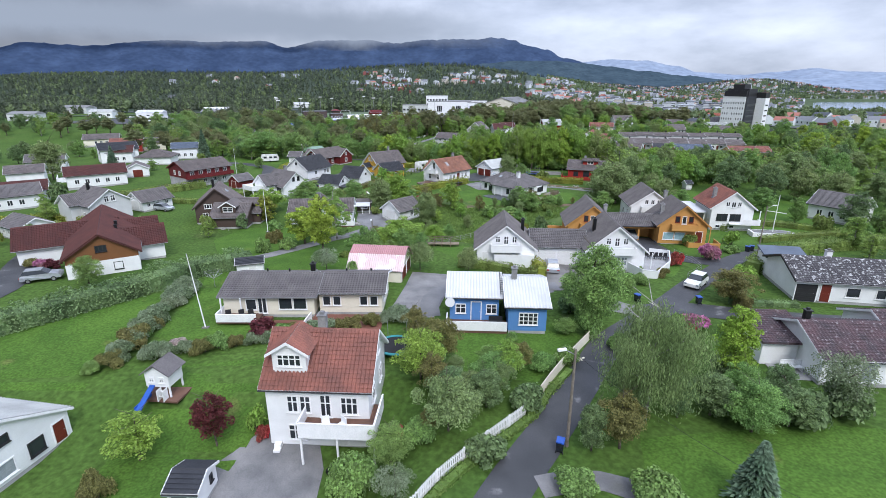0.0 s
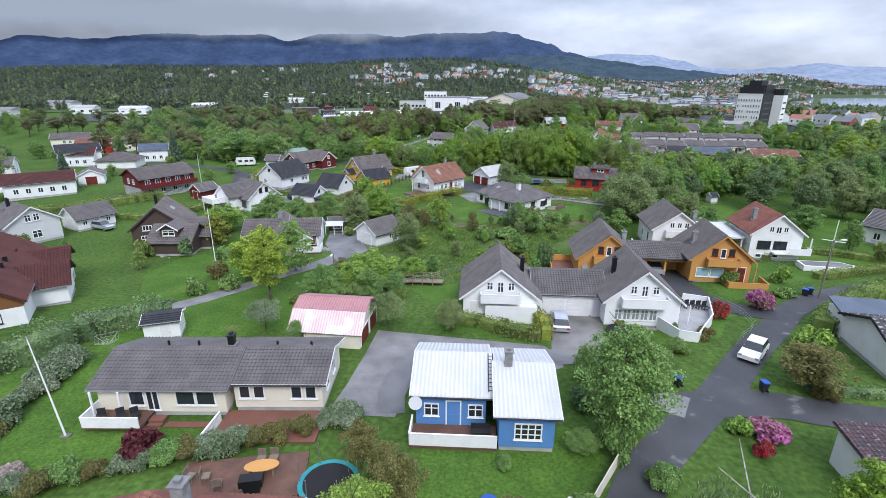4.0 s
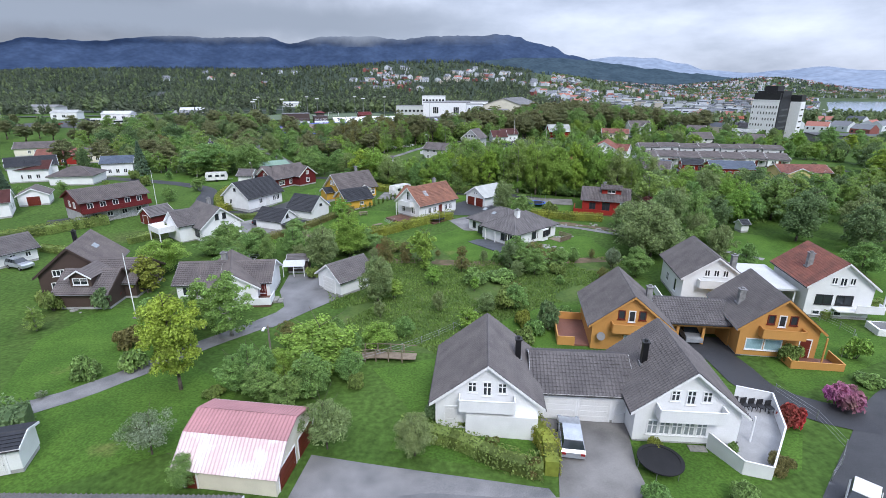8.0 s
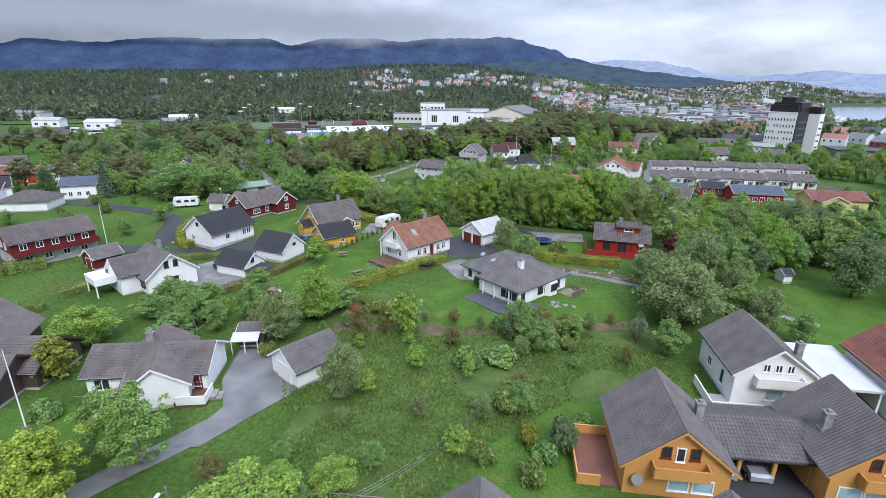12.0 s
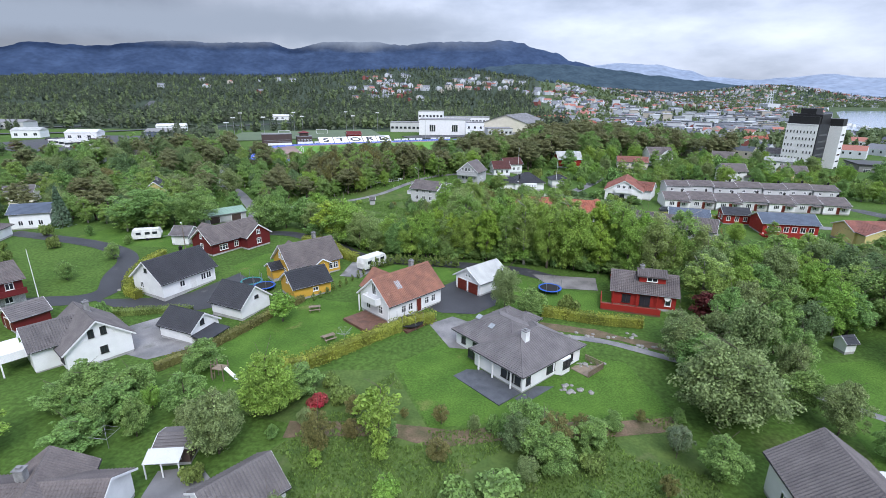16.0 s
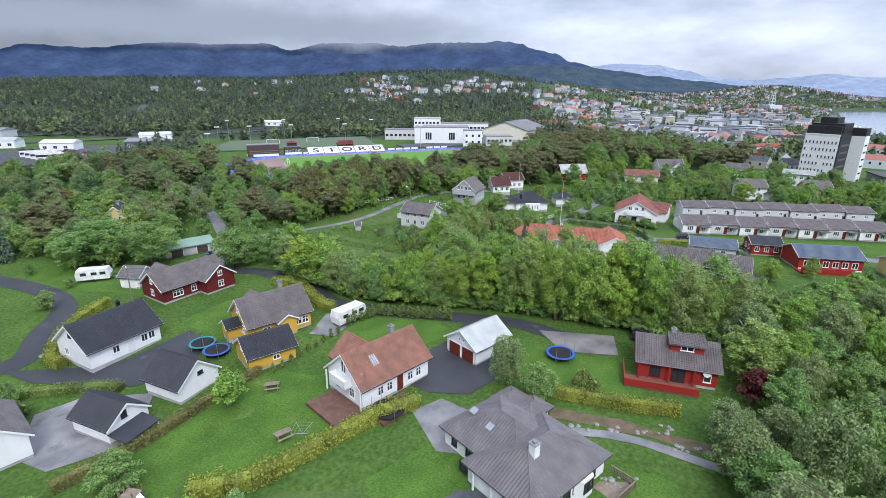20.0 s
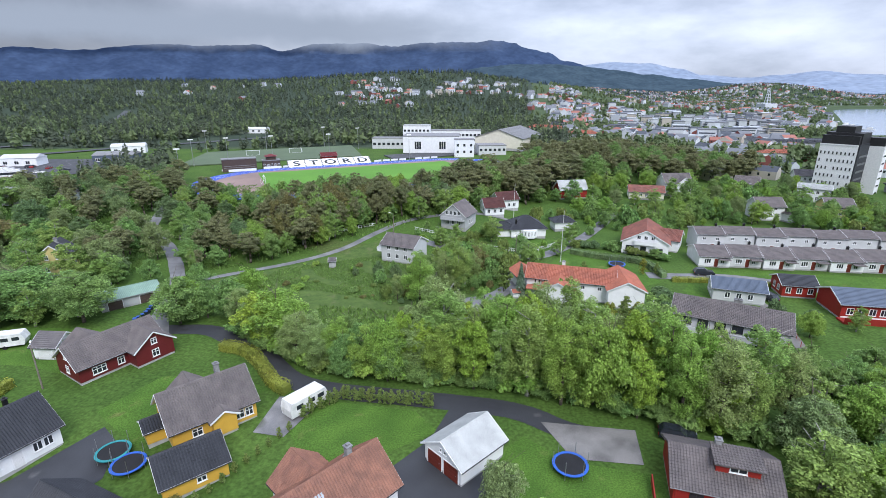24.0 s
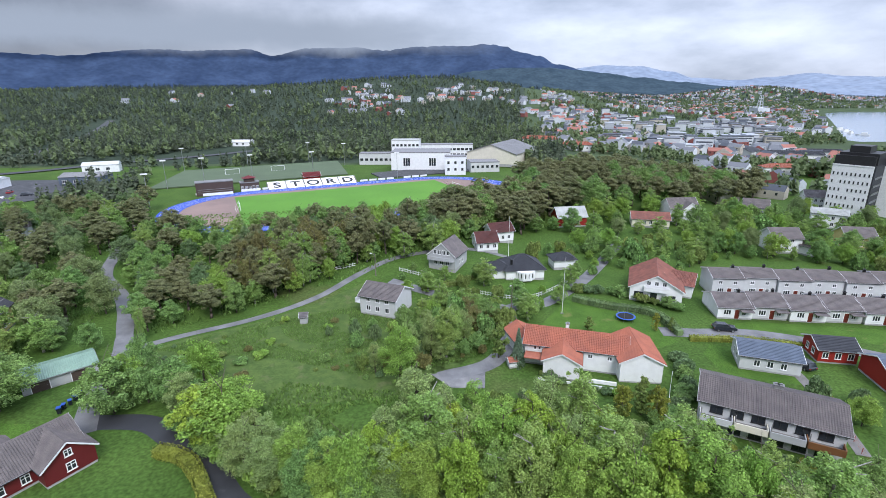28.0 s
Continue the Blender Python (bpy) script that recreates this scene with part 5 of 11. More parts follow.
# ---- blue bungalow ----
c = thing("house", 6.1, 49.6, -3, None, "blue wooden bungalow with white metal roof", "house")
gable_body(c, 5.9, 7.6, 3.05, 0.37, M_BLUE, M_WHITEMETAL, 0.4, "metal", M_TRIM, x=-2.7, y=0.5)
gable_body(c, 4.6, 9.1, 3.0, 0.32, M_BLUE, M_WHITEMETAL, 0.4, "metal", M_TRIM, x=2.6, y=-0.7)
for u, y, z, w, h, nx, ny in ((2.7, -4.86, 1.0, 1.9, 1.35, 4, 3), (-4.1, -2.91, 1.2, 1.1, 1.1, 2, 2), (-0.9, -2.91, 1.2, 1.1, 1.1, 2, 2)):
    o = opening(c, "a", u, z, w, h, nx, ny, "w", 0, 0)
    o.matrix_basis = pose(u, y, z)
o = opening(c, "a", -2.5, 0.5, 0.95, 2.0, 1, 1, "w", 0, 0, doors=M_BLUE)
o.matrix_basis = pose(-2.5, -2.91, 0.5)
slab_part(c, "terrace", -5.5, -5.0, 0.6, -2.95, -0.2, 0.5, M_DECK)
railing(c, [(-5.5, -3.0), (-5.5, -5.0), (0.6, -5.0)], 0.3, 0.95, M_TRIM)
chimney(c, 1.5, -0.9, 4.0, 5.6, 0.55, 0.55, M_CHIMNEY)
for k, y in enumerate((-1.6, -2.2, -2.8)):
    part("chimney_step", Solid().box(1.2, y - 0.25, 3.9 - 0.19 * k, 1.8, y, 4.0 - 0.19 * k).made("chimney_step", M_GREYTRIM), c)
lad = Solid()
for px in (0.02, 0.36):
    lad.tube((px, -2.9, 3.4), (px, 0.3, 4.62), 0.035, n=5)
for k in range(10):
    lad.tube((0.02, -2.8 + 0.32 * k, 3.44 + 0.122 * k), (0.36, -2.8 + 0.32 * k, 3.44 + 0.122 * k), 0.025, n=5)
part("ladder", lad.made("ladder", M_BLACKMETAL), c, "black roof ladder")
part("satellite_dish", Solid().tube((-5.2, -3.3, 2.6), (-5.2, -3.55, 2.7), 0.45, 0.5, 14).made("satellite_dish", M_PALEGREY), c)
part("bench", Solid().box(-1.2, -4.3, 0.5, 0.2, -3.7, 0.95).box(-1.2, -3.8, 0.95, 0.2, -3.7, 1.35).made("bench", M_BLACKTRIM), c)

# ---- gambrel garage ----
g1 = thing("garage", -8.3, 62.0, -7, 0.6, "cream garage with faded pink gambrel metal roof", "garage")
gl, gw, ghe, gbr, gtop = 7.4, 7.2, 2.3, 3.9, 4.5
part("foundation", Solid().box(-gl / 2 + 0.3, -gw / 2 + 0.3, -1, gl / 2 - 0.3, gw / 2 - 0.3, 0.2).made("foundation", M_FOUNDATION), g1)
prof = [(-gw / 2 + 0.3, 0.2), (gw / 2 - 0.3, 0.2), (gw / 2 - 0.3, ghe + 0.15), (gw / 2 - 1.9, gbr - 0.1), (0, gtop - 0.1), (-gw / 2 + 1.9, gbr - 0.1), (-gw / 2 + 0.3, ghe + 0.15)]
n = len(prof)
part("wall", Solid().add([(s * (gl / 2 - 0.3), y, z) for s in (-1, 1) for y, z in prof], [tuple(range(n - 1, -1, -1)), tuple(range(n, 2 * n))] + [(i, (i + 1) % n, n + (i + 1) % n, n + i) for i in range(n)]).made("wall", M_CREAM), g1)
for k in (-1, 1):
    so, so2 = Solid(), Solid()
    q0, q1, q2 = (k * gw / 2, ghe), (k * (gw / 2 - 1.8), gbr), (0, gtop)
    s = -k
    quad = [(s * -gl / 2, *q0), (s * gl / 2, *q0), (s * gl / 2, *q1), (s * -gl / 2, *q1)]
    quad2 = [(s * -gl / 2, *q1), (s * gl / 2, *q1), (s * gl / 2, *q2), (s * -gl / 2, *q2)]
    if k > 0:
        quad, quad2 = [(x, y, z) for x, y, z in quad], [(x, y, z) for x, y, z in quad2]
    ribs(so.slab(quad, 0.1), *quad, pitch=0.26)
    ribs(so2.slab(quad2, 0.1), *quad2, pitch=0.26)
    part("roof", so.made("roof", M_PINKMETAL), g1, "faded pink metal sheet")
    part("roof", so2.made("roof", M_PINKTOP), g1, "pinkish red metal sheet")
for u in (-1.55, 1.55):
    opening(g1, "2", u, 0.15, 2.5, 2.1, 1, 1, "w", gl - 0.6, gw - 0.6, doors=M_REDDOOR)
opening(g1, "a", -2.6, 0.2, 0.9, 2.0, 1, 1, "w", gl - 0.6, gw - 0.6, doors=M_REDDOOR)

# ---- twin white houses with linked garage ----
WIN3 = [("2", -1.15, 4.0, 0.7, 0.95, 2, 2, "w"), ("2", 0.0, 3.75, 0.7, 1.25, 2, 2, "w"), ("2", 1.15, 4.0, 0.7, 0.95, 2, 2, "w")]
d = house("house", 9.1, 69.6, -94, 9.0, 8.9, 2.95, 0.8, M_WHITE, M_GREYTILE, "white gabled wooden house with grey tiled roof", gz=0.35, windows=WIN3 + [("2", 2.4, 1.5, 1.6, 0.5, 5, 1, "w"), ("2", -2.8, 0.6, 0.9, 2.0, M_WHITEDOOR), ("a", 0, 1.2, 1.2, 1.2, 2, 2, "w"), ("1", 0, 1.3, 1.4, 1.2, 2, 2, "w")], chimneys=[(-0.6, 2.6, 1.8, M_BLACKMETAL)])
slab_part(d, "balcony_floor", 4.05, -2.1, 5.0, 2.1, 2.85, 3.0, M_WHITE)
railing(d, [(4.1, -2.1), (5.0, -2.1), (5.0, 2.1), (4.1, 2.1)], 2.85, 1.0, M_WHITE)
slab_part(d, "bay", 4.05, -1.6, 4.9, 3.9, 0.3, 2.5, M_WHITE)
slab_part(d, "terrace", 2.0, -5.8, 4.6, -3.9, -0.3, 0.2, M_REDDECK, "brown wooden terrace")
e = house("house", 24.3, 68.7, -94, 9.0, 8.7, 2.95, 0.84, M_WHITE, M_GREYTILE, "white gabled wooden house with balcony", gz=0.35, windows=WIN3 + [("2", -2.5 + 0.92 * k, 0.95, 0.85, 1.3, 2, 2, "c") for k in range(5)] + [("a", 1.5, 1.3, 1.0, 1.0, 2, 2, "w"), ("1", 0, 1.3, 1.4, 1.2, 2, 2, "w")], chimneys=[(-0.2, -2.3, 1.9, M_BLACKMETAL)])
slab_part(e, "balcony_floor", 4.05, -2.4, 5.0, 2.4, 2.75, 2.9, M_WHITE)
railing(e, [(4.1, -2.4), (5.0, -2.4), (5.0, 2.4), (4.1, 2.4)], 2.75, 1.0, M_WHITE)
deck = [(4.4, 1.6), (7.3, 2.8), (7.8, 4.5), (3.3, 7.75), (-1.25, 9.2), (-2.1, 6.6), (-1.1, 4.0), (4.2, 4.0)]
part("terrace", Solid().prism(deck, -1.0, 0.62).made("terrace", M_GREYDECK), e, "raised terrace with pale slabs")
railing(e, deck[:6], -0.8, 2.4, M_WHITE)
part("steps", Solid().box(4.3, 0.2, -0.6, 5.6, 1.5, 0.0).box(4.3, 0.2, 0.0, 5.0, 1.5, 0.3).made("steps", M_STONE), e)
for k in range(5):
    garden_chair(30.2 + 0.62 * k, 68.6 - 0.12 * k, 0.97, 10, M_BLACKTRIM)
part("porch_post", Solid().box(3.9, 4.9, 0.45, 4.0, 5.0, 2.9).made("porch_post", M_TRIM), e)
g = house("garage", 17.0, 70.6, -4, 8.4, 7.2, 2.75, 0.5, M_WHITE, M_GREYTILE, "white double garage linking two houses", "garage", gz=0.35, ov=0.35, windows=[("a", -1.75, 0.15, 2.5, 2.1, M_WHITEDOOR), ("a", 1.0, 0.15, 2.5, 2.1, M_WHITEDOOR), ("a", 3.1, 0.15, 0.9, 2.0, M_WHITEDOOR)])

# ---- orange houses with open garages ----
WINO = [("2", -1.05, 4.0, 0.75, 1.05, 1, 1, "r"), ("2", 0.0, 3.75, 0.7, 1.3, 1, 1, "w"), ("2", 1.05, 4.0, 0.75, 1.05, 1, 1, "r")]
o1 = house("house", 25.5, 83.7, -97, 9.0, 8.7, 3.1, 0.82, M_ORANGE, M_GREYTILE, "orange-stained wooden house with grey roof", gz=-0.4, trim=M_ORANGE, windows=WINO + [("2", 0.2, 1.0, 1.6, 1.2, 1, 1, "t"), ("2", 2.0, 1.0, 1.6, 1.2, 1, 1, "t"), ("1", 0, 1.2, 1.2, 1.2, 2, 1, "w")], chimneys=[(-1.0, 2.9, 1.5, M_CHIMNEY)])
slab_part(o1, "balcony_floor", 4.05, -2.0, 5.0, 2.0, 2.85, 3.0, M_ORANGE)
railing(o1, [(4.1, -2.0), (5.0, -2.0), (5.0, 2.0), (4.1, 2.0)], 2.8, 0.95, M_ORANGE)
slab_part(o1, "terrace", -2.6, -7.3, 3.6, -3.9, -0.4, 0.45, M_REDDECK, "raised wooden terrace")
railing(o1, [(-2.6, -4.0), (-2.6, -7.3), (3.6, -7.3), (3.6, -5.5)], 0.3, 1.0, M_ORANGE)
part("steps", Solid().box(3.6, -6.3, -0.4, 4.6, -5.0, 0.0).box(3.6, -6.3, 0.0, 4.1, -5.0, 0.25).made("steps", M_DECK), o1)
part("satellite_dish", Solid().tube((4.3, -3.0, 2.0), (4.5, -3.0, 2.1), 0.4, 0.45, 14).made("satellite_dish", M_GREYTRIM), o1)
o2 = house("house", 40.3, 82.4, -98, 9.0, 8.4, 3.3, 0.84, M_ORANGE, M_GREYTILE, "orange-stained wooden house with terrace", gz=-0.2, trim=M_ORANGE, windows=WINO + [("2", -2.2, 1.0, 1.7, 1.3, 1, 1, "t"), ("2", -0.4, 1.0, 1.7, 1.3, 1, 1, "t"), ("2", 2.6, 0.5, 1.0, 2.0, M_REDDOOR), ("1", 0, 1.2, 1.2, 1.2, 2, 1, "w")], chimneys=[(0.3, -2.6, 1.5, M_CHIMNEY)])
slab_part(o2, "balcony_floor", 4.05, -2.0, 5.0, 2.0, 2.85, 3.0, M_ORANGE)
railing(o2, [(4.1, -2.0), (5.0, -2.0), (5.0, 2.0), (4.1, 2.0)], 2.8, 0.95, M_ORANGE)
slab_part(o2, "terrace", 4.0, 0.4, 6.4, 5.2, -0.4, 0.45, M_REDDECK, "raised wooden terrace")
railing(o2, [(4.2, 0.4), (6.4, 0.4), (6.4, 5.2), (3.6, 5.2)], 0.3, 0.95, M_ORANGE)
part("porch_post", Solid().box(4.9, 3.9, 0.4, 5.02, 4.02, 3.3).made("porch_post", M_ORANGE), o2)
og = thing("garage", 32.6, 84.6, -6, -0.3, "open orange carport garage with grey roof", "garage")
ogw = Solid().box(-4.2, -0.2, 0, 4.2, 3.2, 2.7).box(-4.2, -3.2, 0, -4.0, -0.2, 2.7).box(4.0, -3.2, 0, 4.2, -0.2, 2.7)
for px in (-1.3, 1.4):
    ogw.box(px - 0.14, -3.2, 0, px + 0.14, -3.0, 2.3)
ogw.box(-4.0, -3.2, 2.25, 4.0, -3.0, 2.7)
part("wall", ogw.made("wall", M_ORANGE), og)
so = Solid().slab([(-4.7, -3.6, 2.75), (4.7, -3.6, 2.75), (4.7, 0, 4.2), (-4.7, 0, 4.2)], 0.14).slab([(4.7, 3.6, 2.75), (-4.7, 3.6, 2.75), (-4.7, 0, 4.2), (4.7, 0, 4.2)], 0.14)
tiles(so, (-4.7, -3.6, 2.78), (4.7, -3.6, 2.78), (4.7, 0, 4.23), (-4.7, 0, 4.23))
tiles(so, (4.7, 3.6, 2.78), (-4.7, 3.6, 2.78), (-4.7, 0, 4.23), (4.7, 0, 4.23))
part("roof", so.made("roof", M_GREYTILE), og)
part("gutter", Solid().tube((-4.7, -3.65, 2.72), (4.7, -3.65, 2.72), 0.07).made("gutter", M_BLACKTRIM), og)

# ---- white houses behind ----
v1 = house("house", 40.3, 95.9, -97, 9.6, 8.4, 3.75, 0.72, M_WHITE, M_GREYTILE, "white gabled house with grey tiled roof and terrace", windows=[("2", -1.0, 4.2, 0.7, 0.9, 2, 1, "w"), ("2", 0.1, 4.2, 0.7, 0.9, 2, 1, "w"), ("2", 1.2, 4.2, 0.7, 0.9, 2, 1, "w"), ("2", 0.2, 1.0, 1.7, 1.2, 1, 1, "t"), ("2", 2.1, 1.0, 1.7, 1.2, 1, 1, "t"), ("a", -1.5, 1.2, 1.0, 1.2, 2, 1, "w"), ("a", 1.8, 1.0, 0.9, 1.8, 1, 1, "w")], chimneys=[(1.8, 3.0, 1.7, M_CHIMNEY)])
slab_part(v1, "balcony_floor", 4.3, -2.0, 5.2, 2.4, 2.9, 3.05, M_WHITE)
railing(v1, [(4.4, -2.0), (5.2, -2.0), (5.2, 2.4), (4.4, 2.4)], 2.85, 1.0, M_WHITE)
slab_part(v1, "terrace", 3.0, -6.0, 5.6, -1.2, -0.3, 0.4, M_GREYDECK, "paved terrace")
railing(v1, [(0.8, -6.0), (5.6, -6.0), (5.6, -1.2)], 0.2, 0.95, M_WHITE)
w1 = house("house", 54.1, 92.7, -98, 9.4, 8.2, 4.0, 0.78, M_WHITE, M_REDTILE, "white gabled house with red tiled roof", windows=[("2", -1.0, 4.5, 0.7, 0.9, 2, 1, "w"), ("2", 0.0, 4.3, 0.8, 1.1, 2, 1, "w"), ("2", 1.0, 4.5, 0.7, 0.9, 2, 1, "w"), ("2", -1.7, 1.8, 1.9, 1.3, 2, 1, "b"), ("2", 0.6, 1.8, 1.9, 1.3, 2, 1, "b"), ("2", -2.2, 0.4, 0.9, 0.6, 1, 1, "w"), ("2", 0.2, 0.4, 0.9, 0.6, 1, 1, "w")], chimneys=[(0.6, -2.2, 1.7, M_CHIMNEY)])
slab_part(w1, "balcony_floor", 4.2, -0.5, 5.3, 4.6, 1.3, 1.45, M_WHITE)
railing(w1, [(4.2, 4.6), (5.3, 4.6), (5.3, 1.5)], 1.3, 0.95, M_WHITE)
part("porch_post", Solid().box(5.1, 4.3, 1.4, 5.25, 4.45, 4.0).made("porch_post", M_TRIM), w1)
cp = thing("carport", 47.4, 95.0, -8, None, "flat white carport between two houses", "carport")
part("roof", Solid().box(-2.9, -4.6, 2.9, 2.9, 4.6, 3.15).made("roof", M_WHITEMETAL), cp)
for px in (-2.6, 0.2, 2.6):
    part("post", Solid().box(px - 0.1, -4.4, 0, px + 0.1, -4.2, 2.9).made("post", M_TRIM), cp)
part("rear_wall", Solid().box(-2.8, 4.2, 0, 2.8, 4.4, 2.9).made("rear_wall", M_WHITE), cp)

# ---- grey-roofed bungalow, its garage and shed ----
gb = thing("house", -23.9, 95.4, 6, None, "white bungalow with grey tiled cross-gabled roof", "house")
gable_body(gb, 12.6, 6.8, 2.45, 0.6, M_WHITE, M_BROWNGREYTILE, 0.4)
gable_body(gb, 10.4, 6.6, 2.35, 0.72, M_WHITE, M_BROWNGREYTILE, 0.4, x=0.7, y=-1.0, yaw=-74)
for u, z, w in ((-4.4, 0.9, 1.6), (4.9, 0.9, 0.8)):
    opening(gb, "a", u, z, w, 1.3, 2, 1, "w", 0, 6.0)
opening(gb, "a", 5.0, 0.4, 0.9, 2.0, 1, 1, "w", 0, 6.0, doors=M_REDDOOR)
slab_part(gb, "porch", 3.4, -5.4, 6.4, -3.0, -0.3, 0.55, M_DECK, "tiled porch")
railing(gb, [(3.6, -5.4), (6.4, -5.4), (6.4, -3.0)], 0.3, 0.9, M_WHITE)
part("steps", Solid().box(6.4, -4.4, -0.2, 7.6, -3.0, 0.15).box(6.4, -4.4, 0.15, 7.0, -3.0, 0.4).made("steps", M_STONE), gb)
chimney(gb, -0.6, 0.5, 4.0, 5.5, 0.7, 0.6)
house("garage", -8.5, 97.5, 48, 6.4, 5.8, 2.1, 0.68, M_WHITE, M_GREYTILE, "white garage with steep grey tiled roof", "garage", windows=[("1", 0.0, 0.1, 2.6, 2.0, M_WHITEDOOR), ("a", 0.5, 1.0, 0.9, 0.8, 2, 1, "w")], ov=0.35)
house("shed", -17.0, 104.0, 6, 3.4, 3.2, 2.0, 0.35, M_BROWN, M_GREYTILE, "small garden shed with pale lean-to", "shed", ov=0.2, style="plain", windows=[("a", 0, 0.8, 1.4, 0.8, 2, 1, "w")])
slt = thing("greenhouse", -17.1, 101.8, 6, None, "small lean-to with white sheet roof", "greenhouse")
part("roof", Solid().slab([(-1.6, -0.9, 1.7), (1.6, -0.9, 1.7), (1.6, 0.6, 2.2), (-1.6, 0.6, 2.2)], 0.06).made("roof", M_WHITEMETAL), slt)
for px in (-1.5, 0, 1.5):
    part("post", Solid().box(px - 0.05, -0.85, 0, px + 0.05, -0.75, 1.68).made("post", M_TRIM), slt)

# ---- white house with charcoal roof and garages ----
f = house("house", -39.9, 146.4, 63, 11.0, 8.8, 2.75, 0.76, M_WHITE, M_DARKTILE, "long white house with charcoal tiled roof", windows=[("a", -1.5, 1.2, 1.0, 1.1, 2, 1, "w"), ("a", 2.6, 1.1, 1.0, 1.2, 2, 1, "w"), ("a", 3.7, 1.1, 1.0, 1.2, 2, 1, "w"), ("a", 0.6, 0.3, 1.0, 2.1, M_WHITEDOOR), ("1", 0.0, 4.2, 0.7, 0.7, 1, 1, "b"), ("1", -1.6, 1.2, 0.9, 1.1, 2, 1, "w"), ("2", 0, 1.2, 1.2, 1.2, 2, 1, "w")], chimneys=[(2.6, 1.3, 1.3, M_BLACKMETAL)])
house("garage", -24.5, 137.2, -24, 7.0, 6.6, 2.0, 0.82, M_WHITE, M_DARKTILE, "white garage with charcoal tiled roof", "garage", windows=[("2", 0.3, 2.6, 0.8, 0.5, 1, 1, "b"), ("b", -1.4, 0.1, 2.4, 2.0, M_WHITEDOOR), ("b", 1.4, 0.1, 2.4, 2.0, M_WHITEDOOR)], ov=0.35)
h2 = house("house", -39.8, 124.2, -39, 9.2, 8.4, 2.7, 0.8, M_WHITE, M_GREYTILE, "white gabled house with charcoal roof and balcony", windows=[("2", -0.7, 3.9, 0.7, 1.1, 2, 1, "b"), ("2", 0.7, 3.9, 0.7, 1.1, 2, 1, "b"), ("2", 0.4, 1.3, 0.9, 1.0, 2, 1, "b"), ("a", 2.2, 1.0, 1.8, 1.5, 3, 1, "b"), ("a", -1.0, 0.3, 1.2, 2.1, 2, 1, "b")], chimneys=[(-1.0, 0.6, 1.4, M_CHIMNEY)])
gable_body(h2, 7.6, 6.4, 3.2, 0.75, M_WHITE, M_GREYTILE, 0.4, x=-1.4, y=-3.0, yaw=-92)
slab_part(h2, "balcony_floor", -4.6, -9.4, -0.2, -6.4, 2.3, 2.5, M_WHITE)
railing(h2, [(-4.6, -6.6), (-4.6, -9.4), (-0.2, -9.4), (-0.2, -6.6)], 2.2, 1.05, M_TRIM)
for px, py in ((-4.5, -9.3), (-0.3, -9.3)):
    part("post", Solid().box(px - 0.08, py - 0.08, -0.3, px + 0.08, py + 0.08, 2.3).made("post", M_TRIM), h2)
slab_part(h2, "terrace", -5.2, -9.8, 3.0, -5.0, -0.3, 0.08, M_REDDECK, "red-brown terrace")
hg2 = house("garage", -29.0, 129.6, -22, 6.8, 5.4, 1.95, 0.75, M_WHITE, M_DARKTILE, "white garage with charcoal roof and lean-to", "garage", windows=[("2", -0.4, 2.4, 0.7, 0.9, 1, 1, "b")], ov=0.3)
so = Solid().slab([(3.2, -2.6, 1.6), (6.2, -2.6, 1.5), (6.2, 1.6, 1.75), (3.2, 1.6, 1.85)], 0.12)
part("lean_to_roof", so.made("lean_to_roof", M_DARKTILE), hg2)
for px, py in ((6.0, -2.4), (6.0, 1.4)):
    part("post", Solid().box(px - 0.06, py - 0.06, -0.2, px + 0.06, py + 0.06, 1.5).made("post", M_TRIM), hg2)

# ---- yellow house and garage ----
y1 = house("house", -18.2, 153.2, 41, 10.8, 8.4, 2.55, 0.84, M_YELLOW, M_BROWNGREYTILE, "yellow wooden house with grey tiled roof", windows=[("a", 2.8, 0.9, 1.2, 1.2, 2, 2, "w"), ("a", 4.0, 0.9, 1.0, 1.2, 2, 2, "w"), ("a", 0.7, 0.2, 1.0, 2.0, M_WHITEDOOR), ("a", -2.2, 0.9, 1.2, 1.1, 2, 2, "w"), ("1", -0.6, 3.6, 0.8, 1.1, 2, 2, "w"), ("1", 0.6, 3.6, 0.8, 1.1, 2, 2, "w"), ("1", -1.4, 1.0, 1.1, 1.2, 2, 2, "w"), ("1", 1.4, 1.0, 1.1, 1.2, 2, 2, "w")], chimneys=[(2.0, 0.6, 1.6, M_CHIMNEY)])
gable_body(y1, 5.4, 3.6, 2.5, 0.6, M_YELLOW, M_BROWNGREYTILE, 0.4, x=0.8, y=-2.4, yaw=-90)
gable_body(y1, 5.8, 4.8, 2.9, 0.85, M_YELLOW, M_BROWNGREYTILE, 0.4, x=-1.0, y=2.6, yaw=90)
gable_body(y1, 3.2, 3.4, 2.0, 0.6, M_YELLOW, M_DARKTILE, 0.3, x=-5.8, y=0.6)
house("garage", -15.8, 143.7, 39, 7.2, 6.4, 2.1, 0.68, M_YELLOW, M_DARKTILE, "yellow garage with dark tiled roof", "garage", windows=[("a", 0.5, 1.0, 1.0, 0.7, 2, 1, "w"), ("1", 0, 2.4, 0.7, 0.8, 1, 1, "w"), ("2", 0, 0.1, 2.4, 2.0, M_WHITEDOOR)], ov=0.35)

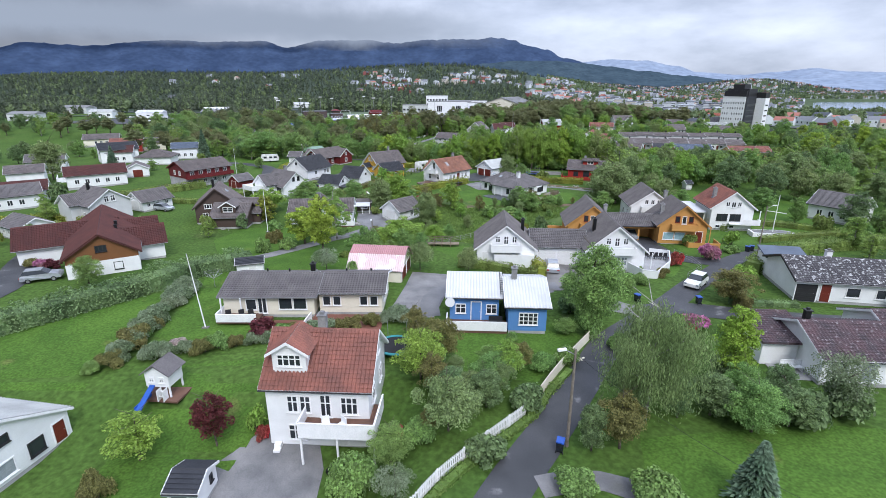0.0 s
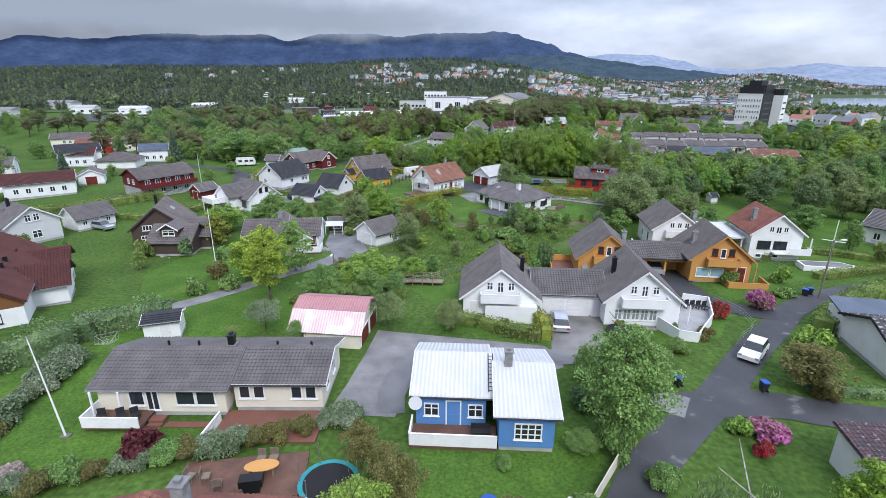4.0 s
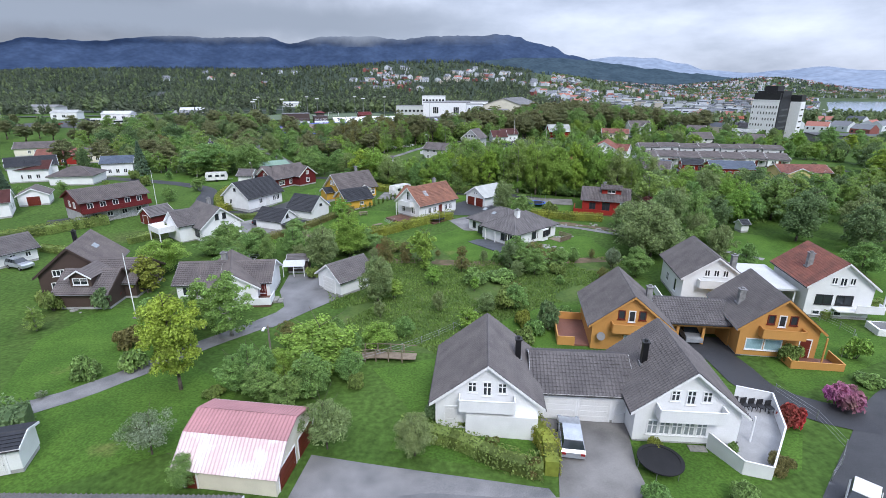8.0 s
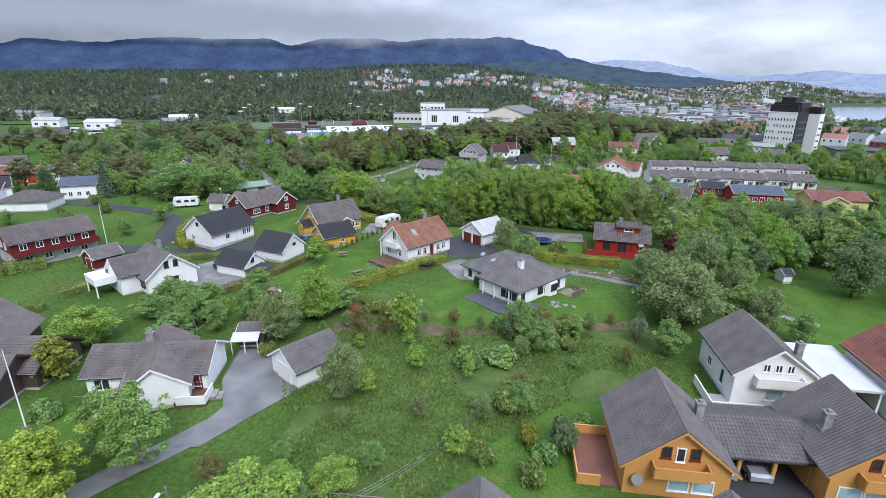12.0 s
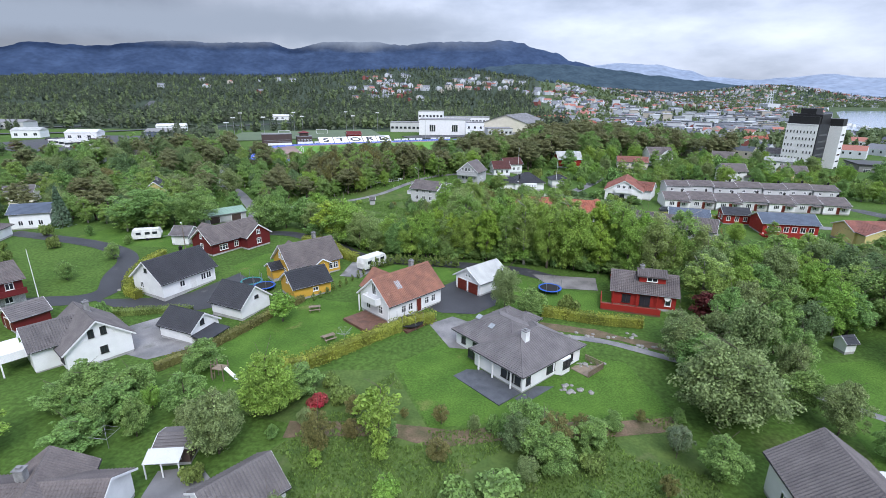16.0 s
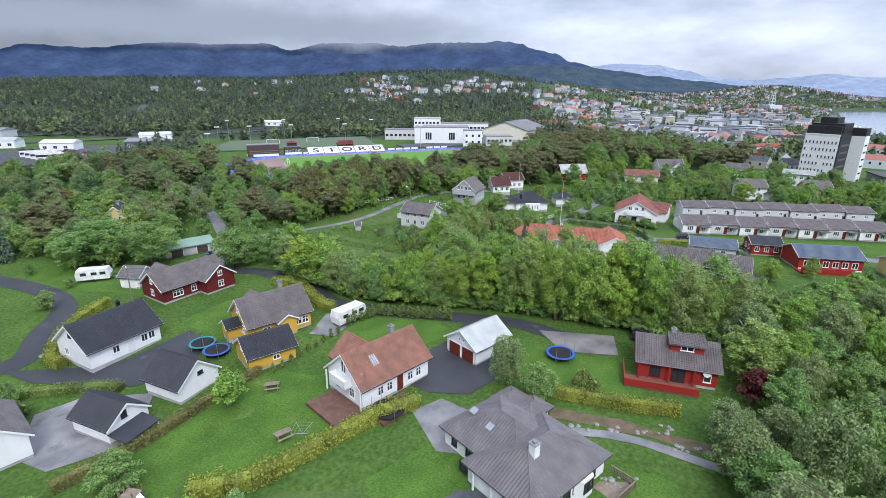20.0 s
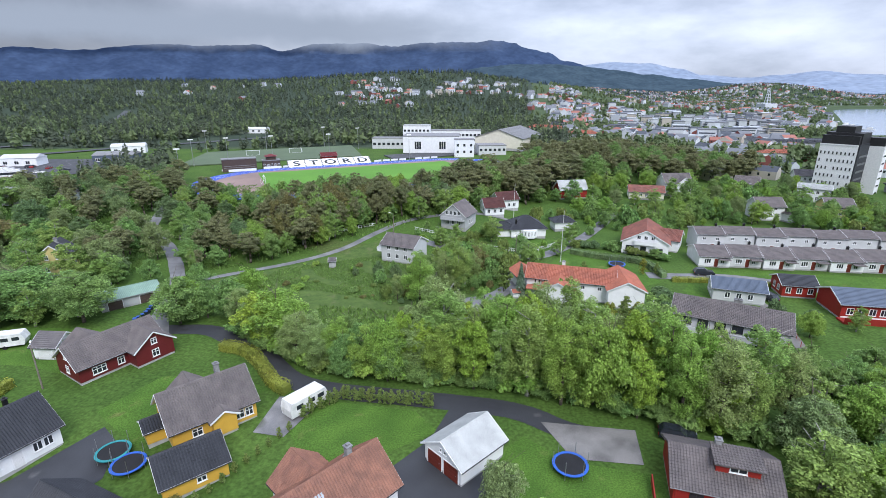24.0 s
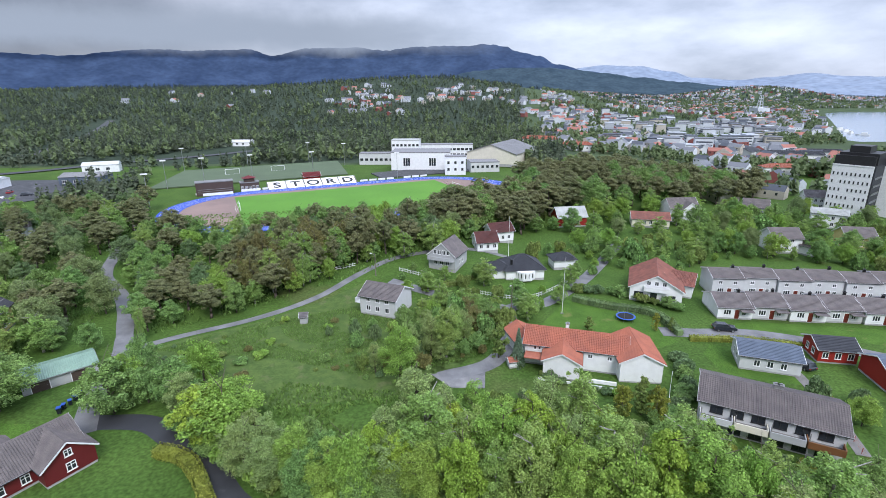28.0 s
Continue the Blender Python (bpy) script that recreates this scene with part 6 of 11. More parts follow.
# ---- white house with red-brown roof ----
r = house("house", 1.3, 137.6, 46, 11.6, 8.0, 2.75, 0.85, M_WHITE, M_BRICKTILE, "white wooden house with red-brown tiled roof", windows=[("a", -2.6, 0.9, 0.9, 1.2, 2, 2, "w"), ("a", -1.2, 0.9, 0.9, 1.2, 2, 2, "w"), ("a", 0.5, 0.2, 1.0, 2.1, M_REDDOOR), ("a", 2.2, 0.9, 0.9, 1.2, 2, 2, "w"), ("a", 3.6, 0.9, 0.9, 1.2, 2, 2, "w"), ("1", 0, 3.6, 1.0, 1.8, 2, 1, "w"), ("1", -1.5, 0.9, 1.0, 1.3, 2, 2, "w"), ("1", 1.5, 0.9, 1.0, 1.3, 2, 2, "w")], chimneys=[(2.4, 0.3, 1.2, M_CHIMNEY)])
gable_body(r, 6.6, 6.0, 2.6, 0.85, M_WHITE, M_BRICKTILE, 0.4, x=-0.6, y=3.0, yaw=90)
part("skylight", Solid().slab([(-2.6, -2.3, 4.35), (-1.6, -2.3, 4.35), (-1.6, -1.2, 5.28), (-2.6, -1.2, 5.28)], 0.05).made("skylight", M_CURTAIN), r)
for py in (-3.6, 3.6):
    part("porch_post", Solid().box(-5.75, py - 0.08, -0.2, -5.6, py + 0.08, 2.7).made("porch_post", M_TRIM), r)
slab_part(r, "balcony_floor", -6.4, -1.6, -5.3, 1.6, 2.5, 2.65, M_WHITE)
railing(r, [(-5.4, -1.6), (-6.4, -1.6), (-6.4, 1.6), (-5.4, 1.6)], 2.45, 1.0, M_WHITE)
slab_part(r, "terrace", -9.4, -5.0, -5.3, 2.6, -0.3, 0.12, M_DECK, "dark wooden terrace")
slab_part(r, "terrace", -5.3, -7.4, 0.6, -4.0, -0.3, 0.1, M_DECK)
rg = house("garage", 14.6, 145.8, 43, 7.6, 6.6, 2.3, 0.63, M_WHITE, M_PALEROOF, "white garage with pale sheet roof and red doors", "garage", windows=[("1", -1.3, 0.1, 2.2, 1.9, M_REDDOOR), ("1", 1.3, 0.1, 2.2, 1.9, M_REDDOOR), ("1", -0.3, 2.7, 0.4, 0.5, 1, 1, "w"), ("1", 0.4, 2.7, 0.4, 0.5, 1, 1, "w")], ov=0.4, style="flat")

# ---- hip-roofed bungalow ----
def hip_roof(parent, L, W, he, slope, wall, roof, x=0.0, y=0.0, yaw=0.0, ov=0.5, style="tile", base=0.35, trim=None):
    """Walls under a hipped roof. L and W are over the eaves, L the longer."""
    m = pose(x, y, 0, 0, 0, yaw)
    l, w, zr, q = L - 2 * ov, W - 2 * ov, he + slope * W / 2, (L - W) / 2
    def put(name, so, mat):
        o = part(name, so.made(name, mat), parent)
        o.matrix_basis = m
    put("foundation", Solid().box(-l / 2 + 0.05, -w / 2 + 0.05, -1.2, l / 2 - 0.05, w / 2 - 0.05, base), M_FOUNDATION)
    put("wall", Solid().box(-l / 2, -w / 2, base, l / 2, w / 2, he + 0.02), wall)
    put("soffit", Solid().box(-L / 2, -W / 2, he - 0.12, L / 2, W / 2, he + 0.02), trim or M_TRIM)
    A, B, C, D = (-L / 2, -W / 2, he), (L / 2, -W / 2, he), (L / 2, W / 2, he), (-L / 2, W / 2, he)
    R, S = (-q, 0, zr), (q, 0, zr)
    so = Solid()
    for quad in ((A, B, S, R), (C, D, R, S), (B, C, S, S), (D, A, R, R)):
        tiles(so, *[Vector(p) + Vector((0, 0, 0.02)) for p in quad], roll=0.35 if style == "tile" else 99, fine=style == "tile")
    put("roof", so, roof)
    caps = Solid()
    for p1, p2 in ((A, R), (D, R), (B, S), (C, S), (R, S)):
        if (Vector(p1) - Vector(p2)).length > 0.2:
            caps.tube(Vector(p1) + Vector((0, 0, 0.05)), Vector(p2) + Vector((0, 0, 0.05)), 0.11, n=6)
    put("ridge_cap", caps, roof)
    gt = Solid()
    for p1, p2 in ((A, B), (B, C), (C, D), (D, A)):
        gt.tube(p1, p2, 0.07, n=6)
    put("gutter", gt, M_BLACKTRIM)
    return zr


s1 = thing("house", 18.85, 122.0, 41, -0.45, "white bungalow with grey hipped tile roof", "house")
hip_roof(s1, 12.3, 9.0, 2.55, 0.52, M_WHITE, M_HIPTILE, y=-0.5)
hip_roof(s1, 11.4, 9.4, 2.5, 0.5, M_WHITE, M_HIPTILE, x=0.4, y=3.9, yaw=90)
hip_roof(s1, 4.0, 3.2, 2.5, 0.4, M_WHITE, M_HIPTILE, x=6.0, y=5.2)
hip_roof(s1, 3.6, 3.0, 2.5, 0.4, M_WHITE, M_HIPTILE, x=5.6, y=8.2)
for u, w in ((-4.4, 0.9), (-3.3, 0.9), (-2.2, 0.9), (3.6, 1.0)):
    opening(s1, "1", 0, 0, w, 1.25, 1, 1, "b", 0, 0).matrix_basis = pose(-5.66, u + 0.6, 0.95, 0, 0, -90)
for u, w in ((-4.6, 0.8), (-0.6, 1.2), (1.0, 1.2), (3.4, 1.4)):
    opening(s1, "a", u, 0.9, w, 1.3, 1, 1, "b", 0, 0).matrix_basis = pose(u, -4.51, 0.9)
for u, w in ((5.2, 1.2), (7.6, 0.8)):
    opening(s1, "1", 0, 0, w, 1.2, 1, 1, "b", 0, 0).matrix_basis = pose(-3.81, u, 0.95, 0, 0, -90)
bay = part("bay", Solid().prism([(0.4, -4.5), (0.9, -5.3), (2.5, -5.3), (3.0, -4.5)], 0.3, 2.45).made("bay", M_WHITE), s1)
for k in (1.3, 2.1):
    opening(s1, "a", k, 0, 0.7, 1.1, 1, 1, "b", 0, 0).matrix_basis = pose(k, -5.31, 1.1)
chimney(s1, -1.7, -1.3, 4.0, 5.75, 0.75, 0.75, M_WHITE)
for px, py in ((-1.6, 4.6), (-1.2, 7.4)):
    zz = 2.5 + 0.5 * (px + 4.3) + 0.06
    part("skylight", Solid().slab([(px - 0.35, py + 0.4, zz), (px - 0.35, py - 0.4, zz), (px + 0.35, py - 0.4, zz + 0.35), (px + 0.35, py + 0.4, zz + 0.35)], 0.06).made("skylight", M_CURTAIN), s1)
slab_part(s1, "terrace", -9.4, -4.4, -5.7, 3.4, -0.3, 0.2, M_SLATE, "slate-grey terrace")
slab_part(s1, "terrace", -7.0, -6.0, 0.0, -4.55, -0.4, 0.12, M_SLATE)
for py in (-3.0, 0.0, 2.4):
    part("porch_post", Solid().box(-6.1, py - 0.08, 0.2, -5.94, py + 0.08, 2.5).made("porch_post", M_TRIM), s1)
slab_part(s1, "entrance_terrace", 3.2, -7.6, 6.4, -4.9, -0.6, 0.25, M_WOOD, "weathered wooden terrace")
railing(s1, [(3.2, -7.6), (6.4, -7.6), (6.4, -4.9)], 0.2, 0.85, M_WOOD, False)
part("steps", Solid().box(6.3, -3.4, -0.6, 8.2, -1.6, 0.1).box(6.3, -3.2, 0.1, 7.4, -1.8, 0.35).made("steps", M_WOOD), s1)

# ---- red house with wide dormer ----
u1 = house("house", 41.0, 141.2, -17, 10.4, 8.4, 2.6, 0.52, M_RED, M_BROWNGREYTILE, "red wooden house with grey-brown roof and dormer", trim=M_BROWNGREYTILE, windows=[("a", -2.6, 0.7, 1.3, 1.4, 2, 1, "b"), ("a", 0.2, 0.4, 1.6, 1.9, 2, 1, "b"), ("a", 3.6, 0.9, 0.9, 1.2, 1, 1, "w"), ("2", 0, 1.0, 1.2, 1.2, 2, 1, "w")], chimneys=[(-0.4, 0.5, 1.3, M_CHIMNEY)])
part("dormer", Solid().box(-0.9, -2.0, 3.4, 3.1, 0.6, 5.0).made("dormer", M_RED), u1)
so = Solid().slab([(-1.2, -2.4, 4.9), (3.4, -2.4, 4.9), (3.4, 0.6, 5.35), (-1.2, 0.6, 5.35)], 0.12)
tiles(so, (-1.2, -2.4, 4.92), (3.4, -2.4, 4.92), (3.4, 0.6, 5.37), (-1.2, 0.6, 5.37))
part("dormer_roof", so.made("dormer_roof", M_BROWNGREYTILE), u1)
o = opening(u1, "a", 1.1, 4.05, 1.6, 0.7, 2, 1, "w", 0, 0)
o.matrix_basis = pose(1.1, -2.02, 4.05)
slab_part(u1, "terrace", -6.4, -6.2, 2.4, -3.7, -0.3, 0.3, M_REDDECK, "red-brown terrace")
railing(u1, [(-6.4, -1.0), (-6.4, -6.2), (2.4, -6.2)], 0.2, 0.85, M_RED)
for px in (-4.6, -1.0, 2.0):
    part("porch_post", Solid().box(px - 0.07, -4.3, 0.2, px + 0.07, -4.15, 2.6).made("porch_post", M_RED), u1)
part("satellite_dish", Solid().tube((3.4, -3.9, 2.2), (3.4, -4.1, 2.3), 0.42, 0.45, 14).made("satellite_dish", M_PALEGREY), u1)

# ---- houses on the western side ----
def facade(side, n, span, z, w=1.0, h=1.2, nx=2, ny=1, kind="w"):
    """n evenly spaced windows on a wall."""
    return [(side, span * ((i + 0.5) / n - 0.5), z, w, h, nx, ny, kind) for i in range(n)]


br = house("house", -50.1, 69.6, -58, 20.4, 9.0, 3.0, 0.66, M_WOODBROWN, M_BROWNTILE, "large house with dark red-brown tiled roof", base=2.4, trim=M_BROWNTILE, windows=[("2", 0.0, 3.6, 1.3, 0.9, 3, 1, "b"), ("2", 1.6, 0.9, 1.1, 1.1, 2, 1, "b"), ("2", -2.0, 0.9, 1.1, 1.1, 2, 1, "b"), ("b", -3, 1.0, 1.2, 1.1, 2, 1, "w")])
part("white_base", Solid().box(-9.8, -4.1, -0.2, 9.8, 4.1, 2.42).made("white_base", M_WHITE), br)
gable_body(br, 13.0, 8.0, 2.5, 0.62, M_WHITE, M_BROWNTILE, 0.5, trim=M_BROWNTILE, x=-4.4, y=-4.4, yaw=90)
gable_body(br, 9.0, 7.0, 2.4, 0.62, M_WHITE, M_BROWNTILE, 0.5, trim=M_BROWNTILE, x=1.8, y=3.4, yaw=90)
gable_body(br, 8.0, 6.0, 2.4, 0.6, M_WHITE, M_BROWNTILE, 0.5, trim=M_BROWNTILE, x=-5.6, y=3.4, yaw=90)
for k in (0.2, 2.6):
    part("roof_vent", Solid().box(k, 1.6, 4.4, k + 0.35, 2.0, 5.5).made("roof_vent", M_BLACKMETAL), br)
hl = house("house", -35.2, 28.0, -10, 12.0, 10.4, 2.5, 0.5, M_WHITE, M_PALEROOF, "white wooden house with pale weathered roof", gz=-0.9, ov=0.3, windows=[("2", 4.0, 0.5, 0.9, 1.6, M_REDDOOR), ("2", 2.2, 0.8, 1.2, 1.2, 1, 1, "b"), ("2", -0.2, 0.7, 1.7, 1.2, 1, 1, "c"), ("2", 0.2, 3.1, 1.0, 0.7, 1, 1, "b"), ("2", -3.0, 0.7, 1.5, 1.2, 1, 1, "b")])
slab_part(hl, "terrace", 3.2, 5.2, 6.6, 7.6, -0.3, 0.05, M_STONE)
n1 = house("house", 48.6, 55.4, -11, 15.0, 9.2, 2.6, 0.36, M_WHITE, M_LICHENTILE, "white bungalow with lichen-spotted tiled roof", trim=M_BLACKTRIM, windows=[("a", -1.2, 0.9, 1.5, 1.2, 1, 1, "w"), ("a", 1.6, 0.9, 1.1, 1.2, 1, 1, "w"), ("a", -4.0, 0.2, 1.0, 2.1, M_REDDOOR), ("a", -6.0, 0.1, 2.2, 2.1, M_BLACKTRIM), ("a", 5.6, 0.9, 1.4, 1.2, 2, 1, "w")], chimneys=[(-2.0, 0.8, 0.9, M_WHITE)])
slab_part(n1, "porch_roof", 2.4, -6.4, 5.6, -4.1, 2.5, 2.65, M_GREYTILE)
railing(n1, [(2.6, -4.4), (2.6, -6.2), (5.4, -6.2)], 0.0, 1.1, M_WHITE)
part("lean_roof", Solid().slab([(-7.2, 4.2, 2.6), (-2.0, 4.2, 2.6), (-2.0, 7.4, 3.3), (-7.2, 7.4, 3.3)], 0.15).made("lean_roof", M_BLUETILE), n1)
part("rear_block", Solid().box(-7.0, 4.2, 0, -2.2, 7.2, 2.55).made("rear_block", M_WHITE), n1)
gable_body(n1, 8.0, 7.0, 2.5, 0.34, M_WHITE, M_PURPLETILE, 0.4, x=11.2, y=1.0, trim=M_BLACKTRIM)
n2 = house("house", 36.6, 38.7, -4, 11.0, 8.0, 2.55, 0.42, M_WHITE, M_PURPLETILE, "white bungalow with purplish weathered tiled roof", trim=M_TRIM, windows=[("a", -1.4, 0.5, 1.4, 1.8, 1, 1, "c"), ("a", -3.6, 0.5, 1.2, 1.8, 1, 1, "c"), ("a", 2.2, 0.9, 1.4, 1.2, 2, 1, "w")], chimneys=[(-4.4, 0.6, 1.0, M_BLACKMETAL)])
gable_body(n2, 9.0, 8.0, 2.55, 0.42, M_WHITE, M_PURPLETILE, 0.4, x=7.0, y=2.6)
part("terrace", Solid().box(0.5, -6.8, -0.3, 7.0, -3.8, 0.15).made("terrace", M_CONCRETE), n2)
n3 = thing("annex", 30.7, 41.2, -5, None, "low white annex with sloping purplish tile roof", "annex")
part("wall", Solid().add([(-2, -2.4, 0), (2, -2.4, 0), (2, 2.4, 0), (-2, 2.4, 0), (-2, -2.4, 2.3), (2, -2.4, 2.3), (2, 2.4, 2.95), (-2, 2.4, 2.95)], [(3, 2, 1, 0), (4, 5, 6, 7), (0, 1, 5, 4), (1, 2, 6, 5), (2, 3, 7, 6), (3, 0, 4, 7)]).made("wall", M_WHITE), n3)
so = Solid().slab([(-2.3, -2.8, 2.32), (2.4, -2.8, 2.32), (2.4, 2.7, 3.08), (-2.3, 2.7, 3.08)], 0.12)
tiles(so, (-2.3, -2.8, 2.33), (2.4, -2.8, 2.33), (2.4, 2.7, 3.09), (-2.3, 2.7, 3.09))
part("roof", so.made("roof", M_PURPLETILE), n3)
part("steps", Solid().box(2.0, -3.4, 0, 3.4, -2.0, 0.25).box(2.0, -3.0, 0.25, 3.4, -2.0, 0.5).box(2.0, -2.6, 0.5, 3.4, -2.0, 0.75).made("steps", M_STONE), n3)
bw = thing("garden_bench", 30.6, 37.8, -5, None, "white wooden garden bench on paving", "bench")
part("seat", Solid().box(-0.9, -0.25, 0.4, 0.9, 0.25, 0.47).made("seat", M_TRIM), bw)
part("backrest", Solid().box(-0.9, 0.22, 0.47, 0.9, 0.28, 0.95).made("backrest", M_TRIM), bw)
for px in (-0.8, 0.8):
    part("leg", Solid().box(px - 0.04, -0.22, 0, px + 0.04, 0.22, 0.4).made("leg", M_TRIM), bw)
drape("paving", [(28.8, 36.4), (33.6, 36.0), (33.8, 39.0), (29.0, 39.2)], M_GREYDECK, 0.05, label="grey paving slabs by the annex")

l1 = house("house", -69.5, 97.6, -30, 9.0, 8.6, 3.5, 0.66, M_PALEGREY, M_GREYTILE, "pale grey gabled house with grey tiled roof", windows=[("2", -0.6, 3.9, 0.9, 1.2, 2, 2, "w"), ("2", 0.6, 3.9, 0.9, 1.2, 2, 2, "w"), ("2", 0.2, 1.0, 1.4, 1.3, 2, 2, "w")] + facade("a", 3, 6, 1.0), chimneys=[(-1.6, -0.8, 1.3, M_BLACKMETAL)])
gable_body(l1, 6.6, 5.6, 3.6, 0.7, M_PALEGREY, M_GREYTILE, 0.4, x=-1.6, y=-2.8, yaw=-90)
house("garage", -64.6, 106.4, 60, 7.4, 6.6, 2.1, 0.62, M_WHITE, M_GREYTILE, "white garage with grey tiled roof", "garage", windows=[("1", 0, 0.1, 2.8, 2.1, M_WHITEDOOR), ("1", 0, 2.9, 0.5, 0.6, 1, 1, "w")] + facade("a", 3, 6, 1.0, 0.8, 0.8))
dk = house("house", -45.4, 97.8, -72, 9.4, 8.8, 3.0, 0.85, M_BROWN, M_BROWNGREYTILE, "dark brown wooden house with grey-brown roof", trim=M_BROWN, windows=[("2", -1.6, 3.0, 1.4, 0.9, 3, 1, "w"), ("2", -2.2, 0.6, 1.0, 1.6, 2, 2, "w")], chimneys=[(-1.0, -0.8, 1.6, M_BLACKMETAL)])
gable_body(dk, 8.2, 7.6, 2.2, 0.6, M_BROWN, M_BROWNGREYTILE, 0.4, trim=M_BROWN, x=3.2, y=5.2, yaw=74)
part("skylight", Solid().slab([(-1.2, 1.3, 5.75), (0.2, 1.3, 5.75), (0.2, 1.9, 5.25), (-1.2, 1.9, 5.25)][::-1], 0.06).made("skylight", M_CURTAIN), dk)
dw = thing("house_wing", -40.3, 92.6, 2, None, "low front wing with dormer and grey-brown roof", "house wing")
gable_body(dw, 7.2, 7.0, 2.15, 0.62, M_BROWN, M_BROWNGREYTILE, 0.4, trim=M_BROWN)
dormer(dw, -0.2, -1, 2.6, 0.35, 0.9, M_BROWN, M_BROWNGREYTILE, 2.15, 0.62, 7.0, 2, "plain")
rd = house("house", -66.4, 134.6, 54, 13.5, 9.6, 4.3, 0.42, M_DARKRED, M_BROWNGREYTILE, "long dark red house with white lower storey", base=2.3, trim=M_DARKRED, windows=facade("a", 5, 11.5, 2.9, 1.1, 1.1, 2, 1, "w") + facade("a", 4, 11, 0.8, 1.1, 1.0, 2, 1, "w") + facade("1", 2, 5, 2.9))
part("white_base", Solid().box(-6.2, -4.3, -0.3, 6.2, 4.3, 2.32).made("white_base", M_WHITE), rd)
slab_part(rd, "balcony_floor", -6.4, -5.6, 6.4, -4.2, 2.2, 2.35, M_DARKRED)
railing(rd, [(-6.4, -5.6), (6.4, -5.6)], 2.2, 0.95, M_DARKRED)
house("shed", -54.2, 131.0, 60, 5.2, 4.6, 1.9, 0.7, M_DARKRED, M_GREYTILE, "small red shed with grey roof", "shed", windows=[("1", 0, 0.1, 1.6, 1.8, M_REDDOOR)], ov=0.3, style="plain")
FAR = dict(style="plain", ov=0.4)
W2 = facade("a", 3, 6, 1.0) + facade("2", 2, 4, 1.0) + facade("1", 2, 4, 1.0)
house("house", -152.0, 224.0, 25, 14.0, 9.0, 2.9, 0.45, M_CREAM, M_BROWNGREYTILE, "cream house with grey-brown roof", windows=W2, **FAR)
house("house", -128.0, 203.0, 20, 12.0, 8.6, 3.4, 0.45, M_RED, M_REDTILE, "red wooden house with red tiled roof", windows=W2, **FAR)
house("house", -113.0, 173.0, 40, 12.0, 9.0, 4.4, 0.48, M_WHITE, M_DARKTILE, "white two-storey house with dark roof", windows=W2 + facade("2", 2, 4, 3.2), **FAR)
hb = thing("house", -97.0, 168.5, 12, None, "low house with brown hipped roof", "house")
hip_roof(hb, 11.5, 9.4, 2.5, 0.45, M_WHITE, M_BROWNGREYTILE, style="plain")
house("garage", -89.0, 143.5, -60, 6.5, 6.4, 2.3, 0.5, M_WHITE, M_BROWNGREYTILE, "white garage with a red door", "garage", windows=[("2", 0, 0.1, 2.4, 2.0, M_REDDOOR)], **FAR)
house("house", -121.0, 209.0, 25, 10.0, 7.6, 3.4, 0.45, M_CREAM, M_GREYTILE, "cream house with grey roof", windows=W2, **FAR)
house("house", -94.5, 183.0, 22, 9.0, 8.0, 3.8, 0.45, M_WHITE, M_BLUETILE, "white house with blue-black roof", windows=W2, **FAR)
house("garage", -50.2, 170.0, -4, 4.6, 5.2, 2.2, 0.62, M_WHITE, M_GREYTILE, "small white garage on the lawn", "garage", windows=[("a", 0, 0.1, 2.2, 1.9, M_WHITEDOOR)], **FAR)
wb = house("house", -92.5, 131.0, 35, 14.0, 8.4, 3.2, 0.48, M_WHITE, M_BROWNTILE, "white house with red-brown roof and balconies", windows=facade("a", 5, 11, 1.1) + facade("1", 2, 5, 1.2) + facade("2", 2, 5, 1.1), **FAR)
slab_part(wb, "balcony_floor", -8.4, -4.4, -6.6, 3.0, 2.0, 2.2, M_WHITE)
railing(wb, [(-6.8, -4.4), (-8.4, -4.4), (-8.4, 3.0)], 2.0, 1.0, M_WHITE)
house("house", -97.0, 113.0, 34, 9.0, 8.0, 2.9, 0.48, M_WHITE, M_BROWNTILE, "white house with brown-red roof", windows=W2, **FAR)
house("house", -109.0, 128.5, 33, 8.5, 7.6, 4.0, 0.45, M_WHITE, M_BROWNGREYTILE, "white two-storey house with grey-brown roof", windows=W2, **FAR)
house("house", -96.0, 106.8, 42, 12.0, 8.4, 2.9, 0.5, M_WHITE, M_GREYTILE, "white house with dark grey roof", windows=W2, **FAR)
house("garage", -73.8, 84.2, -30, 8.2, 6.2, 2.3, 0.5, M_WHITE, M_GREYTILE, "white outbuilding with dark ribbed roof", "garage", windows=facade("a", 3, 6, 1.0, 0.8, 0.8), **FAR)
house("house", -120.0, 150.0, 28, 10.0, 8.0, 3.5, 0.5, M_WHITE, M_GREYTILE, "white house among distant trees", windows=W2, **FAR)
house("house", -112.0, 172.0, 20, 10.0, 8.0, 3.5, 0.5, M_WHITE, M_BROWNTILE, "white house among distant trees", windows=W2, **FAR)

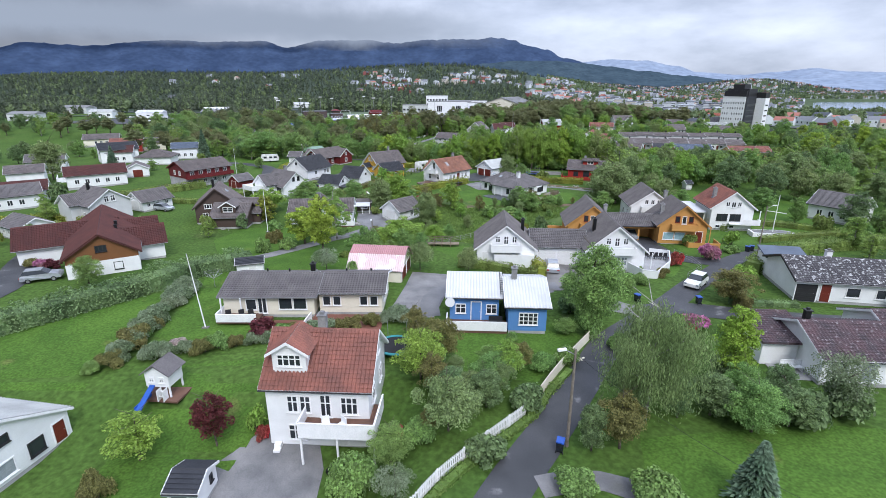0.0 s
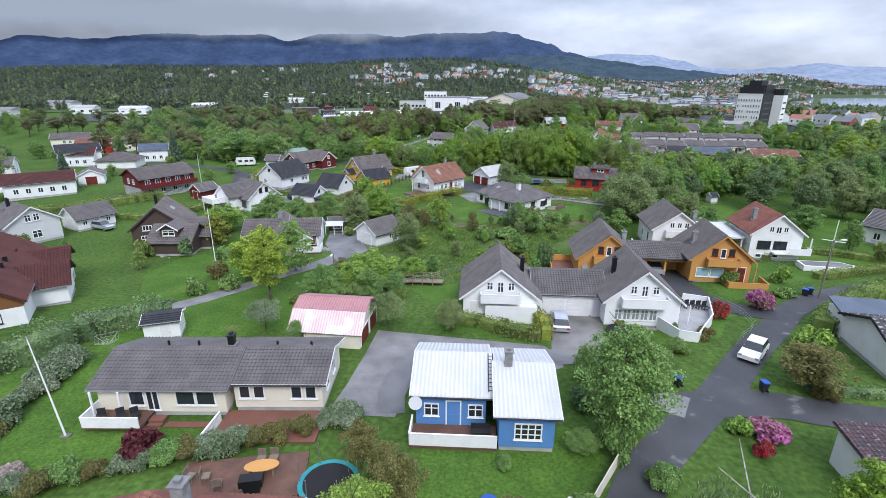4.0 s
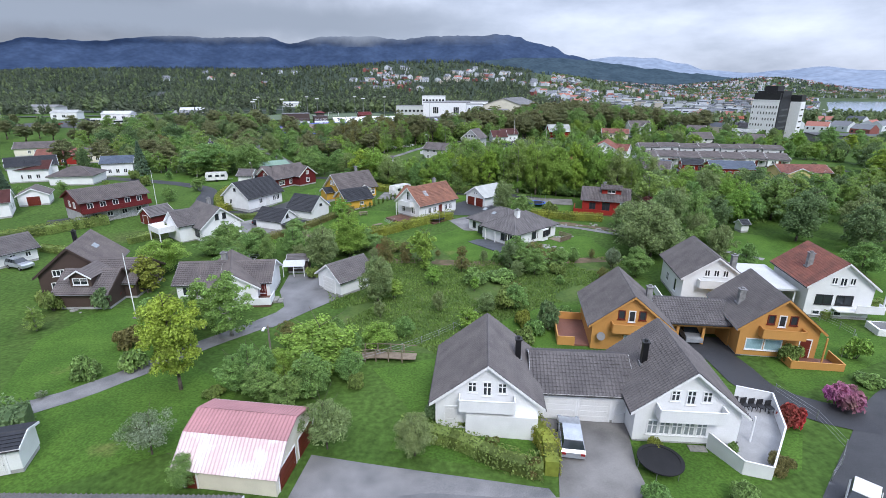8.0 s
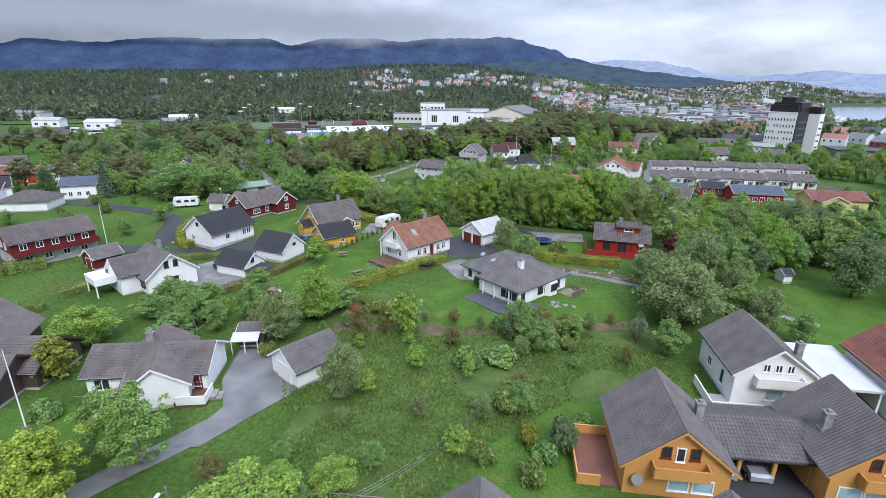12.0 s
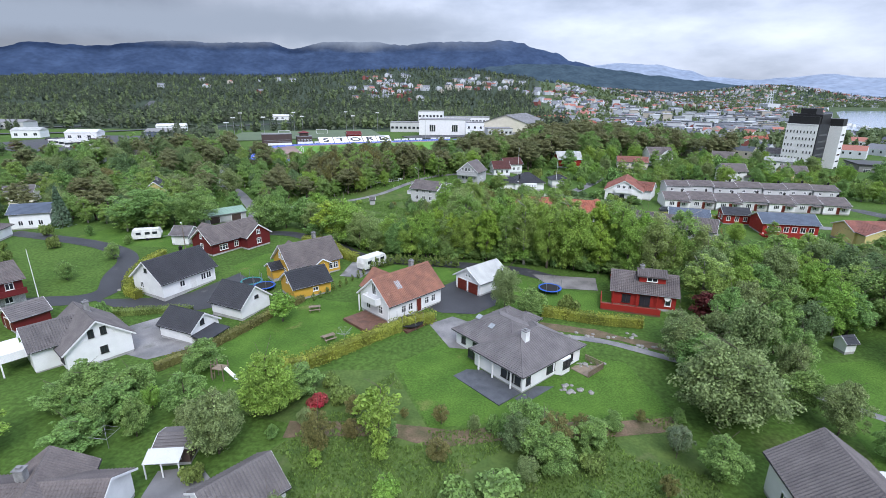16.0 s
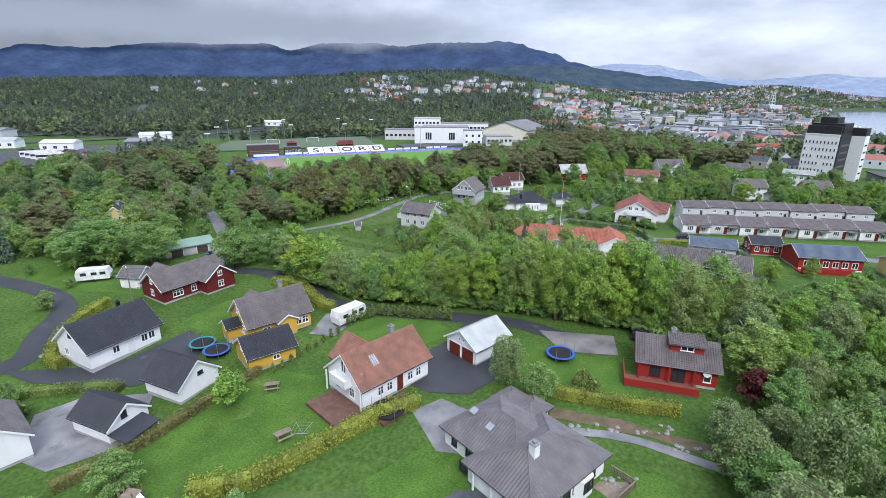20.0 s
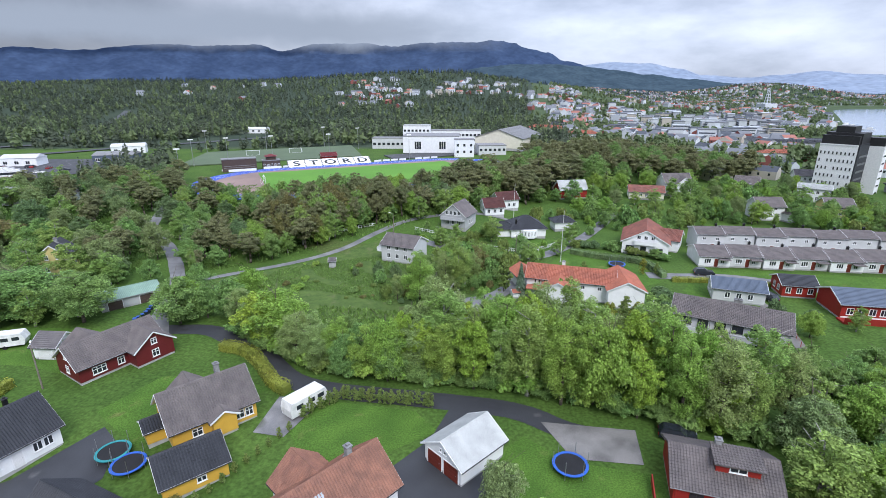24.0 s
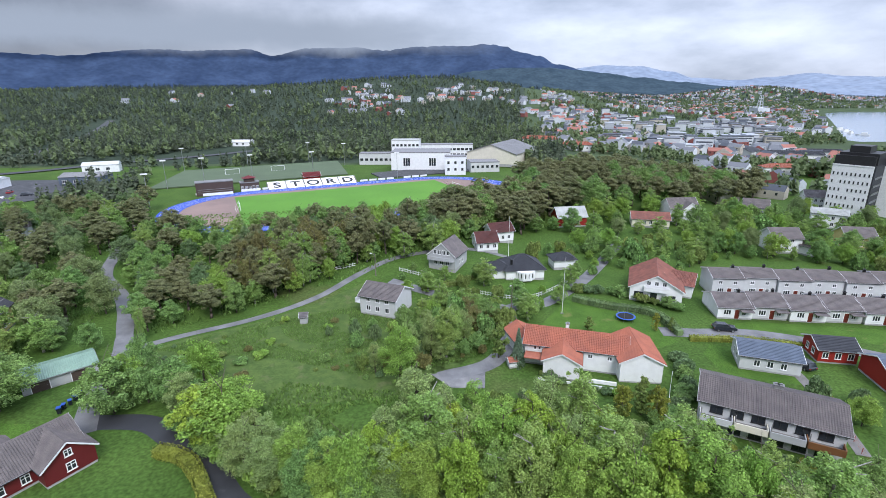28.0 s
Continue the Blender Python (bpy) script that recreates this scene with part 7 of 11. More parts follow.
# ---- houses in the middle distance ----
yl = house("house", -78.2, 208.6, -70, 7.6, 6.8, 4.5, 0.85, M_PALEYELLOW, M_DARKTILE, "small yellow two-storey house with dark roof", windows=[("2", -1.1, 4.0, 0.8, 1.1, 2, 2, "w"), ("2", 1.1, 4.0, 0.8, 1.1, 2, 2, "w"), ("2", -1.4, 1.0, 0.9, 1.2, 2, 2, "w"), ("2", 1.4, 1.0, 0.9, 1.2, 2, 2, "w")] + facade("b", 2, 4, 1.2) + facade("b", 2, 4, 3.6), chimneys=[(0, 0.3, 1.0, M_CHIMNEY)])
m1 = house("house", -39.6, 167.6, 58, 13.0, 7.8, 2.45, 0.72, M_DARKRED, M_BROWNGREYTILE, "dark red wooden house with grey-brown roof", windows=[("a", -3.4, 0.8, 1.9, 1.2, 3, 2, "w"), ("a", -0.4, 0.8, 1.0, 1.2, 2, 2, "w"), ("a", 2.0, 0.8, 1.0, 1.2, 2, 2, "w"), ("1", 0, 1.0, 1.0, 1.2, 2, 2, "w"), ("1", 0, 3.2, 0.8, 0.9, 2, 1, "w")])
gable_body(m1, 6.4, 6.6, 2.6, 0.75, M_DARKRED, M_BROWNGREYTILE, 0.4, x=3.6, y=-3.0, yaw=-90)
gable_body(m1, 6.4, 5.6, 2.6, 0.75, M_DARKRED, M_BROWNGREYTILE, 0.4, x=-1.6, y=3.2, yaw=90)
o = opening(m1, "a", 3.6, 3.0, 0.9, 1.0, 2, 2, "w", 0, 0)
o.matrix_basis = pose(3.6, -5.82, 3.0)
o = opening(m1, "a", 3.6, 0.9, 1.1, 1.2, 2, 2, "w", 0, 0)
o.matrix_basis = pose(3.6, -5.82, 0.9)
gs = thing("shed", -51.4, 191.0, 42, None, "long grey shed with green metal roof", "shed")
gable_body(gs, 11.0, 7.0, 2.1, 0.28, M_GREYWALL, M_GREENMETAL, 0.3, "metal", M_GREYTRIM)
for u in (-2.8, 2.6):
    opening(gs, "a", u, 0.1, 2.4, 1.7, 1, 1, "w", 0, 6.4, doors=M_BROWN)
bn = thing("wheelie_bin", -44.0, 180.6, 30, None, "blue wheelie bin in a row by the lane", "bin", "bins by the lane")
part("body", Solid().add([(-0.24, -0.28, 0.08), (0.24, -0.28, 0.08), (0.24, 0.28, 0.08), (-0.24, 0.28, 0.08), (-0.3, -0.36, 1.0), (0.3, -0.36, 1.0), (0.3, 0.36, 1.0), (-0.3, 0.36, 1.0)], [(3, 2, 1, 0), (4, 5, 6, 7), (0, 1, 5, 4), (1, 2, 6, 5), (2, 3, 7, 6), (3, 0, 4, 7)]).made("body", M_DARKCAR), bn)
part("lid", Solid().box(-0.31, -0.4, 1.0, 0.31, 0.4, 1.1).made("lid", M_BLUEPLASTIC), bn, "blue lid")
for sx in (-1, 1):
    part("wheel", Solid().tube((sx * 0.24, 0.32, 0.12), (sx * 0.3, 0.32, 0.12), 0.12, n=10).made("wheel", M_TYRE), bn)
for i, (px, py) in enumerate([(-44.1, 181.7), (-43.9, 182.8), (-43.9, 184.0), (-44.1, 185.2), (-44.4, 186.5), (-44.8, 188.6), (8.0, 27.7), (29.4, 51.9), (22.6, 52.6), (47.6, 73.1), (48.5, 73.5)]):
    c2 = copy_thing(bn, pose(px, py, ground_z(px, py) + 0.02, 0, 0, 20 + 23 * i) @ Matrix.Scale(0.85, 4))
    if i > 5:
        tagged(c2, "dark wheelie bin with a blue lid by the road", "bin", "bins by the road")

lo = house("house", 38.6, 194.6, -17, 18.0, 8.0, 3.9, 0.5, M_WHITE, M_ORANGETILE, "long white house with orange-red tiled roof", windows=[("a", -6.8, 3.0, 0.5, 0.9, 1, 1, "w"), ("a", -6.0, 3.0, 0.5, 0.9, 1, 1, "w"), ("a", -4.8, 3.0, 0.9, 0.9, 2, 1, "w"), ("a", 2.6, 2.6, 0.8, 0.8, 2, 1, "w"), ("a", 5.8, 2.6, 0.8, 0.8, 2, 1, "w")] + facade("1", 2, 4, 1.0), chimneys=[(-1.6, 0.9, 1.1, M_WHITE)])
gable_body(lo, 8.4, 6.8, 3.2, 0.5, M_WHITE, M_ORANGETILE, 0.4, x=-2.0, y=-3.6, yaw=-90)
gable_body(lo, 10.0, 7.6, 3.7, 0.5, M_WHITE, M_ORANGETILE, 0.4, x=10.0, y=-0.6, yaw=-80)
gable_body(lo, 6.0, 5.4, 2.6, 0.55, M_WHITE, M_ORANGETILE, 0.4, x=-9.8, y=2.4, yaw=-60)
o = opening(lo, "a", 9.4, 2.4, 2.2, 1.6, 2, 1, "b", 0, 0)
o.matrix_basis = pose(9.7, -5.2, 2.5, 0, 0, 10)
slab_part(lo, "porch_roof", -8.4, -6.2, -5.2, -3.8, 2.5, 2.65, M_ORANGETILE)
slab_part(lo, "terrace_wall", 1.8, -7.2, 7.0, -6.9, -0.6, 0.7, M_WHITE)
slab_part(lo, "garden_wall", -5.6, -8.6, 8.0, -8.4, -0.6, 0.5, M_WHITE)
house("playhouse", 27.0, 192.6, 10, 1.8, 2.0, 1.2, 0.5, M_WHITE, M_ORANGETILE, "small white playhouse with orange roof", "playhouse", ov=0.15, style="plain")
p1 = house("house", 66.2, 225.2, -112, 14.0, 12.0, 3.3, 0.56, M_WHITE, M_REDTILE, "large white gabled house with pinkish red roof", windows=facade("2", 3, 5, 4.2, 0.9, 1.0) + [("2", -3.6, 0.7, 2.0, 1.7, 2, 1, "b"), ("2", -0.4, 0.5, 1.4, 1.9, 2, 1, "b"), ("2", 3.6, 1.0, 1.2, 1.2, 2, 1, "b")] + facade("b", 3, 9, 1.0))
slab_part(p1, "balcony_floor", 6.4, -2.6, 7.4, 2.6, 2.9, 3.05, M_WHITE)
railing(p1, [(6.5, -2.6), (7.4, -2.6), (7.4, 2.6), (6.5, 2.6)], 2.9, 1.0, M_WHITE)
gable_body(p1, 9.0, 8.0, 3.0, 0.56, M_WHITE, M_REDTILE, 0.4, x=-3.0, y=4.6, yaw=80)
k1 = thing("house", 36.0, 238.0, 6, None, "white bungalow with charcoal hipped roof and bay", "house")
hip_roof(k1, 11.0, 9.6, 2.6, 0.62, M_WHITE, M_DARKTILE, style="plain")
hip_roof(k1, 8.0, 6.6, 2.5, 0.5, M_WHITE, M_DARKTILE, x=-6.6, y=-0.6, style="plain")
hip_roof(k1, 7.0, 6.0, 2.4, 0.5, M_WHITE, M_DARKTILE, x=13.0, y=5.0, style="plain")
bay = Solid()
bay.prism([(2.6 * math.cos(a * math.pi / 4 + 0.39), -3.8 + 2.6 * math.sin(a * math.pi / 4 + 0.39)) for a in range(8)], 0.3, 2.6)
part("bay", bay.made("bay", M_WHITE), k1)
for i in range(4):
    a2 = math.pi * (1.125 + 0.25 * i)
    o = opening(k1, "a", 0, 0.9, 1.5, 1.4, 3, 1, "w", 0, 0)
    o.matrix_basis = pose(2.42 * math.cos(a2), -3.8 + 2.42 * math.sin(a2), 0.9, 0, 0, math.degrees(a2) + 90)
part("roof_vent", Solid().box(-3.6, -3.0, 3.4, -3.1, -2.5, 5.2).made("roof_vent", M_BLACKMETAL), k1)
c1 = house("house", 16.8, 241.2, -115, 9.0, 8.4, 3.5, 0.85, M_GREYWALL, M_BROWNGREYTILE, "grey wooden gabled house with balcony", windows=facade("2", 4, 5, 3.9, 0.9, 1.2) + facade("2", 3, 5, 1.1, 1.1, 1.2) + facade("b", 2, 4, 1.0), **FAR)
slab_part(c1, "balcony_floor", 4.1, -3.6, 5.3, 3.6, 2.5, 2.65, M_GREYWALL)
railing(c1, [(4.2, -3.6), (5.3, -3.6), (5.3, 3.6)], 2.5, 0.95, M_GREYWALL, False)
house("house", 28.0, 254.4, 11, 7.0, 7.0, 2.6, 0.74, M_WHITE, M_BROWNTILE, "white outbuilding with red-brown roof", windows=W2, **FAR)
house("house", 33.4, 265.2, 17, 8.0, 7.4, 3.2, 0.62, M_WHITE, M_BROWNTILE, "white house with red-brown roof", windows=W2, **FAR)
house("house", 60.4, 283.8, 7, 11.0, 8.0, 3.0, 0.8, M_RED, M_PALEROOF, "red house with pale grey roof", windows=W2, **FAR)
house("house", 88.2, 282.0, -14, 13.0, 8.0, 2.6, 0.5, M_CREAM, M_REDTILE, "cream bungalow with pinkish red roof", windows=W2, **FAR)
ch = house("house", 101.7, 288.9, 3, 11.0, 8.8, 4.5, 0.74, M_WHITE, M_BROWNGREYTILE, "white cross-gabled house with grey roof", windows=facade("a", 3, 8, 1.1) + facade("a", 3, 8, 3.4), **FAR)
gable_body(ch, 8.0, 6.0, 4.5, 0.8, M_WHITE, M_BROWNGREYTILE, 0.4, style="plain", x=1.5, y=-1.6, yaw=-90)
house("house", 135.8, 298.3, -28, 9.0, 8.3, 3.8, 0.66, M_WHITE, M_BROWNGREYTILE, "white house with grey-brown roof", windows=W2 + facade("a", 2, 5, 3.0), **FAR)
cc = house("house", 117.6, 256.8, -4, 9.0, 8.2, 4.4, 0.62, M_WHITE, M_BROWNGREYTILE, "white house with brown-grey roof and balcony", windows=facade("a", 3, 7, 1.1) + facade("a", 2, 5, 3.4), **FAR)
gable_body(cc, 8.0, 6.4, 2.6, 0.5, M_WHITE, M_BROWNGREYTILE, 0.4, style="plain", x=6.0, y=-2.4, yaw=-60)
house("house", 143.1, 260.1, -12, 9.0, 8.3, 3.5, 0.62, M_PALEYELLOW, M_BROWNGREYTILE, "pale yellow house with brown-grey roof", windows=facade("a", 3, 7, 1.0) + facade("a", 3, 7, 2.9, 1.0, 0.8), **FAR)
house("house", 152.9, 283.8, -35, 11.0, 9.0, 5.0, 0.3, M_WHITE, M_PALEROOF, "white house with pale low roof", windows=facade("a", 4, 9, 1.0) + facade("a", 4, 9, 3.2), **FAR)
house("house", 168.0, 312.0, -20, 8.0, 8.0, 5.0, 0.6, M_WHITE, M_GREYTILE, "white gabled house on the hillside", windows=facade("a", 3, 6, 1.0) + facade("a", 3, 6, 3.2), **FAR)
hg3 = house("house", 2.4, 217.4, -24, 9.6, 8.4, 4.2, 0.5, M_PALEGREY, M_BROWNGREYTILE, "pale grey house with grey roof and balcony", windows=facade("a", 3, 7, 1.1) + facade("a", 3, 7, 3.2, 1.0, 0.9) + facade("1", 2, 5, 1.1) + facade("1", 2, 5, 3.2), **FAR)
slab_part(hg3, "balcony_floor", -5.8, -3.6, -4.4, 3.0, 2.3, 2.45, M_TRIM)
railing(hg3, [(-4.6, -3.6), (-5.8, -3.6), (-5.8, 3.0)], 2.3, 1.0, M_TRIM, False)
house("playhouse", -14.6, 211.5, 10, 1.9, 2.2, 1.5, 0.7, M_GREYWALL, M_GREYTILE, "small grey playhouse with white trim", "playhouse", ov=0.15, style="plain")


def terrace_row(name, x, y, yaw, units, width, W, he, slope, label, upper):
    for i in range(units):
        dx = (i - (units - 1) / 2) * width
        px, py = x + dx * math.cos(radians(yaw)), y + dx * math.sin(radians(yaw))
        wins = [("a", -width * 0.22, 1.0, 1.5, 1.2, 3, 1, "w"), ("a", width * 0.24, 1.0, 0.9, 1.2, 2, 1, "w"), ("a", width * 0.05, 0.2, 0.9, 2.0, M_REDDOOR)]
        if upper:
            wins += [("a", -width * 0.25, 3.2, 0.9, 0.8, 2, 1, "w"), ("a", width * 0.2, 3.2, 0.9, 0.8, 2, 1, "w")]
        hh = house(name, px, py + (0.5 if i % 2 else 0.0), yaw, width + 0.3, W, he + (0.18 if i % 2 else 0), slope, M_PALEGREY if i % 2 else M_WHITE if not upper else M_PALEGREY, M_BROWNGREYTILE, label, "terraced house", gz=0.0, ov=0.25, style="plain", windows=wins, group="terraced houses", chimneys=[(width * 0.3, 0.5, 0.8, M_BLACKMETAL)])
        if not upper:
            part("porch_roof", Solid().box(width * 0.1, -W / 2 - 1.2, 2.2, width * 0.45, -W / 2 + 0.3, 2.35).made("porch_roof", M_BROWNGREYTILE), hh)


terrace_row("terraced_house", 104.0, 222.8, -8, 7, 7.2, 8.0, 4.6, 0.3, "pale grey two-storey terraced house with grey roof", True)
terrace_row("terraced_house", 99.0, 211.5, -8, 7, 7.2, 9.2, 2.6, 0.36, "pale terraced house with grey roof", False)
q1 = house("apartment_building", 60.4, 174.8, -29, 17.6, 9.4, 4.5, 0.4, M_PALEGREY, M_BROWNGREYTILE, "grey two-storey flats with long grey roof", "apartment building", windows=facade("a", 6, 15, 3.0, 1.6, 1.3, 2, 1, "b") + facade("a", 6, 15, 0.4, 1.6, 1.7, 2, 1, "b"), chimneys=[(0.6, 0.4, 0.8, M_CHIMNEY), (1.2, 0.4, 0.8, M_CHIMNEY)])
for i in range(4):
    x0 = -8.2 + i * 4.15
    slab_part(q1, "balcony_floor", x0, -5.9, x0 + 3.9, -4.2, 2.3, 2.5, M_CONCRETE)
    railing(q1, [(x0, -4.3), (x0, -5.9), (x0 + 3.9, -5.9), (x0 + 3.9, -4.3)], 2.3, 0.95, (M_PALEGREY, M_CREAM, M_GREYWALL, M_WOODBROWN)[i])
    part("post", Solid().box(x0, -5.85, -0.5, x0 + 0.12, -5.73, 4.4).made("post", M_GREYTRIM), q1)
house("house", 71.8, 192.2, -20, 10.0, 7.4, 2.7, 0.38, M_PALEGREY, M_BLUETILE, "pale house with blue-grey roof", windows=W2, **FAR)
house("house", 85.0, 194.4, -12, 7.0, 6.4, 2.6, 0.45, M_RED, M_DARKTILE, "red wooden house with dark roof", windows=W2, **FAR)
rh = house("house", 92.0, 184.8, -10, 13.0, 8.8, 2.9, 0.42, M_RED, M_BLUETILE, "red bungalow with blue-black roof and terrace", windows=facade("a", 6, 11, 1.0, 1.2, 1.3), **FAR)
slab_part(rh, "terrace", -6.6, -6.4, 3.4, -4.0, -0.4, 0.4, M_RED)
railing(rh, [(-6.6, -6.4), (3.4, -6.4)], 0.4, 0.9, M_RED)
slab_part(rh, "base_wall", -6.0, -4.2, 6.0, -3.8, -0.4, 0.6, M_WHITE)
yr = house("house", 107.5, 176.5, -6, 14.0, 8.6, 3.2, 0.4, M_PALEYELLOW, M_REDTILE, "yellow house with pinkish red roof", windows=facade("a", 4, 10, 1.1, 1.3, 1.2), **FAR)
gable_body(yr, 8.0, 7.0, 3.2, 0.45, M_PALEYELLOW, M_REDTILE, 0.4, style="plain", x=-3.0, y=-3.2, yaw=-90)
house("playhouse", 62.9, 125.6, 10, 2.0, 2.2, 1.5, 0.75, M_WHITE, M_DARKTILE, "tiny white playhouse with dark roof", "playhouse", ov=0.2, style="plain")
house("house", 79.5, 96.0, -60, 9.0, 8.0, 3.0, 0.6, M_WHITE, M_GREYTILE, "white house with dark grey roof among trees", windows=W2, **FAR)
house("shed", -25.4, 61.0, 18, 3.6, 3.0, 2.0, 0.3, M_WHITE, M_DARKTILE, "small white shed with navy roof", "shed", ov=0.2, style="plain", windows=[("a", 0.3, 0.1, 0.9, 1.7, M_WHITEDOOR)])
sh = house("shed", -16.4, 25.8, -1, 2.3, 2.9, 1.75, 0.42, M_WHITE, M_DARKTILE, "white garden shed with green felt roof", "shed", ov=0.18, style="plain", windows=[("a", -0.2, 0.85, 0.9, 0.55, 3, 2, "b"), ("2", 0.5, 1.0, 0.4, 0.6, 1, 1, "b")])
part("roof_felt", Solid().slab([(-1.12, -1.6, 1.72), (1.12, -1.6, 1.72), (1.12, 0.02, 2.43), (-1.12, 0.02, 2.43)], 0.05).made("roof_felt", M_GREENFELT), sh, "faded green roofing felt")
ph = thing("playhouse", -23.0, 35.3, -6, None, "white raised playhouse with slide and grey roof", "playhouse")
part("platform", Solid().box(-1.4, -1.4, 0.0, 1.8, 1.4, 0.15).made("platform", M_DECK), ph)
for px in (-0.9, 0.9):
    for py in (-0.8, 0.8):
        part("post", Solid().box(px - 0.06, py - 0.06, 0.1, px + 0.06, py + 0.06, 1.1).made("post", M_TRIM), ph)
part("wall", Solid().add([(-1, -0.9, 1.1), (1, -0.9, 1.1), (1, 0.9, 1.1), (-1, 0.9, 1.1), (-1, -0.9, 2.3), (1, -0.9, 2.3), (1, 0.9, 2.3), (-1, 0.9, 2.3), (0, -0.9, 3.0), (0, 0.9, 3.0)], [(3, 2, 1, 0), (0, 1, 5, 8, 4), (2, 3, 7, 9, 6), (1, 2, 6, 5), (3, 0, 4, 7), (4, 8, 9, 7), (8, 5, 6, 9)]).made("wall", M_WHITE), ph)
part("roof", Solid().slab([(-1.25, -1.15, 2.2), (0, -1.15, 3.08), (0, 1.15, 3.08), (-1.25, 1.15, 2.2)][::-1], 0.08).slab([(1.25, 1.15, 2.2), (0, 1.15, 3.08), (0, -1.15, 3.08), (1.25, -1.15, 2.2)][::-1], 0.08).made("roof", M_GREYTILE), ph)
part("slide", Solid().slab([(-0.7, -2.9, 0.25), (-0.25, -2.9, 0.25), (-0.25, -0.9, 1.25), (-0.7, -0.9, 1.25)], 0.08).box(-0.75, -2.9, 0.2, -0.7, -0.9, 0.5).made("slide", M_BLUEPAD), ph, "blue plastic slide")
part("ladder", Solid().box(0.2, -1.5, 0.1, 0.26, -0.9, 1.1).box(0.7, -1.5, 0.1, 0.76, -0.9, 1.1).box(0.2, -1.3, 0.45, 0.76, -1.2, 0.5).box(0.2, -1.1, 0.8, 0.76, -1.0, 0.85).made("ladder", M_TRIM), ph)
for u in (-0.45, 0.4):
    o = opening(ph, "a", u, 1.5, 0.45, 0.5, 2, 2, "w", 0, 1.8)

# ---- garden plants, one by one ----
plant("apple", 0.4, 29.8, 4.9, 2.5)
plant("maple", -1.9, 36.5, 5.2, 2.3)
plant("olive", -2.7, 43.0, 4.2, 1.5)
plant("olive", 0.1, 39.3, 4.8, 1.8)
plant("weeping", 15.0, 30.9, 10.7, 4.1)
plant("olive", 12.2, 28.0, 4.9, 1.9)
plant("blossom", -3.0, 24.6, 2.6, 1.5)
plant("bush", -6.2, 26.3, 3.6, 2.0)
plant("mid", 15.3, 46.0, 9.9, 3.6)
plant("lime", 23.9, 35.6, 7.9, 2.1)
plant("dark", 20.3, 31.6, 3.9, 2.0)
plant("mid", 22.3, 29.7, 4.5, 2.2)
plant("dark", 25.4, 30.3, 3.6, 1.9)
plant("blossom", 29.7, 31.6, 6.0, 2.3)
plant("spruce", 18.4, 23.1, 4.7, 1.8)
plant("bush", 8.2, 24.0, 1.8, 1.6)
plant("bush", 12.9, 23.3, 2.4, 1.9)
plant("copper", -17.0, 30.6, 5.1, 1.7)
plant("sapling", -22.1, 29.3, 4.5, 2.1)
plant("olivebush", -22.9, 25.7, 2.4, 1.2)
plant("limebush", -14.4, 32.0, 2.5, 0.9)
plant("redbush", -13.8, 31.3, 1.3, 0.6)
plant("redbush", -3.5, 30.7, 1.1, 0.6)
plant("palebush", -25.4, 42.1, 1.0, 1.0)
plant("olivebush", -29.8, 42.4, 2.4, 1.6)
plant("bush", 11.1, 39.1, 2.0, 1.3)
plant("sapling", 5.4, 35.8, 4.6, 1.5)
plant("mid", 4.0, 34.9, 3.7, 1.9)
plant("bush", 6.7, 43.1, 1.2, 0.7)
plant("pinkbush", 26.3, 46.2, 1.7, 1.5)
plant("redbush", 24.7, 44.3, 1.5, 0.7)
plant("olive", 33.2, 52.3, 4.5, 3.0)
plant("limebush", 24.4, 46.6, 1.4, 0.9)
plant("mid", -44.1, 56.9, 4.5, 1.9)
plant("willow", -109.5, 137.6, 12.1, 4.9)
plant("spruce", -95.4, 142.8, 8.8, 2.5)
plant("mid", 12.4, 44.7, 1.9, 1.3)
plant("copperbush", -18.1, 44.1, 2.1, 1.6)
plant("bush", -1.2, 37.9, 3.6, 1.5)
plant("blossom", -15.7, 62.1, 3.9, 2.1)
plant("maple", -6.8, 75.2, 5.5, 4.2)
plant("mid", -10.8, 71.5, 4.4, 1.5)
plant("mid", -11.9, 71.0, 5.1, 1.4)
plant("willow", 3.4, 62.3, 4.0, 1.5)
plant("apple", -3.1, 62.9, 4.6, 2.0)
plant("goldbush", 14.7, 86.6, 2.0, 1.0)
plant("darkbush", 17.5, 85.0, 4.0, 1.3)
plant("bush", -2.6, 71.6, 1.8, 0.9)
plant("bush", -28.0, 72.8, 2.7, 1.3)
plant("goldthuja", -35.3, 94.9, 5.0, 1.8)
plant("olivebush", -28.6, 79.9, 2.8, 1.5)
plant("bush", -24.9, 74.8, 2.5, 1.4)
plant("lime", -18.2, 70.9, 10.0, 2.8)
plant("birch", -18.6, 82.6, 8.6, 2.9)
plant("willow", -3.4, 92.3, 6.9, 2.3)
plant("willow", 39.6, 111.0, 7.8, 5.7)
plant("bush", 15.8, 83.9, 2.2, 1.3)
plant("bush", 13.6, 90.9, 3.5, 2.2)
plant("mid", 18.4, 105.3, 4.2, 3.1)
plant("pinkbush", 39.5, 69.0, 2.9, 1.6)
plant("bush", 40.6, 77.5, 2.6, 1.2)
plant("limebush", 47.9, 78.2, 2.6, 1.3)
plant("bush", 44.9, 72.9, 1.5, 1.3)
plant("redbush", 33.5, 66.8, 2.2, 1.1)
plant("olivebush", 9.1, 63.3, 1.3, 0.6)
plant("olivebush", 11.6, 60.8, 1.7, 0.7)
plant("goldbush", 21.4, 63.5, 1.4, 0.7)
plant("bush", 27.2, 63.5, 1.2, 0.5)
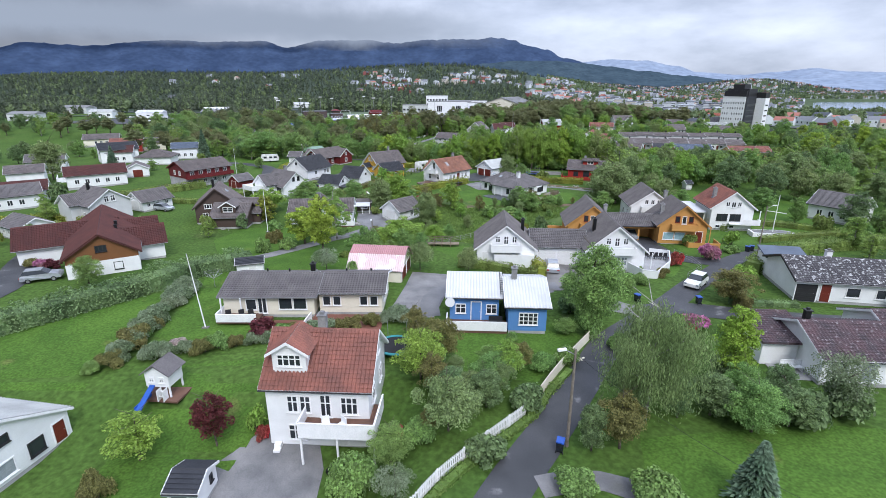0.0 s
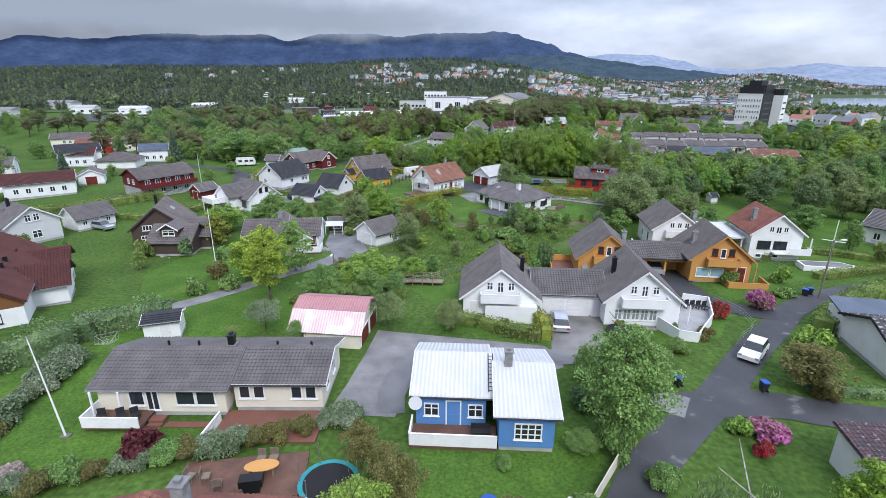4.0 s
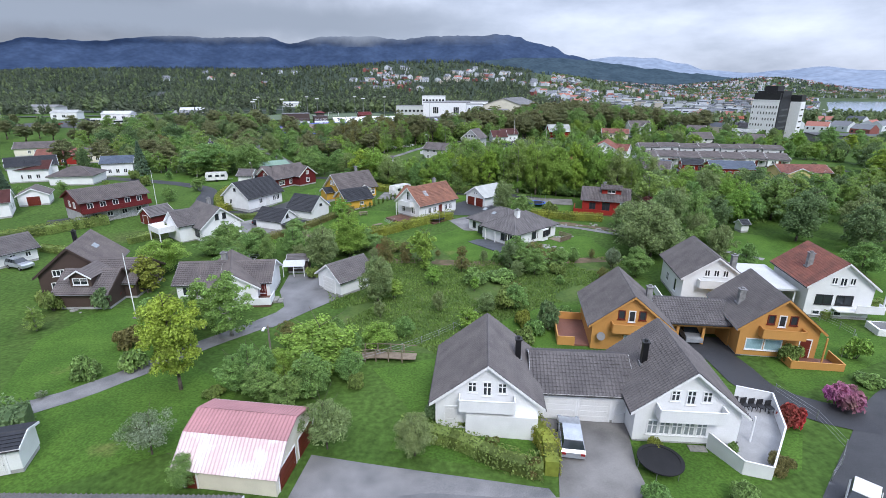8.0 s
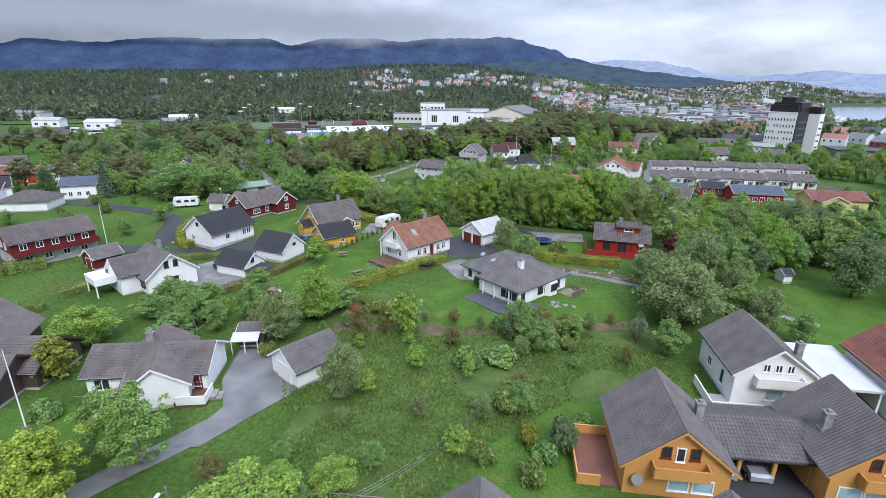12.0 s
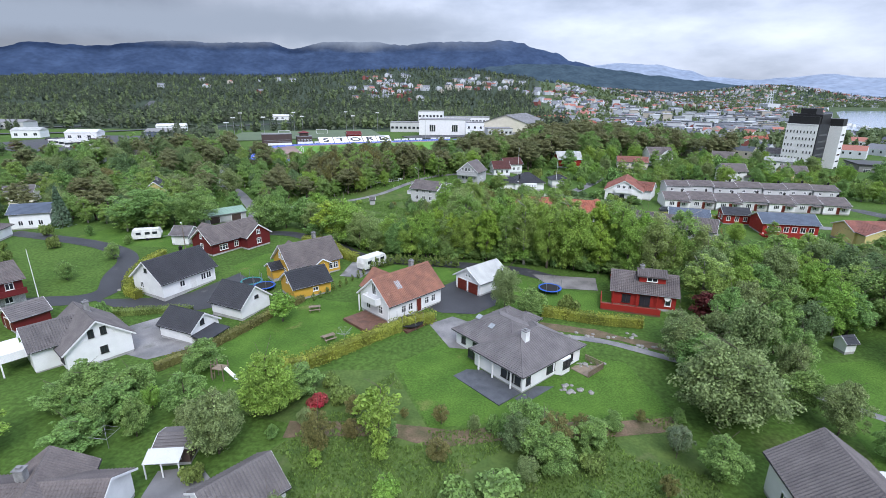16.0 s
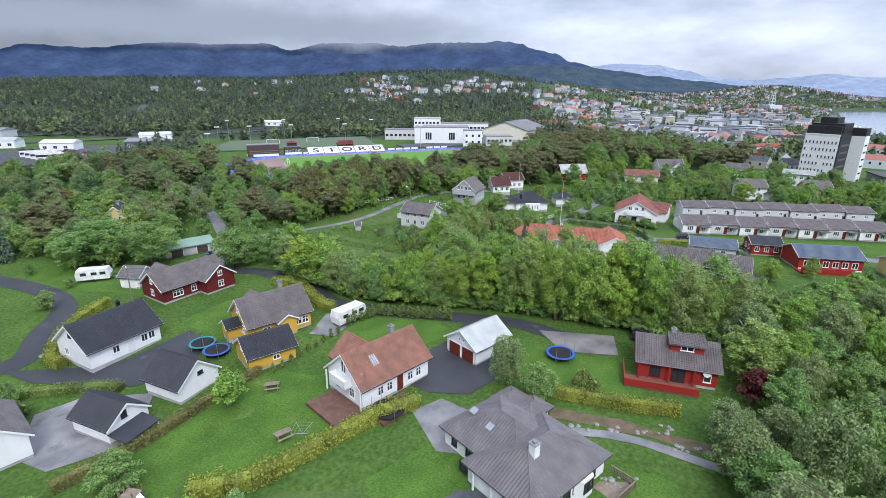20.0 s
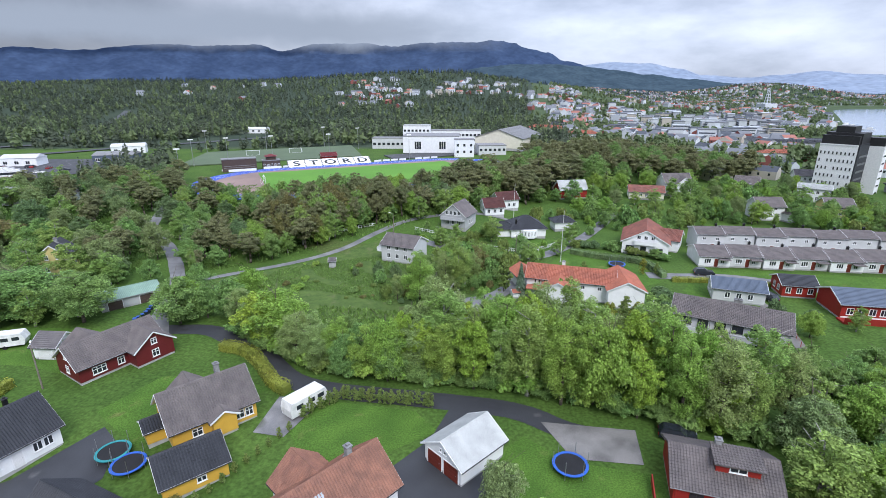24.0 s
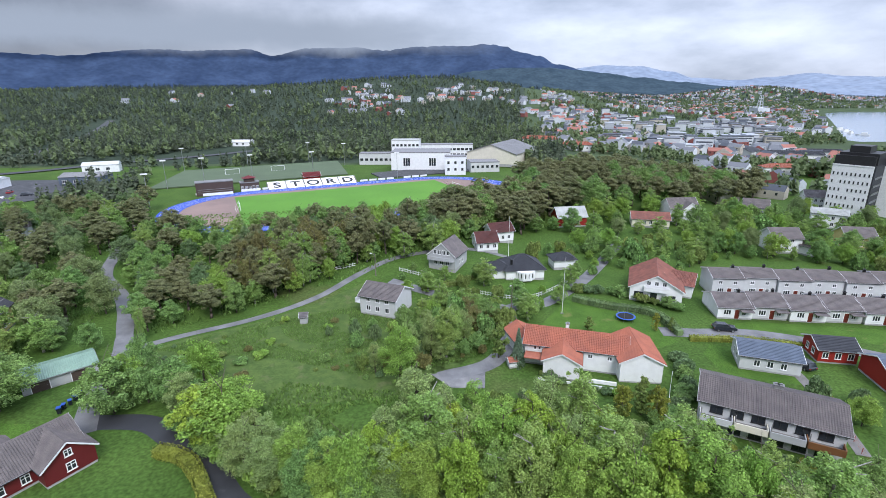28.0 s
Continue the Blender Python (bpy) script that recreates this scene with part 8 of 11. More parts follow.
plant("mid", -11.6, 59.0, 3.0, 1.1)
plant("mid", -7.7, 68.3, 3.3, 1.4)
plant("mid", -30.0, 111.9, 4.5, 3.4)
plant("bush", -14.7, 69.9, 1.2, 1.0)
plant("blossom", -29.4, 69.2, 0.9, 0.5)
plant("redbush", -38.3, 92.6, 2.0, 1.4)
plant("palebush", -42.9, 92.2, 1.6, 1.0)
plant("mid", 18.9, 102.5, 4.7, 2.1)
plant("dark", 15.5, 105.2, 4.7, 1.6)
plant("olive", -3.5, 103.9, 6.0, 1.6)
plant("sapling", 2.3, 104.4, 6.6, 1.6)
plant("blossom", 31.5, 105.2, 3.6, 1.3)
plant("bush", 22.5, 102.8, 2.3, 1.4)
plant("bush", 9.8, 98.7, 2.8, 1.7)
plant("mid", 14.5, 90.5, 3.9, 1.7)
plant("bush", 10.4, 83.7, 1.8, 1.3)
plant("goldbush", 14.6, 85.6, 2.4, 1.0)
plant("dark", 17.5, 84.9, 3.9, 1.3)
plant("bush", 14.2, 81.3, 2.3, 1.4)
plant("bush", 20.2, 88.5, 1.9, 1.0)
plant("maple", -1.6, 79.7, 3.5, 2.0)
plant("maple", -6.3, 79.0, 2.7, 2.6)
plant("bush", -31.3, 88.6, 2.2, 1.5)
plant("goldthuja", -35.1, 95.1, 5.7, 2.2)
plant("maple", -37.1, 102.8, 5.8, 3.9)
plant("birch", -22.6, 84.4, 6.6, 2.4)
plant("lime", -23.0, 78.4, 7.0, 3.2)
plant("mid", -26.9, 109.5, 4.6, 2.7)
plant("willow", -13.4, 104.8, 6.3, 2.5)
plant("bush", -14.1, 100.6, 2.3, 1.1)
plant("willow", -3.2, 91.9, 7.2, 2.3)
plant("mid", -11.9, 111.4, 3.5, 2.4)
plant("maple", -10.4, 111.5, 5.1, 3.6)
plant("mid", -22.1, 119.7, 4.7, 2.7)
plant("bush", 13.5, 100.0, 2.3, 2.3)
plant("mid", 33.8, 101.8, 5.3, 2.1)
plant("sapling", 1.7, 107.8, 6.0, 2.5)
plant("maple", -10.5, 110.4, 8.3, 3.3)
plant("willow", -13.4, 104.3, 7.8, 2.9)
plant("mid", -31.0, 111.9, 6.2, 3.1)
plant("mid", -26.8, 112.9, 4.9, 2.7)
plant("mid", -33.8, 110.9, 3.8, 2.6)
plant("redbush", -5.8, 112.0, 1.8, 1.3)
plant("bush", -3.1, 113.1, 2.5, 1.7)
plant("bush", -5.0, 116.0, 2.2, 1.3)
plant("mid", 16.7, 107.0, 5.3, 2.3)
plant("olive", 19.3, 105.4, 4.8, 1.9)
plant("blossom", 31.1, 104.6, 4.2, 1.1)
plant("willow", 37.9, 109.8, 10.9, 5.4)
plant("willow", 39.6, 121.8, 7.5, 2.9)
plant("willow", 46.0, 119.8, 11.1, 3.5)
plant("copper", 47.6, 133.5, 5.4, 2.7)
plant("willow", 17.8, 136.9, 8.0, 2.7)
plant("mid", 21.4, 134.1, 5.3, 2.6)
plant("mid", -8.4, 114.5, 4.0, 2.8)
plant("mid", -27.7, 104.7, 3.8, 2.9)
plant("bush", -44.3, 133.0, 3.7, 1.4)
plant("bush", -41.8, 131.3, 2.4, 1.6)
plant("sapling", -16.4, 132.8, 5.4, 2.5)
plant("bush", 27.5, 135.4, 3.7, 1.9)
plant("bush", 13.8, 108.1, 2.3, 0.9)
plant("mid", 23.5, 106.5, 3.2, 1.9)
plant("mid", -90.9, 190.3, 7.4, 4.4)
plant("spruce", -87.5, 182.3, 10.4, 2.7)
plant("maple", -15.5, 173.6, 10.3, 5.7)
plant("olive", -107.0, 225.1, 8.7, 7.0)
plant("mid", -66.0, 183.2, 10.5, 9.0)
plant("mid", -53.8, 181.2, 10.3, 6.1)


# ---- hedges ----
row_rs = random.Random(14)


def shrub_row(points, gap, kinds, h, group):
    """Loose shrubs side by side along a line."""
    line = smooth_line(points, gap)
    for q in line:
        hh = row_rs.uniform(*h)
        plant(row_rs.choice(kinds), q.x + row_rs.uniform(-0.3, 0.3), q.y + row_rs.uniform(-0.3, 0.3), hh, hh * row_rs.uniform(0.6, 0.8), group)


shrub_row([(-31.0, 37.6), (-28.0, 39.3), (-24.0, 40.7), (-18.4, 42.9), (-10.7, 45.3), (-4.9, 48.0)], 1.3, ["whitebush", "bush", "whitebush", "olivebush", "bush"], (1.3, 2.0), "loose garden shrubs")
shrub_row([(-29.4, 39.5), (-29.9, 43.4), (-30.4, 48.6), (-31.2, 55.5)], 1.3, ["whitebush", "whitebush", "olivebush", "bush"], (1.6, 2.4), "flowering shrubs along the field")
hedge("verge_weeds", [(-1.0, 23.4), (2.2, 26.9), (6.9, 31.5), (8.4, 34.0), (11.1, 37.7)], 0.7, 0.35, L_WEED, "uncut green weeds at the foot of the fence", 110, 0.09, 0.5)
hedge("hedge", [(-47.0, 42.7), (-41.4, 49.3), (-37.2, 54.1), (-32.6, 61.4), (-26.8, 65)], 3.2, 2.2, L_DARK, "broad green hedge along the field", 60, 0.13, 0.3)
hedge("hedge", [(2.2, 64.8), (6.0, 63.8), (9.5, 61.6), (12.4, 60.6)], 1.4, 1.3, L_HEDGE, "clipped green hedge before the lawn", 75, 0.1)
hedge("hedge", [(12.2, 66.0), (13.2, 63.5), (13.0, 60.6)], 1.3, 1.6, L_GOLDHEDGE, "clipped golden-green hedge by the driveway", 80, 0.1)
hedge("hedge", [(33.0, 52.0), (36.5, 51.3), (40.2, 51.0)], 1.0, 0.7, L_DARK, "low hedge round the island bed", 70, 0.1)
hedge("hedge", [(41.5, 62.0), (46.1, 65.8), (54.3, 71.4), (63.5, 74.6), (85, 78)], 2.4, 1.9, L_HEDGE, "tall clipped hedge along the road", 55, 0.13)
hedge("hedge", [(54.0, 80.0), (62.0, 82.2), (72.0, 84.5)], 1.4, 1.1, L_HEDGE, "clipped hedge round the mast", 60, 0.11)
hedge("hedge", [(52.0, 88.5), (58.0, 92.0), (64.0, 91.0), (72.0, 86.0)], 1.4, 1.1, L_HEDGE, "clipped hedge behind the mast", 60, 0.11)
hedge("hedge", [(-51.5, 117.0), (-50.0, 120.5), (-47.9, 127.5)], 1.4, 1.3, L_HEDGE, "clipped green hedge by the white house", 60, 0.11)
hedge("hedge", [(-50.0, 160.5), (-50.2, 154.2), (-48.8, 147.7), (-46.4, 142.8), (-43.5, 141.2)], 1.6, 1.5, L_GOLDHEDGE, "golden-green clipped hedge along the lane", 60, 0.12)
hedge("hedge", [(-47.0, 134.6), (-43.5, 135.3), (-36.0, 136.8), (-32.4, 136.6)], 1.5, 1.0, L_HEDGE, "clipped hedge beside the court", 60, 0.11)
hedge("hedge", [(-28.4, 119.5), (-24.4, 124.9), (-21.4, 130.0), (-18.6, 135.0), (-15.4, 140.0)], 1.4, 1.2, L_OLIVE, "brownish-green garden hedge of the garden", 60, 0.11)
hedge("hedge", [(-24.0, 171.0), (-19.5, 169.4), (-16.0, 165.8), (-12.2, 160.6), (-9.6, 158.6)], 1.8, 1.6, L_GOLDHEDGE, "tall golden-green hedge round the yellow house", 65, 0.12)
hedge("hedge", [(23.4, 134.9), (28.0, 133.4), (32.3, 132.2), (37.6, 131.4)], 1.3, 1.6, L_GOLDHEDGE, "golden-green thuja hedge above the bank", 75, 0.11)
hedge("hedge", [(-14.5, 118.8), (-9.0, 120.3), (-4.6, 124.2), (1.8, 129.8), (6.5, 132.6)], 1.7, 1.7, L_GOLDHEDGE, "loose light-green hedge between two gardens", 55, 0.13, 0.35)
hedge("hedge", [(63.0, 201.2), (75.0, 199.9), (86.0, 196.4)], 1.2, 1.1, L_GOLDHEDGE, "clipped golden-green hedge by the road", 55, 0.12)
hedge("hedge", [(45.5, 221.0), (52.0, 216.5), (60.5, 212.5), (62.0, 203.0)], 1.6, 1.5, L_DARK, "dark hedge round the lawn", 50, 0.13)
hedge("hedge", [(-83.0, 112.0), (-75.0, 116.5), (-68.0, 124.0), (-63.0, 129.0)], 2.2, 1.8, L_HEDGE, "long clipped hedge on the slope", 45, 0.14)
hedge("hedge", [(-88.0, 92.0), (-78.0, 95.0), (-66.0, 92.0)], 1.8, 1.4, L_GOLDHEDGE, "golden-green hedge beside the road", 50, 0.13)
hedge("hedge", [(-64.0, 112.5), (-57.0, 111.0), (-50.5, 112.6)], 1.4, 1.1, L_HEDGE, "low hedge by the garage", 50, 0.12)
hedge("hedge", [(10.0, 226.8), (18.0, 229.5), (24.0, 234.0)], 1.4, 1.3, L_HEDGE, "hedge beside the grey house", 50, 0.13)
hedge("hedge", [(64.0, 62.5), (74, 66), (86, 70)], 2.0, 1.8, L_DARK, "tall dark hedge behind the bungalow", 45, 0.14)
thuja_rs = random.Random(9)
for i in range(20):
    t = i / 19
    plant("thuja", -5.8 + 16.4 * t + thuja_rs.uniform(-0.2, 0.2), 153.4 + (4.0 * min(t * 4, 1)) - 2.6 * max(0, t - 0.25) + thuja_rs.uniform(-0.2, 0.2), thuja_rs.uniform(2.0, 2.7), thuja_rs.uniform(0.55, 0.7), "thuja hedge")
for i in range(9):
    t = i / 8
    plant("thuja", -13.5 + 6.5 * t, 139.8 + 11.0 * t, thuja_rs.uniform(1.2, 1.8), 0.4, "thujas along the drive")
for px, py, hh, rr, kk in ((41.1, 177.6, 6.0, 1.5, "goldthuja"), (45.8, 176.6, 6.5, 1.6, "goldthuja"), (44.4, 178.9, 6.5, 1.5, "thuja"), (25.0, 195.5, 7.5, 1.8, "thuja"), (44.5, 205.5, 3.6, 1.0, "thuja"), (58.0, 205.5, 4.5, 0.9, "goldthuja"), (61.0, 205.0, 3.5, 0.7, "thuja")):
    plant(kk, px, py, hh, rr)

# ---- trees in the woods ----
KEEP = [(-42, 198, 6), (-34, 198, 8), (-27, 201, 9), (-17, 195, 9), (-8, 196, 7), (-12, 186, 5), (-30, 192, 6), (-9, 34, 8), (-15, 52, 12), (6, 50, 9), (-8, 62, 7), (9, 70, 8), (17, 70, 7), (24, 69, 9), (25, 84, 9), (33, 84, 8), (40, 82, 9), (40, 96, 8), (54, 93, 9), (47, 95, 6), (-24, 95, 9), (-8, 97, 6), (-40, 146, 9), (-24, 137, 6), (-40, 124, 9), (-29, 130, 6), (-18, 153, 9), (-16, 144, 6), (1, 137, 9), (15, 146, 7), (18, 120, 11), (41, 141, 9), (-78, 209, 7), (-40, 168, 10), (-51, 191, 9), (38, 194, 16), (51, 193, 9), (66, 225, 12), (36, 238, 12), (49, 243, 7), (17, 241, 8), (28, 254, 7), (33, 265, 7), (60, 284, 9), (88, 282, 9), (102, 289, 9), (136, 298, 8), (118, 257, 9), (143, 260, 8), (153, 284, 9), (2, 217, 9), (60, 175, 13), (72, 192, 8), (85, 194, 7), (92, 185, 11), (107, 176, 12), (104, 217, 32), (63, 126, 4), (80, 96, 8), (-152, 224, 14), (-128, 203, 13), (-113, 173, 14), (-97, 168, 12), (-121, 209, 11), (-94, 183, 10), (-89, 143, 8), (-95, 133, 11), (-110, 156, 9), (-70, 156, 8), (-88, 196, 6)]
ROADS = [(-40, 178), (-30, 178), (-24, 174), (-16, 168), (-9, 161), (-2, 159), (8, 157), (21, 155), (28, 150), (34, 147), (-41, 183), (-43, 190), (-46, 199), (-50, 206), (-54, 214), (-62, 226), (-73, 238), (-78, 250), (-42, 203), (-37, 206), (-31, 210), (-26, 213), (-15, 224), (-6, 236), (15, 189), (23, 194), (29, 205), (30, 217), (38, 219), (50, 232), (60, 204), (67, 204), (77, 203), (87, 199)]
wood_rs = random.Random(17)


def inside(x, y, poly):
    hit, n = False, len(poly)
    for i in range(n):
        (x0, y0), (x1, y1) = poly[i], poly[(i + 1) % n]
        if (y0 > y) != (y1 > y) and x < (x1 - x0) * (y - y0) / (y1 - y0) + x0:
            hit = not hit
    return hit


def stadium(x, y):
    """Whether a place lies on the running track or the pitches."""
    u, w = (x + 53.3) * 0.91 + (y - 303.6) * 0.4147, (y - 303.6) * 0.91 - (x + 53.3) * 0.4147
    return (max(0, -u, u - 75) ** 2 + w * w) < 40**2 or (-46 < u < 150 and 30 < w < 122)


def wood(poly, gap, kinds, h, group, roads=2.6, wide=(0.32, 0.46)):
    """Trees scattered inside an outline, clear of houses and lanes."""
    xs, ys = [p[0] for p in poly], [p[1] for p in poly]
    done = []
    for _ in range(4000):
        x, y = wood_rs.uniform(min(xs), max(xs)), wood_rs.uniform(min(ys), max(ys))
        if "garden" in group:
            if noise.noise((x * 0.07, y * 0.07, 4.0)) < -0.12:
                continue
        if not inside(x, y, poly) or any((x - a) ** 2 + (y - b) ** 2 < gap * gap for a, b in done):
            continue
        if stadium(x, y) or any((x - a) ** 2 + (y - b) ** 2 < q * q for a, b, q in KEEP) or any((x - a) ** 2 + (y - b) ** 2 < roads * roads for a, b in ROADS):
            continue
        done.append((x, y))
        hh = wood_rs.uniform(*h)
        plant(wood_rs.choice(kinds), x, y, hh, hh * wood_rs.uniform(*wide), group)


wood([(-26, 178), (-20, 172.5), (-10, 165.5), (0, 162), (8, 161), (8, 168), (-4, 170), (-14, 175), (-22, 181)], 3.2, ["ash", "aspen", "mid", "maple"], (6.5, 9.0), "trees of the middle wood", 2.6, (0.3, 0.38))
wood([(4, 161.5), (12, 160), (24, 157.5), (36, 152), (48, 148), (56, 152), (52, 157), (42, 164), (30, 169), (18, 171), (6, 170)], 3.2, ["ash", "tallbirch", "aspen", "maple", "tallbirch", "lime"], (9.5, 14), "trees of the middle wood", 2.6, (0.22, 0.31))
wood([(-34, 222), (-22, 226), (-12, 236), (0, 248), (-6, 256), (-24, 250), (-40, 238)], 3.6, ["pine", "olive", "pine", "birch"], (9, 13), "pines behind the path", 2.6, (0.22, 0.3))
wood([(50, 147), (48, 128), (52, 118), (62, 128), (80, 132), (110, 130), (112, 146), (84, 152), (62, 153)], 5.0, ["mid", "maple", "willow", "birch", "mid", "dark"], (7, 10), "trees of the eastern wood")
wood([(45, 112), (52, 104), (50, 118), (46, 128), (40, 127), (38, 116)], 4.2, ["willow", "mid", "willow"], (5, 8), "trees by the footpath")
wood([(62, 130), (66, 122), (90, 100), (130, 92), (140, 120), (112, 130)], 6.5, ["mid", "willow", "dark", "birch"], (7, 11), "trees of the eastern wood")
wood([(-72, 244), (-46, 206), (-36, 212), (-20, 224), (-8, 240), (6, 250), (24, 256), (34, 276), (46, 300), (20, 300), (-20, 305), (-50, 300), (-76, 290)], 4.3, ["mid", "dark", "birch", "mid", "pine", "maple", "pine"], (5.5, 9.5), "trees below the stadium")
wood([(-82, 250), (-60, 275), (-40, 290), (10, 290), (40, 285), (48, 312), (0, 318), (-50, 312), (-90, 300)], 6.0, ["pine", "pine", "mid"], (7, 11), "pines below the stadium")
wood([(40, 296), (75, 296), (110, 302), (150, 318), (165, 345), (130, 375), (80, 368), (48, 345)], 6.8, ["pine", "pine", "pine", "mid"], (10, 14), "pines behind the houses")
wood([(-60, 218), (-80, 244), (-92, 300), (-130, 290), (-150, 240), (-120, 190), (-88, 186), (-60, 200)], 6.4, ["mid", "dark", "willow", "pine", "pine", "birch"], (7, 11), "trees on the western slope")
wood([(-55, 182), (-50, 200), (-62, 206), (-70, 196), (-90, 188), (-70, 176)], 5.0, ["mid", "birch", "dark"], (5, 8), "trees behind the shed")
wood([(-130, 170), (-90, 176), (-120, 190), (-150, 200), (-170, 160)], 9.0, ["mid", "dark", "willow"], (4, 7), "trees on the western slope")
wood([(-12, 240), (30, 252), (40, 275), (90, 270), (110, 240), (130, 240), (160, 250), (180, 300), (150, 305), (110, 300), (60, 296), (30, 290)], 5.4, ["mid", "birch", "mid", "maple", "birch", "bush", "willow"], (4, 9.5), "trees between the houses")
wood([(-38, 193), (-36, 180), (-27, 180), (-24, 192), (-34, 202)], 4.2, ["maple", "mid", "birch"], (7, 10), "trees at the lane")
wood([(-120, 90), (-100, 88), (-85, 100), (-100, 130), (-130, 140), (-150, 110)], 10.0, ["mid", "birch", "bush"], (2.5, 5.5), "trees between western houses")
wood([(-60, 145), (-80, 156), (-100, 150), (-100, 180), (-70, 182), (-58, 168)], 9.5, ["mid", "bush", "dark"], (2, 4.5), "trees between western houses")
wood([(110, 140), (160, 130), (200, 200), (190, 260), (160, 240), (140, 190), (120, 170)], 9.0, ["mid", "birch", "dark", "lime"], (7, 12), "trees on the eastern side")
wood([(-12, 80), (4, 79), (12, 88), (18, 96), (30, 98), (32, 106), (20, 105), (6, 105), (-4, 106), (-8, 100), (-4, 92), (-9, 86)], 5.2, ["mid", "willow", "olive", "sapling"], (1.6, 3.6), "scrub in the meadow", 0.1)
wood([(-14, 196), (0, 190), (12, 192), (26, 198), (24, 212), (10, 208), (-6, 210)], 3.4, ["darkbush", "mid", "bush", "olivebush", "aspen", "darkbush"], (1.2, 4.2), "scrub by the path")
wood([(-10, 106), (10, 106), (34, 108), (34, 111), (6, 110), (-8, 111)], 3.4, ["olive", "mid", "willow"], (1.5, 3.0), "scrub along the bank", 0.1)
wood([(-30, 104), (-22, 103), (-14, 108), (-24, 113), (-34, 115)], 4.0, ["mid", "maple", "willow"], (3, 5.5), "garden trees", 0.1)
wood([(60, 105), (80, 104), (95, 96), (100, 84), (130, 90), (140, 60), (90, 55), (72, 80), (64, 98)], 8.5, ["mid", "birch", "dark"], (5, 9), "trees by the eastern gardens")
wood([(-14, 70), (-10, 78), (-2, 79), (-4, 71), (-9, 67)], 3.0, ["maple", "mid", "mid"], (3, 5), "shrubs by the fence", 0.1)
wood([(14, 43.5), (17, 47), (20, 52), (17, 55), (13, 53), (12.6, 47)], 2.4, ["mid", "bush", "birch"], (2, 4), "shrubs beside the blue house", 0.1)
wood([(-0.7, 29.8), (4.8, 34), (7.3, 38), (1.5, 38), (-2.7, 33), (-3.7, 28)], 2.6, ["apple", "olive", "mid"], (2.4, 4.2), "garden shrubs inside the fence", 0.1)
wood([(9.5, 27.5), (12, 26), (17, 29), (24, 31), (28, 33), (24, 36), (18, 35), (14, 33)], 3.2, ["dark", "mid", "dark"], (3, 4.8), "shrubs beside the road", 0.1)

wood([(10, 206), (30, 207), (46, 224), (60, 240), (76, 236), (130, 232), (150, 215), (160, 245), (110, 262), (60, 262), (30, 246), (4, 236)], 4.2, ["mid", "birch", "bush", "birch", "bush", "maple", "mid"], (2.5, 7.5), "trees between the lanes", 2.4)
wood([(60, 150), (76, 160), (130, 150), (130, 182), (110, 192), (98, 190), (84, 182), (66, 180)], 5.5, ["mid", "bush", "birch", "maple", "darkbush"], (1.5, 6), "garden trees by the flats", 2.4)
wood([(8, 176), (24, 176), (44, 172), (58, 162), (84, 158), (88, 166), (66, 166), (46, 178), (22, 184), (8, 184)], 4.0, ["bush", "mid", "darkbush", "bush"], (1.5, 3.2), "garden shrubs below the houses", 2.4)
wood([(-120, 60), (-62, 62), (-60, 100), (-75, 112), (-120, 120)], 8.0, ["bush", "mid", "birch", "darkbush"], (1.5, 6), "garden trees in the west", 2.4)
wood([(60, 60), (110, 62), (118, 90), (66, 92)], 6.0, ["mid", "bush", "birch", "dark"], (2, 7), "garden trees in the east", 2.4)

wood([(5, 264), (40, 270), (62, 292), (48, 312), (22, 290)], 4.6, ["pine", "pine", "mid"], (10, 14), "pines before the pitch")
wood([(-330, 250), (-150, 236), (-140, 262), (-200, 284), (-330, 300)], 10.0, ["dark", "pine", "birch", "pine"], (6, 9), "trees before the works yards")
wood([(-58, 62), (-66, 70), (-62, 84), (-40, 80), (-36, 90), (-58, 92), (-80, 84), (-76, 62)], 5.5, ["bush", "mid", "goldbush", "darkbush", "birch"], (1.4, 4.5), "garden trees by the brown house", 2.4)
plant("lime", -18.0, 173.0, 10.0, 4.4)
plant("ash", 7.6, 187.6, 11.5, 3.4)
for x, y, h in ((12.6, 196.5, 8.5), (15.4, 195.8, 10.0), (16.8, 198.4, 9.0), (12.0, 200.0, 8.0), (9.0, 194.6, 7.5), (3.0, 191.0, 6.0), (19.0, 202.0, 7.0)):
    plant("aspen" if h < 9 else "tallbirch", x, y, h, 0.25 * h, "trees by the gravel patch")
plant("spruce", 28.0, 192.8, 7.5, 1.5)
plant("goldthuja", 41.6, 179.6, 4.6, 1.1)
plant("thuja", 44.2, 178.0, 4.4, 1.2)
plant("goldthuja", 46.6, 177.4, 4.8, 1.0)
plant("tallbirch", -44.2, 203.4, 8.0, 1.2)

wood([(48, 158), (58, 154), (84, 153), (95, 160), (80, 163), (66, 161), (54, 166)], 3.6, ["mid", "birch", "mid", "maple"], (3.5, 6.5), "trees below the flats")
wood([(8, 194), (22, 197), (27, 208), (29, 214), (14, 222), (6, 212)], 3.2, ["mid", "birch", "olive", "bush"], (2.5, 6), "trees left of the lane")
shrub_row([(31.6, 188.8), (37.3, 184.9), (42.2, 183.1)], 1.6, ["bush", "darkbush", "limebush"], (1.2, 2.0), "shrubs before the long house")
shrub_row([(57.5, 193.3), (54.2, 184.4), (49.0, 177.2)], 1.8, ["bush", "darkbush", "mid"], (1.5, 3.0), "shrubs beside the long house")
